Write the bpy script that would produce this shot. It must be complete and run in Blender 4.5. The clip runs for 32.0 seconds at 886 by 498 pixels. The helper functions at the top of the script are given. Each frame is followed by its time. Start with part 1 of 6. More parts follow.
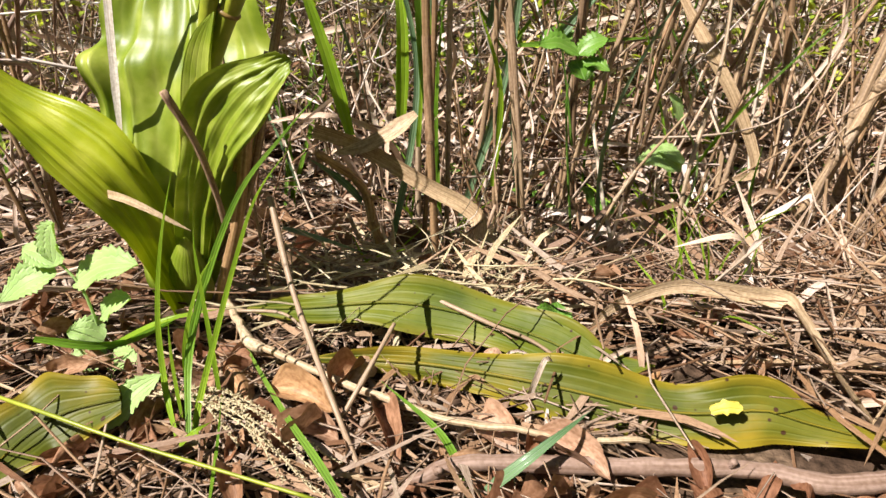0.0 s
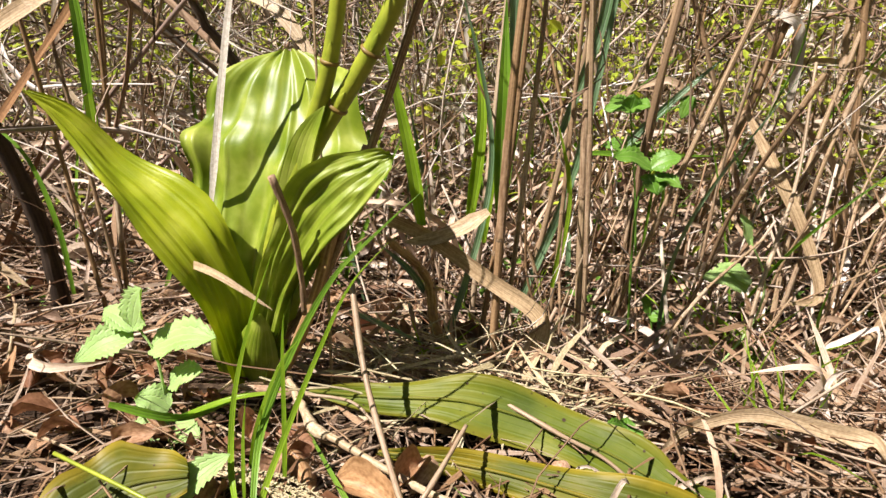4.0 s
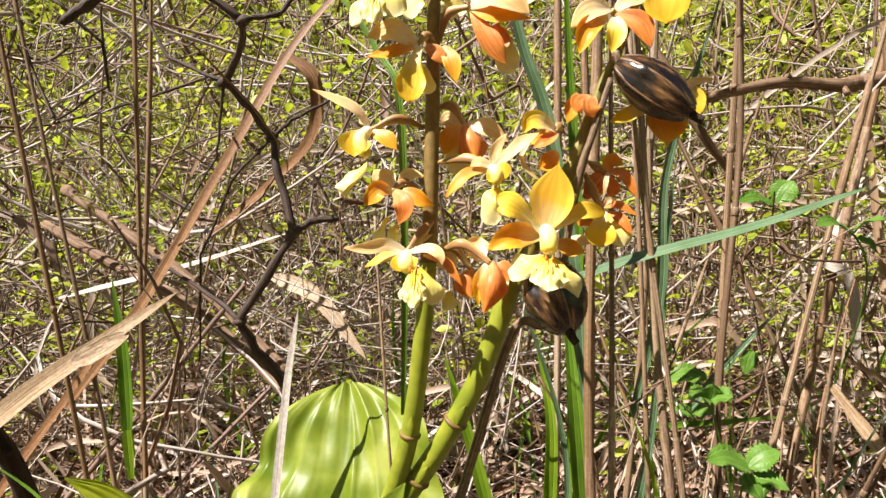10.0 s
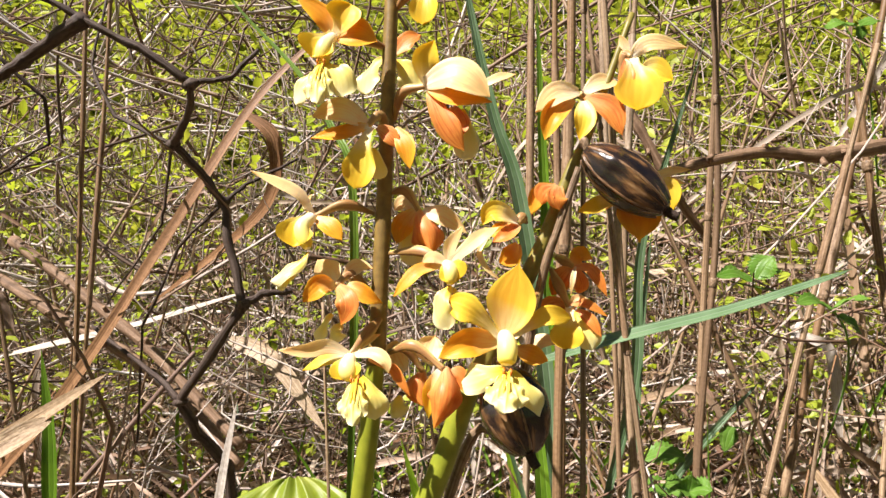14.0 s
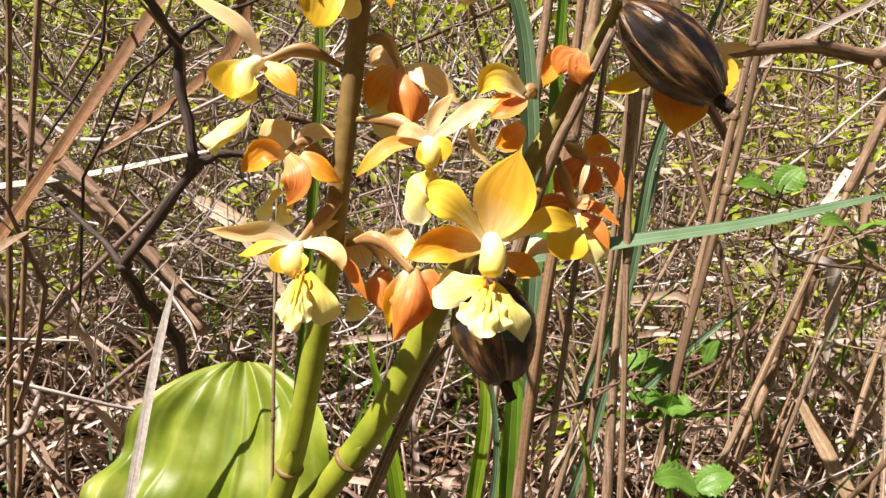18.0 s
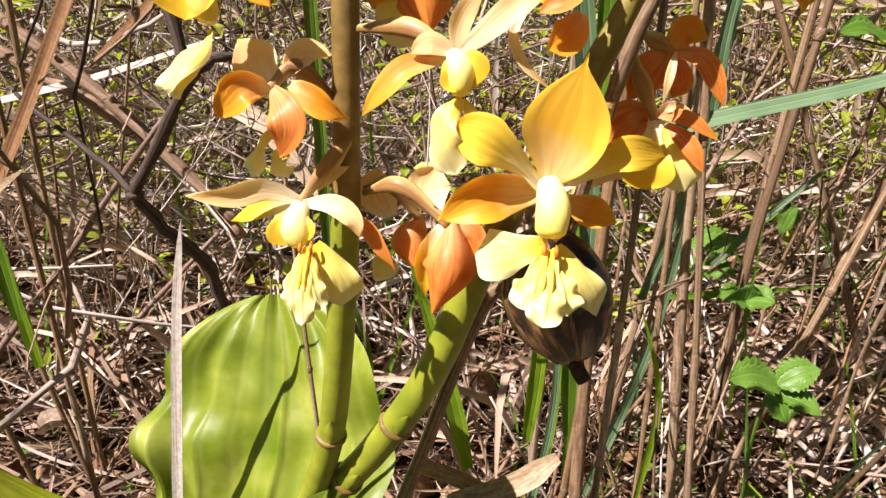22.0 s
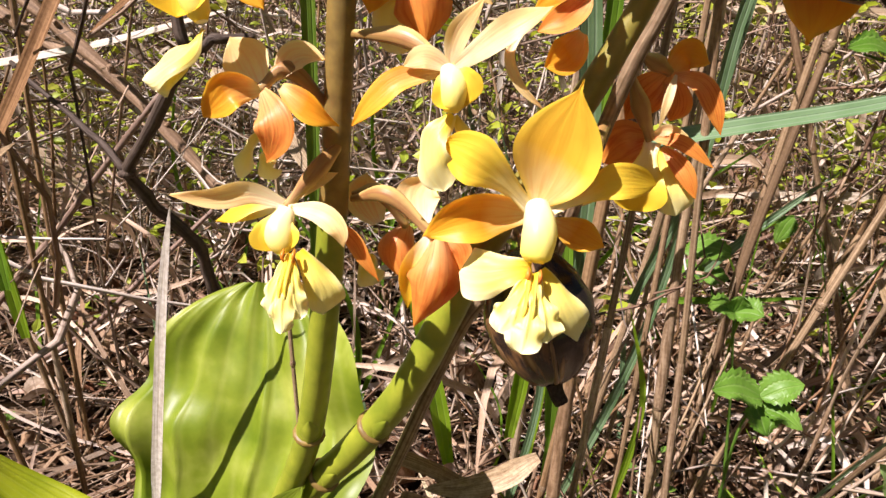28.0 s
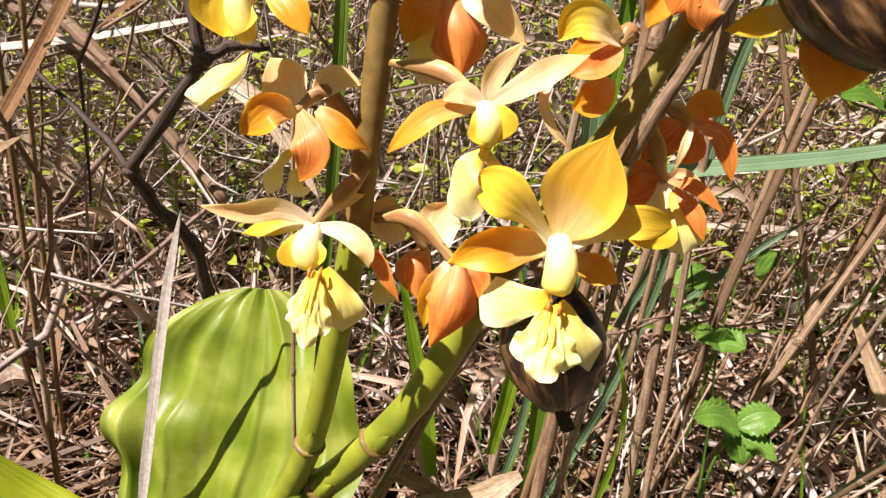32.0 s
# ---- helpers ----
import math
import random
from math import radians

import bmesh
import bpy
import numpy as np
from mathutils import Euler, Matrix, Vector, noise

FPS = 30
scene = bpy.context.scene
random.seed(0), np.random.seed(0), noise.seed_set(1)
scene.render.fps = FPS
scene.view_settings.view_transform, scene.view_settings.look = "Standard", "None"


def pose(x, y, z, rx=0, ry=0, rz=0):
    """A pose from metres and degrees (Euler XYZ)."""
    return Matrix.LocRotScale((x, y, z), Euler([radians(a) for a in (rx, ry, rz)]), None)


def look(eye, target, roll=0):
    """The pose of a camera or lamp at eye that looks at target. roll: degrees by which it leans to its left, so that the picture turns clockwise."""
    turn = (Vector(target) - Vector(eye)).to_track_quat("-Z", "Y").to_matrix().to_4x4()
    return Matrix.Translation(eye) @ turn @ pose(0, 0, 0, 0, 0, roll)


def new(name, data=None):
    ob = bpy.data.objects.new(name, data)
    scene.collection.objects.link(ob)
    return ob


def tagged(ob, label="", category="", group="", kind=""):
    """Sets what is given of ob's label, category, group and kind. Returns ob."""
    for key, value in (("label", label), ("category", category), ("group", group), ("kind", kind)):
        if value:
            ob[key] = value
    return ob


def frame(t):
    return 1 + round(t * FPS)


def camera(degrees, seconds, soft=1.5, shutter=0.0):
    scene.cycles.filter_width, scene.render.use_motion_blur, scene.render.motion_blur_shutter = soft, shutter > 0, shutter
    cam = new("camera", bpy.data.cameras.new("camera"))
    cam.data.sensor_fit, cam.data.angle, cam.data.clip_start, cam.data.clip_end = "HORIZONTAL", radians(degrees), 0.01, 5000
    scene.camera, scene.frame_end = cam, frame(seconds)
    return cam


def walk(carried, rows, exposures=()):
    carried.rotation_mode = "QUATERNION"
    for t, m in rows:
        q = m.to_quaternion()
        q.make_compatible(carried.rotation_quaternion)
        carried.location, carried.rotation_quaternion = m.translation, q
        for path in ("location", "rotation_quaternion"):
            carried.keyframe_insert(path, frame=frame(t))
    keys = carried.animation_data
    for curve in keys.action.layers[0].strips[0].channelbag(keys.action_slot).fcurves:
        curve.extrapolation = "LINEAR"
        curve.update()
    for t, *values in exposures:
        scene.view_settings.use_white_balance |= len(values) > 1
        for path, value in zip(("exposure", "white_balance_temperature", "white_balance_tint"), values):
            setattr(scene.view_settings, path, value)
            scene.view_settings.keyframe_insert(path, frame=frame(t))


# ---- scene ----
cam = camera(70.7, 32.0)
PATH = [
    (0, (0.05, 0.026, 0.236), (0.022, 1.854, -0.576), -1.0),
    (0.5, (0.051, 0.028, 0.236), (0.071, 1.859, -0.569), 0.1),
    (1, (0.05, 0.028, 0.237), (0.09, 1.866, -0.55), 1.0),
    (1.5, (0.049, 0.027, 0.237), (0.079, 1.88, -0.516), 1.3),
    (2, (0.045, 0.026, 0.239), (0.066, 1.891, -0.484), 1.9),
    (2.5, (0.04, 0.026, 0.24), (0.041, 1.908, -0.438), 2.8),
    (3, (0.036, 0.026, 0.24), (0.002, 1.922, -0.395), 3.1),
    (3.5, (0.03, 0.025, 0.241), (-0.038, 1.934, -0.351), 3.4),
    (5.5, (0.003, 0.033, 0.248), (-0.238, 1.959, -0.233), 5.1),
    (6, (-0.004, 0.036, 0.251), (-0.277, 1.97, -0.179), 5.5),
    (6.5, (-0.011, 0.044, 0.261), (-0.291, 1.982, -0.144), 3.4),
    (7, (-0.015, 0.049, 0.274), (-0.282, 1.99, -0.127), 1.6),
    (7.5, (-0.017, 0.055, 0.283), (-0.253, 2.001, -0.113), 0.3),
    (8, (-0.018, 0.058, 0.294), (-0.235, 2.018, -0.037), -1.2),
    (8.2, (-0.024, 0.052, 0.286), (-0.191, 2.03, 0.045), -1.0),
    (8.5, (-0.017, 0.054, 0.297), (-0.209, 2.037, 0.128), -0.9),
    (9, (-0.016, 0.054, 0.301), (-0.201, 2.044, 0.222), -0.9),
    (9.5, (-0.014, 0.061, 0.307), (-0.186, 2.053, 0.258), -1.3),
    (10, (-0.014, 0.062, 0.31), (-0.172, 2.055, 0.345), -0.9),
    (10.5, (-0.013, 0.067, 0.312), (-0.14, 2.06, 0.423), -0.6),
    (11, (-0.01, 0.075, 0.319), (-0.101, 2.068, 0.452), -0.9),
    (11.5, (-0.011, 0.084, 0.323), (-0.087, 2.078, 0.456), -1.1),
    (12, (-0.011, 0.086, 0.322), (-0.074, 2.081, 0.45), -1.0),
    (12.5, (-0.008, 0.085, 0.329), (-0.074, 2.081, 0.444), -1.1),
    (13, (-0.008, 0.082, 0.332), (-0.108, 2.076, 0.445), -0.5),
    (13.5, (-0.012, 0.077, 0.328), (-0.126, 2.07, 0.449), 0.1),
    (14, (-0.005, 0.085, 0.332), (-0.102, 2.076, 0.487), 0.1),
    (14.5, (-0.008, 0.09, 0.322), (-0.075, 2.082, 0.48), 1.1),
    (16.5, (-0.01, 0.119, 0.325), (-0.039, 2.118, 0.385), 1.8),
    (17, (-0.007, 0.126, 0.332), (-0.029, 2.125, 0.291), 3.5),
    (17.5, (-0.005, 0.123, 0.334), (-0.034, 2.12, 0.222), 4.8),
    (18, (-0.003, 0.128, 0.335), (-0.054, 2.113, 0.098), 5.7),
    (18.5, (-0.002, 0.131, 0.343), (-0.071, 2.108, 0.049), 6.0),
    (19, (-0.001, 0.136, 0.343), (-0.085, 2.091, -0.07), 5.5),
    (19.5, (0.002, 0.141, 0.346), (-0.096, 2.065, -0.193), 4.4),
    (20, (0.002, 0.147, 0.348), (-0.108, 2.039, -0.29), 3.4),
    (20.5, (0.001, 0.154, 0.352), (-0.135, 2.031, -0.325), 2.5),
    (21, (-0.002, 0.159, 0.35), (-0.153, 2.029, -0.343), 2.5),
    (21.5, (-0.004, 0.163, 0.348), (-0.159, 2.041, -0.321), 2.4),
    (22, (-0.005, 0.168, 0.349), (-0.169, 2.039, -0.34), 0.5),
    (22.5, (-0.007, 0.17, 0.34), (-0.162, 2.102, -0.154), 2.3),
    (23, (-0.007, 0.172, 0.336), (-0.178, 2.125, -0.06), 3.4),
    (23.5, (-0.003, 0.172, 0.338), (-0.186, 2.108, -0.129), 3.8),
    (24, (-0.005, 0.17, 0.338), (-0.211, 2.094, -0.171), 3.3),
    (24.5, (-0.007, 0.17, 0.337), (-0.218, 2.09, -0.185), 3.5),
    (26.5, (-0.003, 0.177, 0.338), (-0.213, 2.104, -0.158), 3.5),
    (27, (-0.002, 0.175, 0.348), (-0.176, 2.078, -0.244), 3.0),
    (27.5, (-0.004, 0.173, 0.35), (-0.157, 2.043, -0.344), 3.4),
    (28, (-0.003, 0.172, 0.355), (-0.156, 2.021, -0.392), 3.8),
    (28.5, (-0.005, 0.172, 0.358), (-0.152, 2.007, -0.423), 4.3),
    (29, (-0.007, 0.17, 0.36), (-0.143, 1.988, -0.461), 4.9),
    (29.5, (-0.007, 0.17, 0.36), (-0.127, 1.968, -0.506), 5.5),
    (30, (-0.008, 0.168, 0.361), (-0.124, 1.964, -0.512), 5.9),
    (30.5, (-0.009, 0.168, 0.362), (-0.123, 1.971, -0.497), 6.2),
    (31, (-0.01, 0.169, 0.362), (-0.121, 1.978, -0.483), 6.5),
    (31.5, (-0.011, 0.169, 0.362), (-0.112, 2.006, -0.422), 7.4),
    (32, (-0.012, 0.168, 0.359), (-0.099, 2.035, -0.355), 8.0),
]
walk(cam, [(t, look(eye, target, roll)) for t, eye, target, roll in PATH], exposures=[(0.0, 1.12, 6500, 11), (7.0, 1.15, 6500, 12), (10.0, 1.06, 6500, 14), (14.0, 1.06, 6500, 15), (17.5, 0.98, 6500, 18), (22.0, 0.97, 6500, 20), (32.0, 0.94, 6500, 20)])

# ---- world, sun ----
SUN_EL, SUN_AZ = 52.0, -127.0          # azimuth clockwise from +y
world = bpy.data.worlds.new("sky")
scene.world = world
world.use_nodes = True
wn = world.node_tree.nodes
sky = wn.new("ShaderNodeTexSky")
sky.sky_type = "NISHITA"
sky.sun_disc = False
sky.sun_elevation, sky.sun_rotation = radians(SUN_EL), radians(SUN_AZ)
wn["Background"].inputs[1].default_value = 0.022
world.node_tree.links.new(sky.outputs[0], wn["Background"].inputs[0])
sun = new("sun", bpy.data.lights.new("sun", "SUN"))
sun.data.energy, sun.data.angle, sun.data.color = 5.4, radians(0.53), (1.0, 0.945, 0.895)
to_sun = Vector((math.sin(radians(SUN_AZ)) * math.cos(radians(SUN_EL)), math.cos(radians(SUN_AZ)) * math.cos(radians(SUN_EL)), math.sin(radians(SUN_EL))))
sun.matrix_world = look(to_sun * 5, (0, 0, 0))


# ---- materials ----
def ramp(nt, fac, stops):
    r = nt.nodes.new("ShaderNodeValToRGB")
    e = r.color_ramp.elements
    while len(e) < len(stops):
        e.new(0.5)
    for k, (p, c) in enumerate(stops):
        e[k].position, e[k].color = p, (*c, 1)
    nt.links.new(fac, r.inputs[0])
    return r.outputs[0]


def math_node(nt, op, a, b=None):
    n = nt.nodes.new("ShaderNodeMath")
    n.operation = op
    for k, v in ((0, a), (1, b)):
        if v is None:
            continue
        if isinstance(v, (int, float)):
            n.inputs[k].default_value = v
        else:
            nt.links.new(v, n.inputs[k])
    return n.outputs[0]


def noise_node(nt, scale, detail=3.0, coord="Object", stretch=None):
    tc = nt.nodes.new("ShaderNodeTexCoord")
    out = tc.outputs[coord]
    if stretch:
        mp = nt.nodes.new("ShaderNodeMapping")
        mp.inputs["Scale"].default_value = stretch
        nt.links.new(out, mp.inputs[0])
        out = mp.outputs[0]
    n = nt.nodes.new("ShaderNodeTexNoise")
    n.inputs["Scale"].default_value, n.inputs["Detail"].default_value = scale, detail
    nt.links.new(out, n.inputs["Vector"])
    return n.outputs["Fac"]


def mix_rgb(nt, fac, a, b, mode="MIX"):
    n = nt.nodes.new("ShaderNodeMix")
    n.data_type, n.blend_type = "RGBA", mode
    for sock, v in ((n.inputs[0], fac), (n.inputs[6], a), (n.inputs[7], b)):
        if isinstance(v, (int, float)):
            sock.default_value = v
        elif isinstance(v, tuple):
            sock.default_value = (*v, 1)
        else:
            nt.links.new(v, sock)
    return n.outputs[2]


def finish(m, colour, rough=0.6, through_light=0.0, bump=None, bump_d=0.0004, spec=0.3, tint=None):
    """Principled surface, part of whose diffuse light goes through the sheet."""
    nt = m.node_tree
    bs = nt.nodes["Principled BSDF"]
    nt.links.new(colour, bs.inputs["Base Color"])
    bs.inputs["Roughness"].default_value = rough
    bs.inputs["Specular IOR Level"].default_value = spec
    if bump is not None:
        b = nt.nodes.new("ShaderNodeBump")
        b.inputs["Strength"].default_value, b.inputs["Distance"].default_value = 0.8, bump_d
        nt.links.new(bump, b.inputs["Height"])
        nt.links.new(b.outputs[0], bs.inputs["Normal"])
    if through_light:
        tr = nt.nodes.new("ShaderNodeBsdfTranslucent")
        tcol = mix_rgb(nt, 1.0, colour, tint, "MULTIPLY") if tint else colour
        nt.links.new(tcol, tr.inputs[0])
        mx = nt.nodes.new("ShaderNodeMixShader")
        mx.inputs[0].default_value = through_light
        nt.links.new(bs.outputs[0], mx.inputs[1])
        nt.links.new(tr.outputs[0], mx.inputs[2])
        nt.links.new(mx.outputs[0], nt.nodes["Material Output"].inputs[0])
    return m


def fresh(name):
    m = bpy.data.materials.new(name)
    m.use_nodes = True
    return m, m.node_tree


def uv_nodes(nt):
    tc = nt.nodes.new("ShaderNodeTexCoord")
    sp = nt.nodes.new("ShaderNodeSeparateXYZ")
    nt.links.new(tc.outputs["UV"], sp.inputs[0])
    return sp.outputs[0], sp.outputs[1]


def streaked(name, stops, rnd="island", rough=0.7, through_light=0.0, scale=60.0, dark=0.55, bump_d=0.0003, spec=0.25, grit=0.8):
    """Dry or woody stuff: a colour drawn at random per piece, darkened by long streaks and spots."""
    m, nt = fresh(name)
    if rnd == "island":
        g = nt.nodes.new("ShaderNodeNewGeometry")
        r = g.outputs["Random Per Island"]
    else:
        g = nt.nodes.new("ShaderNodeObjectInfo")
        r = g.outputs["Random"]
    base = ramp(nt, r, stops)
    u, v = uv_nodes(nt)
    cx = nt.nodes.new("ShaderNodeCombineXYZ")
    nt.links.new(math_node(nt, "MULTIPLY", u, 3.0), cx.inputs[0])
    nt.links.new(math_node(nt, "MULTIPLY", v, 6.0), cx.inputs[1])
    nt.links.new(math_node(nt, "MULTIPLY", r, 37.0), cx.inputs[2])
    ns = nt.nodes.new("ShaderNodeTexNoise")
    ns.inputs["Scale"].default_value, ns.inputs["Detail"].default_value = 2.2, 5.0
    nt.links.new(cx.outputs[0], ns.inputs["Vector"])
    f = ramp(nt, ns.outputs["Fac"], [(0.35, (dark, dark * 0.9, dark * 0.8)), (0.62, (1, 1, 1))])
    col = mix_rgb(nt, 1.0, base, f, "MULTIPLY")
    fine = noise_node(nt, scale * 10, 3.0)
    g2 = ramp(nt, fine, [(0.3, (0.7, 0.66, 0.6)), (0.6, (1.05, 1.05, 1.05))])
    col = mix_rgb(nt, grit, col, g2, "MULTIPLY")
    return finish(m, col, rough, through_light, ns.outputs["Fac"], bump_d, spec)


def leafy(name, stops, vein=(0.5, 0.62, 0.12), veins=9.0, vein_f=0.35, rough=0.42, through_light=0.4, spots=None, scale=40.0, spec=0.4, edge=None, bump_d=0.0005):
    """Green or yellowing leaf: colour by patches, lighter long veins, optional brown spots."""
    m, nt = fresh(name)
    u, v = uv_nodes(nt)
    base = ramp(nt, noise_node(nt, scale, 4.0), stops)
    w = math_node(nt, "SINE", math_node(nt, "MULTIPLY", v, veins * 6.283))
    w = math_node(nt, "MULTIPLY", math_node(nt, "ADD", w, 1.0), 0.5)
    w = math_node(nt, "POWER", w, 6.0)
    col = mix_rgb(nt, math_node(nt, "MULTIPLY", w, vein_f), base, vein)
    if edge:
        d = math_node(nt, "ABSOLUTE", math_node(nt, "SUBTRACT", v, 0.5))
        k = ramp(nt, math_node(nt, "ADD", d, math_node(nt, "MULTIPLY", noise_node(nt, 90.0), 0.2)), [(0.42, (0, 0, 0)), (0.6, (1, 1, 1))])
        col = mix_rgb(nt, k, col, edge)
    if spots:
        vo = nt.nodes.new("ShaderNodeTexVoronoi")
        vo.inputs["Scale"].default_value = 150.0
        tc = nt.nodes.new("ShaderNodeTexCoord")
        nt.links.new(tc.outputs["Object"], vo.inputs["Vector"])
        s = ramp(nt, math_node(nt, "ADD", vo.outputs["Distance"], math_node(nt, "MULTIPLY", noise_node(nt, 70.0), 0.5)), [(0.30, (1, 1, 1)), (0.36, (0, 0, 0))])
        col = mix_rgb(nt, s, col, spots)
    bump = math_node(nt, "ADD", math_node(nt, "MULTIPLY", w, -0.6), math_node(nt, "MULTIPLY", noise_node(nt, 300.0), 0.4))
    return finish(m, col, rough, through_light, bump, bump_d, spec, tint=(1.0, 1.0, 0.6))


def petal_mat(name, base, mid, tip, vein, vein_f=0.5, through_light=0.42, k1=0.16, k2=0.45, edge_f=0.6, edge=(0.92, 0.74, 0.26)):
    m, nt = fresh(name)
    u, v = uv_nodes(nt)
    n = noise_node(nt, 130.0, 3.0)
    uu = math_node(nt, "ADD", u, math_node(nt, "MULTIPLY", math_node(nt, "SUBTRACT", n, 0.5), 0.35))
    col = ramp(nt, uu, [(0.02, base), (k1, tuple(0.5 * (a + b) for a, b in zip(base, mid))), (k2, mid), (1.0, tip)])
    cx = nt.nodes.new("ShaderNodeCombineXYZ")
    nt.links.new(math_node(nt, "MULTIPLY", u, 1.2), cx.inputs[0])
    nt.links.new(math_node(nt, "MULTIPLY", v, 9.0), cx.inputs[1])
    oi = nt.nodes.new("ShaderNodeObjectInfo")
    nt.links.new(math_node(nt, "MULTIPLY", oi.outputs["Random"], 40.0), cx.inputs[2])
    ns = nt.nodes.new("ShaderNodeTexNoise")
    ns.inputs["Scale"].default_value, ns.inputs["Detail"].default_value = 1.6, 3.0
    nt.links.new(cx.outputs[0], ns.inputs["Vector"])
    vf = ramp(nt, ns.outputs["Fac"], [(0.48, (0, 0, 0)), (0.66, (1, 1, 1))])
    col = mix_rgb(nt, math_node(nt, "MULTIPLY", vf, vein_f), col, vein)
    blot = ramp(nt, noise_node(nt, 220.0, 4.0), [(0.5, (0, 0, 0)), (0.72, (1, 1, 1))])
    col = mix_rgb(nt, math_node(nt, "MULTIPLY", blot, vein_f * 0.8), col, vein)
    d = math_node(nt, "ADD", math_node(nt, "ABSOLUTE", math_node(nt, "SUBTRACT", v, 0.5)), math_node(nt, "MULTIPLY", math_node(nt, "SUBTRACT", n, 0.5), 0.3))
    k = ramp(nt, d, [(0.34, (0, 0, 0)), (0.5, (1, 1, 1))])
    col = mix_rgb(nt, math_node(nt, "MULTIPLY", k, edge_f), col, edge)
    return finish(m, col, 0.42, through_light, ns.outputs["Fac"], 0.00012, 0.35)


STRAW = [(0.0, (0.66, 0.53, 0.38)), (0.25, (0.42, 0.28, 0.16)), (0.5, (0.70, 0.63, 0.54)), (0.72, (0.24, 0.13, 0.07)), (0.87, (0.42, 0.30, 0.19)), (1.0, (0.80, 0.73, 0.62))]
M_soil = fresh("soil")[0]
_nt = M_soil.node_tree
_a = ramp(_nt, noise_node(_nt, 14.0, 6.0), [(0.3, (0.02, 0.013, 0.009)), (0.5, (0.07, 0.045, 0.03)), (0.7, (0.17, 0.12, 0.08))])
_b = ramp(_nt, noise_node(_nt, 160.0, 6.0), [(0.35, (0.3, 0.28, 0.25)), (0.65, (1.2, 1.15, 1.1))])
finish(M_soil, mix_rgb(_nt, 1.0, _a, _b, "MULTIPLY"), 0.95, 0, noise_node(_nt, 220.0, 6.0), 0.004, 0.1)
M_straw = streaked("straw", [(p, tuple(0.8 * v for v in c)) for p, c in STRAW], "island", 0.5, 0.12, dark=0.7, grit=0.45, spec=0.4)
LITTER = [(p, tuple(v * k for v, k in zip(c, (0.68, 0.60, 0.555)))) for p, c in STRAW]
M_litter = streaked("litter", LITTER, "island", 0.6, 0.08, dark=0.55, grit=0.6, spec=0.25)
PALE = [(0.0, (0.72, 0.58, 0.46)), (0.3, (0.50, 0.34, 0.23)), (0.5, (0.80, 0.72, 0.65)), (0.7, (0.36, 0.22, 0.15)), (0.85, (0.68, 0.54, 0.43)), (1.0, (0.84, 0.78, 0.69))]
M_straw_piece = streaked("straw_piece", PALE, "object", 0.5, 0.12, dark=0.7, grit=0.45, spec=0.4)
M_stem_piece = streaked("stem_piece", [(0.0, (0.42, 0.30, 0.21)), (0.3, (0.60, 0.52, 0.43)), (0.55, (0.32, 0.20, 0.12)), (0.8, (0.17, 0.10, 0.06)), (1.0, (0.50, 0.37, 0.26))], "object", 0.65, 0.0, dark=0.65, grit=0.5)
M_reed = streaked("dry_reed", [(0.0, (0.35, 0.225, 0.12)), (0.3, (0.22, 0.13, 0.065)), (0.6, (0.44, 0.32, 0.20)), (0.85, (0.15, 0.088, 0.048)), (1.0, (0.50, 0.39, 0.27))], "object", 0.5, 0.0, dark=0.45)
M_blade_dry = streaked("dry_blade", [(0.0, (0.68, 0.55, 0.38)), (0.5, (0.58, 0.42, 0.25)), (1.0, (0.72, 0.62, 0.47))], "object", 0.45, 0.25, dark=0.55, bump_d=0.0006)
M_blade_gold = streaked("golden_blade", [(0.0, (0.42, 0.25, 0.05)), (1.0, (0.46, 0.29, 0.07))], "object", 0.45, 0.25, dark=0.5)
M_sheath = streaked("reed_sheath", [(0.0, (0.44, 0.31, 0.19)), (0.6, (0.34, 0.22, 0.13)), (1.0, (0.54, 0.43, 0.31))], "object", 0.5, 0.1, dark=0.5)
M_grey_blade = streaked("grey_blade", [(0.0, (0.62, 0.58, 0.53)), (1.0, (0.70, 0.66, 0.60))], "object", 0.5, 0.15, dark=0.7)
M_blade_brown = streaked("brown_blade", [(0.0, (0.36, 0.19, 0.09)), (1.0, (0.42, 0.24, 0.12))], "object", 0.45, 0.2, dark=0.45)
M_twig = streaked("twig_bark", [(0.0, (0.13, 0.09, 0.065)), (0.5, (0.21, 0.15, 0.11)), (1.0, (0.32, 0.25, 0.19))], "island", 0.75, 0.0, dark=0.5)
M_shrub_wood = streaked("shrub_wood", [(0.0, (0.075, 0.052, 0.04)), (1.0, (0.13, 0.095, 0.075))], "object", 0.7, 0.0, dark=0.45, bump_d=0.0008)
M_twig_grey = streaked("grey_twig", [(0.0, (0.60, 0.55, 0.50)), (0.5, (0.42, 0.35, 0.30)), (1.0, (0.74, 0.70, 0.66))], "island", 0.6, 0.0, dark=0.6, grit=0.5)
M_twig_pale = streaked("pale_twig", [(0.0, (0.38, 0.28, 0.20)), (0.25, (0.72, 0.66, 0.60)), (0.45, (0.26, 0.165, 0.11)), (0.75, (0.15, 0.09, 0.06)), (1.0, (0.48, 0.36, 0.26))], "island", 0.65, 0.0, dark=0.65, grit=0.5)
M_stalk = streaked("brown_stalk", [(0.0, (0.46, 0.29, 0.14)), (1.0, (0.52, 0.34, 0.18))], "object", 0.5, 0.0, dark=0.5, bump_d=0.0006)
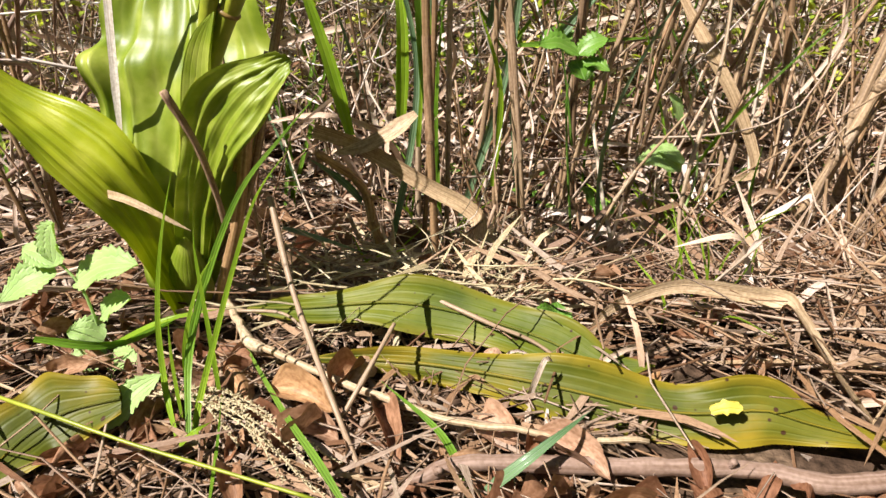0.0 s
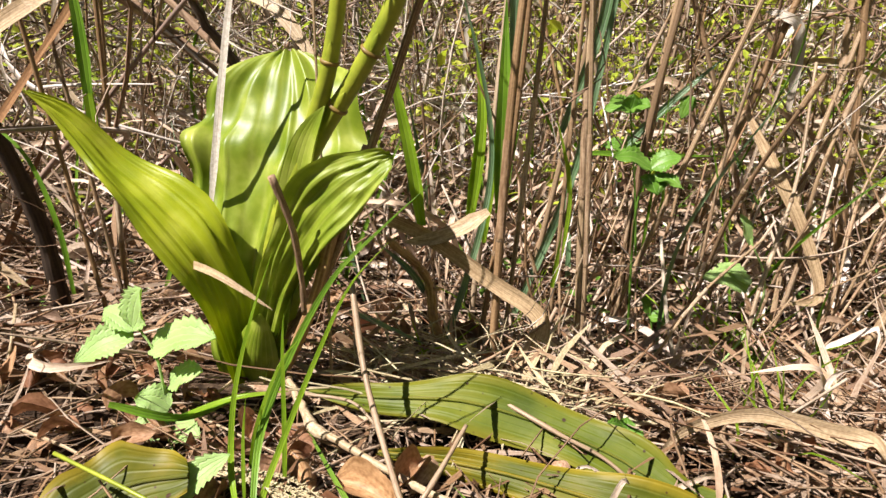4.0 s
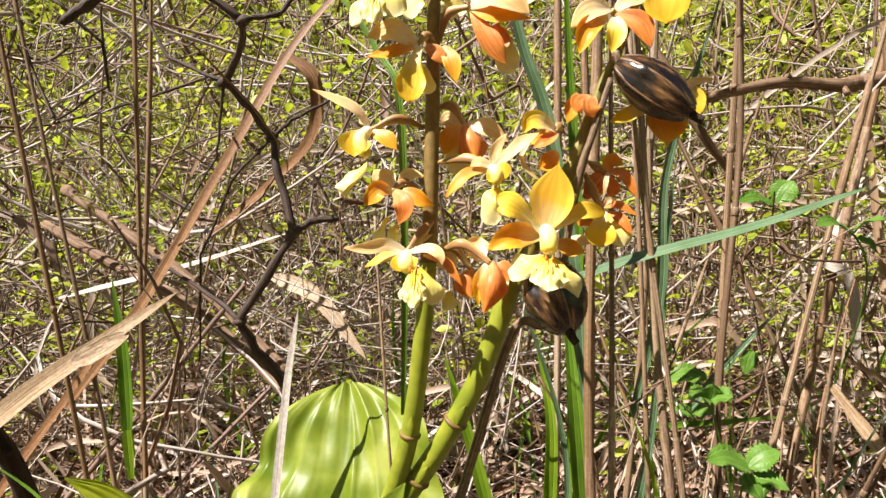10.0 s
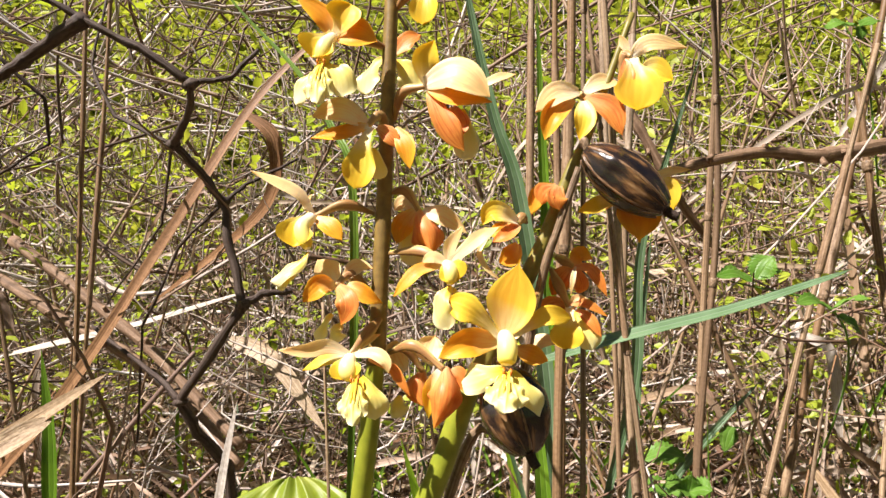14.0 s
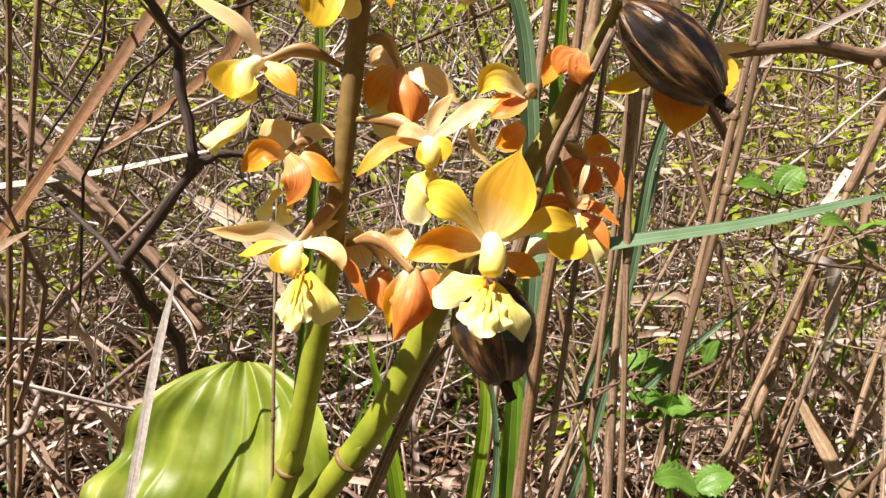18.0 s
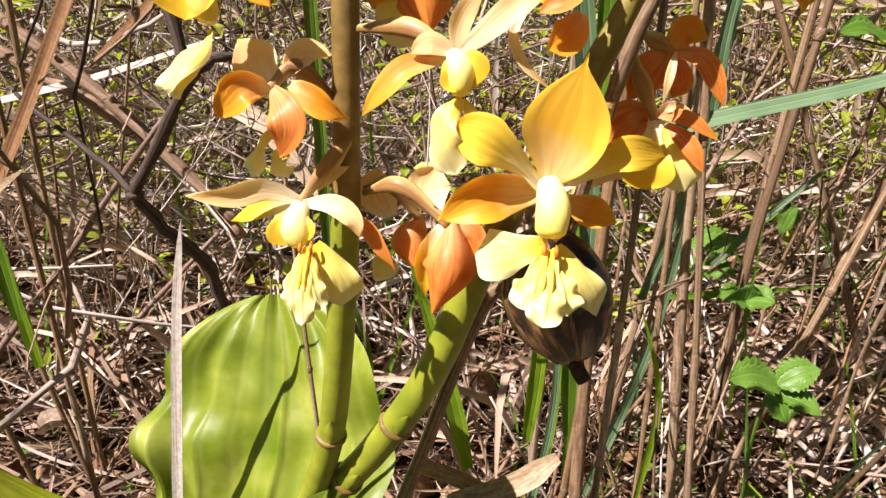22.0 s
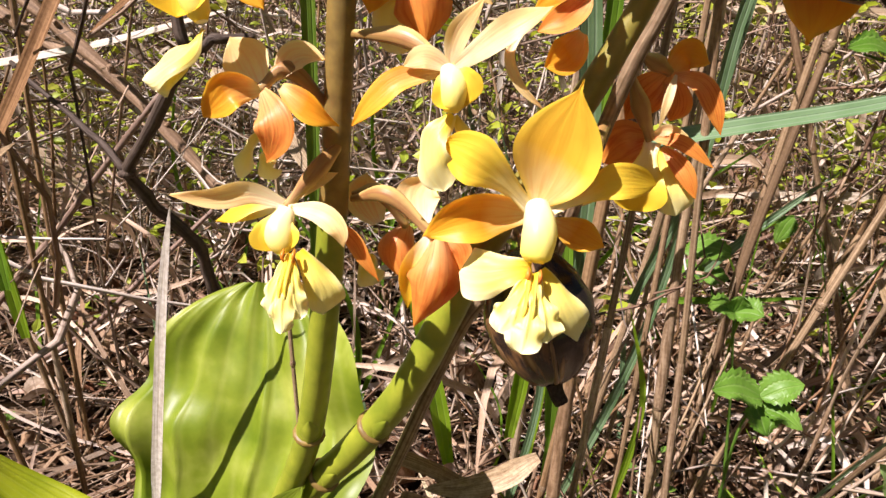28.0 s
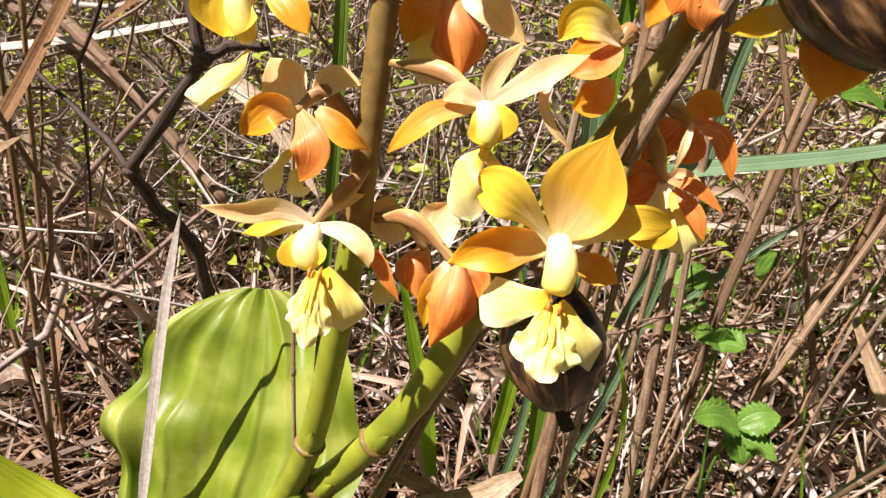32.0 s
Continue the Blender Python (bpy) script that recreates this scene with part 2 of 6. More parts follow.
M_burnt = streaked("burnt_wood", [(0.0, (0.045, 0.03, 0.022)), (1.0, (0.07, 0.045, 0.03))], "object", 0.8, 0.0, dark=0.4, bump_d=0.001)
M_stick = streaked("stick_bark", [(0.0, (0.26, 0.18, 0.14)), (1.0, (0.30, 0.21, 0.17))], "object", 0.6, 0.0, dark=0.6)
M_leaf_dead = streaked("dead_leaf", [(0.0, (0.34, 0.17, 0.09)), (0.4, (0.24, 0.11, 0.06)), (0.7, (0.46, 0.28, 0.16)), (1.0, (0.38, 0.22, 0.13))], "island", 0.6, 0.25, dark=0.6)
M_leaf_tan = streaked("tan_dead_leaf", [(0.0, (0.80, 0.56, 0.34)), (1.0, (0.84, 0.66, 0.46))], "object", 0.6, 0.3, dark=0.85, grit=0.4)
M_orchid = leafy("orchid_leaf", [(0.3, (0.31, 0.38, 0.013)), (0.55, (0.45, 0.50, 0.025)), (0.75, (0.60, 0.62, 0.08))], (0.56, 0.64, 0.14), 11.0, 0.14, 0.36, 0.5, scale=45.0, bump_d=0.0002)
M_orchid_pale = leafy("pale_orchid_leaf", [(0.3, (0.16, 0.24, 0.012)), (0.5, (0.275, 0.35, 0.028)), (0.7, (0.48, 0.525, 0.105))], (0.57, 0.60, 0.16), 9.0, 0.15, 0.42, 0.42, scale=48.0, spec=0.5, bump_d=0.0002)
M_leaf_curl = streaked("curled_leaf", [(0.0, (0.42, 0.25, 0.16)), (0.4, (0.56, 0.38, 0.26)), (0.7, (0.32, 0.17, 0.10)), (1.0, (0.50, 0.30, 0.15))], "object", 0.5, 0.15, dark=0.6)
# old leaf colours, darkened to include the shade that falls on them
M_orchid_old_shaded = leafy("yellowing_leaf", [(0.3, (0.057, 0.0722, 0.00456)), (0.45, (0.0912, 0.103, 0.00684)), (0.58, (0.141, 0.133, 0.00988)), (0.72, (0.251, 0.179, 0.00988))], (0.152, 0.182, 0.038), 8.0, 0.25, 0.5, 0.3, spots=(0.0532, 0.0228, 0.00912), edge=(0.274, 0.205, 0.0152), bump_d=0.0003, spec=0.25, scale=34.0)
M_orchid_green_shaded = leafy("shaded_old_green_leaf", [(0.3, (0.0608, 0.0874, 0.00532)), (0.5, (0.11, 0.137, 0.00836)), (0.68, (0.182, 0.19, 0.0137))], (0.122, 0.167, 0.038), 8.0, 0.25, 0.5, 0.3, spots=(0.0456, 0.0228, 0.00912), edge=(0.182, 0.167, 0.0152), bump_d=0.0003, spec=0.25, scale=34.0)
M_blotch = leafy("yellow_blotch", [(0.3, (0.46, 0.36, 0.03)), (0.7, (0.66, 0.58, 0.12))], (0.7, 0.6, 0.2), 2.0, 0.1, 0.55, 0.2)
M_grass = leafy("green_grass", [(0.3, (0.14, 0.30, 0.02)), (0.7, (0.28, 0.48, 0.04))], (0.36, 0.52, 0.10), 3.0, 0.3, 0.4, 0.55)
M_grass_blue = leafy("bluish_grass", [(0.3, (0.10, 0.19, 0.07)), (0.7, (0.20, 0.31, 0.16))], (0.4, 0.5, 0.36), 3.0, 0.3, 0.32, 0.3, spec=0.6)
M_grass_stem = leafy("green_grass_stem", [(0.3, (0.10, 0.20, 0.02)), (0.7, (0.20, 0.33, 0.04))], (0.26, 0.38, 0.08), 3.0, 0.3, 0.4, 0.3)
M_grass_bright = leafy("bright_grass", [(0.3, (0.28, 0.46, 0.02)), (0.7, (0.44, 0.62, 0.05))], (0.5, 0.64, 0.14), 3.0, 0.3, 0.35, 0.6)
M_herb = leafy("herb_leaf", [(0.3, (0.10, 0.24, 0.02)), (0.7, (0.22, 0.40, 0.06))], (0.34, 0.50, 0.14), 4.0, 0.35, 0.4, 0.45)
M_nettle = leafy("nettle_leaf", [(0.3, (0.36, 0.54, 0.16)), (0.7, (0.52, 0.68, 0.28))], (0.62, 0.74, 0.38), 5.0, 0.4, 0.5, 0.5)
M_shrub = leafy("shrub_leaf", [(0.3, (0.26, 0.38, 0.03)), (0.5, (0.44, 0.52, 0.05)), (0.7, (0.58, 0.58, 0.10))], (0.5, 0.58, 0.12), 2.0, 0.2, 0.45, 0.5, scale=9.0)
# darker copy of shrub_leaf: shade among the far leaves is in the colour
M_shrub_shaded = leafy("shaded_shrub_leaf", [(0.3, (0.16, 0.21, 0.028)), (0.5, (0.36, 0.40, 0.05)), (0.7, (0.60, 0.60, 0.10))], (0.3, 0.36, 0.1), 2.0, 0.2, 0.55, 0.35, scale=3.0)
M_scape = leafy("scape_skin", [(0.3, (0.17, 0.21, 0.016)), (0.7, (0.30, 0.32, 0.03))], (0.3, 0.3, 0.06), 0.0, 0.0, 0.38, 0.0, scale=120.0)
M_axis_olive = leafy("olive_axis_skin", [(0.3, (0.15, 0.12, 0.02)), (0.7, (0.27, 0.23, 0.045))], (0.3, 0.2, 0.06), 0.0, 0.0, 0.45, 0.0, scale=200.0)
M_scape_top = leafy("scape_skin_brown", [(0.3, (0.15, 0.092, 0.024)), (0.7, (0.25, 0.165, 0.04))], (0.3, 0.2, 0.06), 0.0, 0.0, 0.5, 0.0, scale=300.0)
M_sepal = petal_mat("orange_sepal", (0.93, 0.78, 0.38), (0.92, 0.42, 0.028), (0.93, 0.54, 0.035), (0.80, 0.22, 0.012), 0.28, through_light=0.4, edge_f=0.55, edge=(0.96, 0.64, 0.05))
M_sepal_gold = petal_mat("golden_sepal", (0.96, 0.88, 0.56), (0.94, 0.56, 0.05), (0.95, 0.64, 0.06), (0.86, 0.32, 0.015), 0.26, through_light=0.3, edge_f=0.75, edge=(0.97, 0.74, 0.08))
M_sepal_red = petal_mat("red_orange_sepal", (0.90, 0.60, 0.28), (0.90, 0.38, 0.09), (0.90, 0.40, 0.06), (0.62, 0.09, 0.015), 0.5, through_light=0.46, edge_f=0.35, edge=(0.92, 0.54, 0.12))
M_petal = petal_mat("yellow_petal", (0.97, 0.94, 0.82), (0.95, 0.74, 0.09), (0.95, 0.66, 0.03), (0.90, 0.50, 0.03), 0.12, through_light=0.42, k1=0.22, k2=0.5, edge=(0.96, 0.74, 0.07))
M_pale = petal_mat("cream_petal", (0.97, 0.90, 0.74), (0.96, 0.79, 0.42), (0.95, 0.71, 0.28), (0.90, 0.44, 0.20), 0.38, through_light=0.4, edge=(0.97, 0.84, 0.46))
M_lip = petal_mat("pale_yellow_lip", (0.95, 0.70, 0.04), (0.96, 0.85, 0.26), (0.97, 0.91, 0.52), (0.92, 0.70, 0.06), 0.10, through_light=0.25, k1=0.25, k2=0.6, edge_f=0.5, edge=(0.97, 0.92, 0.62))
M_column = petal_mat("cream_column", (0.97, 0.93, 0.74), (0.97, 0.88, 0.36), (0.96, 0.78, 0.08), (0.90, 0.74, 0.2), 0.08, through_light=0.2, edge_f=0.0)
M_crest = petal_mat("yellow_crest", (0.94, 0.66, 0.04), (0.95, 0.76, 0.07), (0.96, 0.84, 0.22), (0.92, 0.62, 0.04), 0.2, through_light=0.15)
M_ovary = petal_mat("ovary_skin", (0.28, 0.17, 0.05), (0.38, 0.21, 0.07), (0.52, 0.34, 0.14), (0.26, 0.09, 0.04), 0.5, 0.1)
M_red = finish(*[(lambda p: (p[0], ramp(p[1], noise_node(p[1], 500.0), [(0.3, (0.58, 0.14, 0.02)), (0.7, (0.7, 0.26, 0.03))])))(fresh("red_callus"))][0], 0.4)
M_pod = fresh("pod_skin")[0]
_nt = M_pod.node_tree
_u, _v = uv_nodes(_nt)
_c = _nt.nodes.new("ShaderNodeCombineXYZ")
_nt.links.new(math_node(_nt, "MULTIPLY", _u, 1.6), _c.inputs[0])
_nt.links.new(math_node(_nt, "MULTIPLY", _v, 10.0), _c.inputs[1])
_n = _nt.nodes.new("ShaderNodeTexNoise")
_n.inputs["Scale"].default_value, _n.inputs["Detail"].default_value = 1.3, 6.0
_nt.links.new(_c.outputs[0], _n.inputs["Vector"])
finish(M_pod, ramp(_nt, _n.outputs["Fac"], [(0.40, (0.010, 0.007, 0.006)), (0.52, (0.030, 0.018, 0.012)), (0.60, (0.16, 0.08, 0.03)), (0.72, (0.40, 0.25, 0.12))]), 0.2, 0.0, _n.outputs["Fac"], 0.0005, 0.6)
M_podrib = streaked("pod_rib", [(0.0, (0.20, 0.11, 0.05)), (1.0, (0.30, 0.18, 0.09))], "object", 0.4, 0.0, dark=0.3, spec=0.5)
M_oldstalk = streaked("old_stalk_skin", [(0.0, (0.30, 0.21, 0.13)), (1.0, (0.34, 0.24, 0.15))], "object", 0.5, 0.0, dark=0.35, grit=1.0)
M_seedhead = streaked("seed_head", [(0.0, (0.66, 0.56, 0.34)), (1.0, (0.72, 0.64, 0.44))], "island", 0.6, 0.2)
M_bark = streaked("branch_bark", [(0.0, (0.28, 0.18, 0.11)), (1.0, (0.33, 0.22, 0.14))], "object", 0.7, 0.0, dark=0.45, bump_d=0.0008)

# ---- building ----
ORIGIN = {}


def thing(name, at, label, category, group="", kind=""):
    ob = new(name)
    ob.empty_display_size = 0.02
    ob.location = at
    ORIGIN[ob.name] = Vector(at)
    return tagged(ob, label, category, group, kind)


def part(name, bm, material, parent, label=""):
    o = ORIGIN[parent.name]
    bmesh.ops.translate(bm, vec=-o, verts=bm.verts)
    me = bpy.data.meshes.new(name)
    bm.to_mesh(me)
    bm.free()
    me.materials.append(material)
    me.polygons.foreach_set("use_smooth", [True] * len(me.polygons))
    ob = new(name, me)
    ob.parent = parent
    ORIGIN[ob.name] = o
    return tagged(ob, label)


def single(name, bm, material, label, category, group="", kind="", at=None):
    """A thing of one mesh, with its origin at its lowest point."""
    if at is None:
        at = min((v.co for v in bm.verts), key=lambda c: c.z).copy()
    bmesh.ops.translate(bm, vec=-Vector(at), verts=bm.verts)
    me = bpy.data.meshes.new(name)
    bm.to_mesh(me)
    bm.free()
    me.materials.append(material)
    me.polygons.foreach_set("use_smooth", [True] * len(me.polygons))
    ob = new(name, me)
    ob.location = at
    return tagged(ob, label, category, group, kind)


def spline(pts, n):
    """n + 1 points on a smooth curve through pts."""
    p = [Vector(q) for q in pts]
    if len(p) == 2:
        return [p[0].lerp(p[1], k / n) for k in range(n + 1)]
    p = [2 * p[0] - p[1]] + p + [2 * p[-1] - p[-2]]
    out, m = [], len(p) - 3
    for k in range(n + 1):
        s = k / n * m
        i = min(int(s), m - 1)
        f = s - i
        a, b, c, d = p[i:i + 4]
        out.append(0.5 * (2 * b + (c - a) * f + (2 * a - 5 * b + 4 * c - d) * f * f + (3 * b - a - 3 * c + d) * f ** 3))
    return out


def add_grid(bm, rows, closed=False):
    """Faces between rows of points; u runs along the rows, v across. Returns the vertices."""
    uv = bm.loops.layers.uv.verify()
    vs = [[bm.verts.new(c) for c in r] for r in rows]
    nu, nv = len(rows) - 1, len(rows[0]) - (0 if closed else 1)
    for i in range(nu):
        for j in range(nv):
            j2 = (j + 1) % len(rows[0])
            f = bm.faces.new((vs[i][j], vs[i][j2], vs[i + 1][j2], vs[i + 1][j]))
            for l, (a, b) in zip(f.loops, ((i, j), (i, j + 1), (i + 1, j + 1), (i + 1, j))):
                l[uv].uv = (a / nu, b / nv)
    return vs


def angular(pts, n):
    """n + 1 points on straight runs between pts, a little crooked."""
    p = [Vector(q) for q in pts]
    out = []
    for k in range(n + 1):
        s = k / n * (len(p) - 1)
        i = min(int(s), len(p) - 2)
        out.append(p[i].lerp(p[i + 1], s - i) + noise.noise_vector(p[i] * 90 + Vector((k * 0.4, 0, 0))) * 0.0012)
    return out


def tube(bm, pts, r0, r1, sides=8, n=16, bumps=0.0, cap=True, profile=None, straight=False, ridge=None):
    c = angular(pts, n) if straight else spline(pts, n)
    rows = []
    ref = Vector((0.31, 0.87, 0.17))
    for k, q in enumerate(c):
        t = (c[min(k + 1, n)] - c[max(k - 1, 0)]).normalized()
        a = t.cross(ref).normalized()
        b = t.cross(a)
        r = (profile(k / n) if profile else r0 + (r1 - r0) * k / n)
        if bumps:
            r *= 1 + bumps * noise.noise(q * 170)
        rows.append([q + (a * math.cos(x) + b * math.sin(x)) * r * (1 + (ridge[1] * math.cos(ridge[0] * x) + 0.05 * noise.noise(Vector((x * 2, k * 0.25, r * 900))) if ridge else 0)) for x in (2 * math.pi * s / sides for s in range(sides))])
    vs = add_grid(bm, rows, True)
    if cap:
        bm.faces.new(vs[0][::-1])
        bm.faces.new(vs[-1])
    return bm


LEAF = lambda u: max(0.02, math.sin(math.pi * min(1, u ** 0.8 * 0.97 + 0.03)) ** 0.75)
STRAP = lambda u: max(0.02, min(1, 0.45 + u * 3) * (1 - u ** 4) ** 0.8)
DORSAL = lambda u: max(0.012, (0.20 + 0.80 * math.sin(1.571 * min(1, u / 0.46)) ** 1.1) * (1 - max(0, (u - 0.46) / 0.46) ** 2.1) + 0.05 * max(0, 1 - abs(u - 0.93) / 0.09)) if u < 0.92 else 0.05 * (1 - u) / 0.08 + 0.012
LANCE = lambda u: max(0.02, (0.30 + 0.70 * math.sin(1.571 * min(1, u / 0.5))) * (1 - max(0, (u - 0.5) / 0.5) ** 1.9))
CLAW = lambda u: max(0.03, (0.30 + 0.70 * max(0, min(1, (u - 0.12) / 0.5)) ** 1.3) * max(0.0, 1 - max(0, (u - 0.62) / 0.38) ** 2.6) ** 0.7)
WING = lambda u: max(0.05, (0.22 + 0.95 * u ** 0.9) * max(0.0, 1 - max(0, (u - 0.55) / 0.45) ** 2.4) ** 0.55)
FAN = lambda u: max(0.04, 1.3 * (u + 0.08) ** 0.8 * (1 - u ** 4) ** 0.5)


def blade(bm, pts, width, facing=(0, -1, 0), shape=LEAF, cup=0.0, thick=0.0, nu=14, nv=6, wave=0.0, waves=3.0, pleat=0.0, pleats=4, twist=0.0, seed=0):
    """A leaf or petal along pts; facing: the way its upper face looks; cup lifts the edges towards it, as a share of the width."""
    c = spline(pts, nu)
    face = Vector(facing).normalized()
    top, low = [], []
    for k, q in enumerate(c):
        u = k / nu
        t = (c[min(k + 1, nu)] - c[max(k - 1, 0)]).normalized()
        s = t.cross(face)
        s = s.normalized() if s.length > 1e-6 else Vector((1, 0, 0))
        nrm = s.cross(t).normalized()
        if twist:
            s = Matrix.Rotation(twist * u, 3, t) @ s
            nrm = Matrix.Rotation(twist * u, 3, t) @ nrm
        w = width * 0.5 * shape(u)
        row, row2 = [], []
        for j in range(nv + 1):
            v = 2 * j / nv - 1
            h = cup * v * v * w
            h += wave * v * v * math.sin(u * waves * 6.283 + (1.7 if v > 0 else 0.0) + seed)
            h += pleat * (0.8 + 0.9 * noise.noise((v * 2.6, u * 2.2, width * 90))) * (1.3 - 2.6 * abs(math.sin((v + 0.10 * math.sin(v * 5.3 + width * 50) + 0.05 * math.sin(u * 6 + v * 4)) * math.pi * pleats * 0.5)) ** 0.8) * min(1, w / (width * 0.3)) * (1 - u ** 3)
            h += pleat * 1.1 * noise.noise((v * 4.5 + 7, u * 8, width * 70)) if pleat > 0.0005 else 0.0
            e = 1 - abs(v) ** 6 * 0.85
            p = q + s * (v * w) + nrm * h
            row.append(p + nrm * thick * 0.5 * e)
            row2.append(p - nrm * thick * 0.5 * e)
        top.append(row)
        low.append(row2[::-1])
    if thick:
        add_grid(bm, top)
        add_grid(bm, low)
    else:
        add_grid(bm, top)
    return bm


def B():
    return bmesh.new()


def ground_z(x, y):
    s = lambda a, b: max(0.0, min(1.0, (y - a) / (b - a))) ** 2 * (3 - 2 * max(0.0, min(1.0, (y - a) / (b - a))))
    base = 0.066 - 0.036 * s(0.31, 0.45) + 0.03 * s(0.5, 0.9)
    d = math.hypot(x, y - 0.4)
    return base + min(1.0, max(0.3, (y - 0.2) * 3)) * (0.012 * noise.noise((x * 9, y * 9, 0)) + 0.004 * noise.noise((x * 40, y * 40, 3))) * min(1, 3 / (d + 1))


def near_line(x, y, a, b, d):
    t = max(0.0, min(1.0, ((x - a[0]) * (b[0] - a[0]) + (y - a[1]) * (b[1] - a[1])) / ((b[0] - a[0]) ** 2 + (b[1] - a[1]) ** 2)))
    return math.hypot(x - a[0] - t * (b[0] - a[0]), y - a[1] - t * (b[1] - a[1])) < d


def taken(x, y, room=0.11):
    """Ground kept free by the orchid and by the leaves that lie on the litter."""
    return math.hypot(x + 0.10, y - 0.345) < room or near_line(x, y, (-0.05, 0.31), (0.14, 0.257), 0.03) or near_line(x, y, (-0.01, 0.272), (0.24, 0.202), 0.028)


rng = random.Random(7)

# ---- ground ----
bm = B()
xs = [-400, -60, -12, -5, -3] + [-2 + 0.04 * k for k in range(101)] + [3, 5, 12, 60, 400]
ys = [-400, -60, -10, -3, -1] + [-0.6 + 0.04 * k for k in range(101)] + [4.5, 6, 12, 60, 400]
add_grid(bm, [[Vector((x, y, ground_z(x, y) - 0.004)) for x in xs] for y in ys])
single("ground", bm, M_soil, "dark bare soil under dry grass litter", "ground", kind="structure", at=(0, 0, 0))


# ---- stuff: litter, thicket ----
def straws(n, region, lift, length, radius, steep=0.25, sides=3, seed=1, clear=True):
    r = random.Random(seed)
    bm = B()
    x0, x1, y0, y1 = region
    for _ in range(n):
        x = r.uniform(x0, x1)
        y = y0 + (y1 - y0) * r.random() ** 1.4
        if clear and taken(x, y, 0.11 if steep > 0.5 else 0.03):
            continue
        z = ground_z(x, y) + r.random() ** 2 * lift
        a, e = r.uniform(0, 6.283), r.gauss(0, steep)
        l = r.uniform(*length)
        d = Vector((math.cos(a) * math.cos(e), math.sin(a) * math.cos(e), abs(math.sin(e))))
        p = Vector((x, y, z))
        if clear and lift < 0.01 and taken(p.x + d.x * l, p.y + d.y * l, 0.03):
            continue
        mid = p + d * l * 0.5 + Vector((r.gauss(0, 1), r.gauss(0, 1), r.gauss(0, 0.5))) * l * 0.06
        rr = r.uniform(*radius)
        if r.random() < 0.45:
            blade(bm, [p, mid, p + d * l], rr * 4, (r.gauss(0, 0.5), r.gauss(0, 0.5), 1), STRAP, 0.2, 0, 4, 1)
        else:
            tube(bm, [p, mid, p + d * l], rr, rr * 0.7, sides, 3, 0, False)
    return bm


single("dry_grass_litter", straws(3000, (-0.32, 0.42, 0.08, 0.36), 0.006, (0.015, 0.08), (0.0002, 0.0008), 0.10, 3, 10), M_litter, "loose thin dry grass straws lying on brown leaves", "litter", kind="stuff", at=(0, 0, 0))
single("dry_grass_litter", straws(6800, (-0.75, 0.85, 0.33, 1.3), 0.022, (0.02, 0.12), (0.0003, 0.0013), 0.2, 3, 11), M_litter, "loose pale dry grass straws lying on the soil", "litter", kind="stuff", at=(0, 0, 0))
single("dry_grass_litter", straws(3500, (-2.2, 2.4, 1.2, 4.0), 0.10, (0.06, 0.3), (0.0008, 0.0024), 0.35, 3, 12), M_litter, "tangled pale dry grass lying under the thicket", "litter", kind="stuff", at=(0, 0, 0))
single("leaning_dry_grass", straws(800, (-0.6, 0.8, 0.5, 1.15), 0.08, (0.05, 0.2), (0.0005, 0.0016), 0.65, 3, 13), M_litter, "dry grass leaning every way above the litter", "dry grass", kind="stuff", at=(0, 0, 0))
single("dry_grass_litter", straws(2400, (0.04, 0.55, 0.22, 0.5), 0.016, (0.02, 0.10), (0.0003, 0.0011), 0.22, 3, 14), M_litter, "pale dry straws lying thick on the litter", "litter", kind="stuff", at=(0, 0, 0))
single("dry_grass_litter", straws(1300, (-0.07, 0.13, 0.22, 0.45), 0.006, (0.012, 0.05), (0.0002, 0.0009), 0.10, 3, 15, False), M_litter, "short dry straws lying under the fallen leaves", "litter", kind="stuff", at=(0, 0, 0))
single("dry_grass_litter", straws(420, (-0.04, 0.10, 0.31, 0.48), 0.028, (0.02, 0.07), (0.0003, 0.0010), 0.25, 3, 17, False), M_seedhead, "pale straws heaped behind the fallen leaves", "litter", kind="stuff", at=(0, 0, 0))
single("dry_grass_litter", straws(420, (-0.16, 0.22, 0.13, 0.225), 0.008, (0.015, 0.07), (0.0003, 0.0009), 0.12, 3, 16), M_litter, "pale bleached straws lying on brown leaves", "litter", kind="stuff", at=(0, 0, 0))
GROUND = bpy.data.objects["ground"]
ORIGIN["ground"] = Vector((0, 0, 0))


def dead_leaves(n, region, size, lift, seed):
    r = random.Random(seed)
    bm = B()
    for _ in range(n):
        x, y = r.uniform(region[0], region[1]), r.uniform(region[2], region[3])
        if taken(x, y, 0.03) and y > 0.2:
            continue
        p = Vector((x, y, ground_z(x, y) + r.random() * lift + 0.002))
        a, l = r.uniform(0, 6.283), r.uniform(*size)
        d = Vector((math.cos(a), math.sin(a), r.gauss(0, 0.25)))
        blade(bm, [p, p + d * l * 0.5 + Vector((0, 0, r.uniform(0, 0.25) * l)), p + d * l], l * r.uniform(0.35, 0.6), (r.gauss(0, 0.5), r.gauss(0, 0.5), 1), LEAF, r.choice((-1, 1)) * r.uniform(0.6, 2.8), 0, 8, 6, l * r.uniform(0.04, 0.14), r.uniform(1, 2.5), seed=r.random() * 6)
    return bm


single("fallen_brown_leaves", dead_leaves(520, (-0.5, 0.6, 0.08, 0.8), (0.006, 0.026), 0.004, 21), M_leaf_dead, "curled brown dead leaves scattered among the straws", "dead leaves", kind="stuff", at=(0, 0, 0))


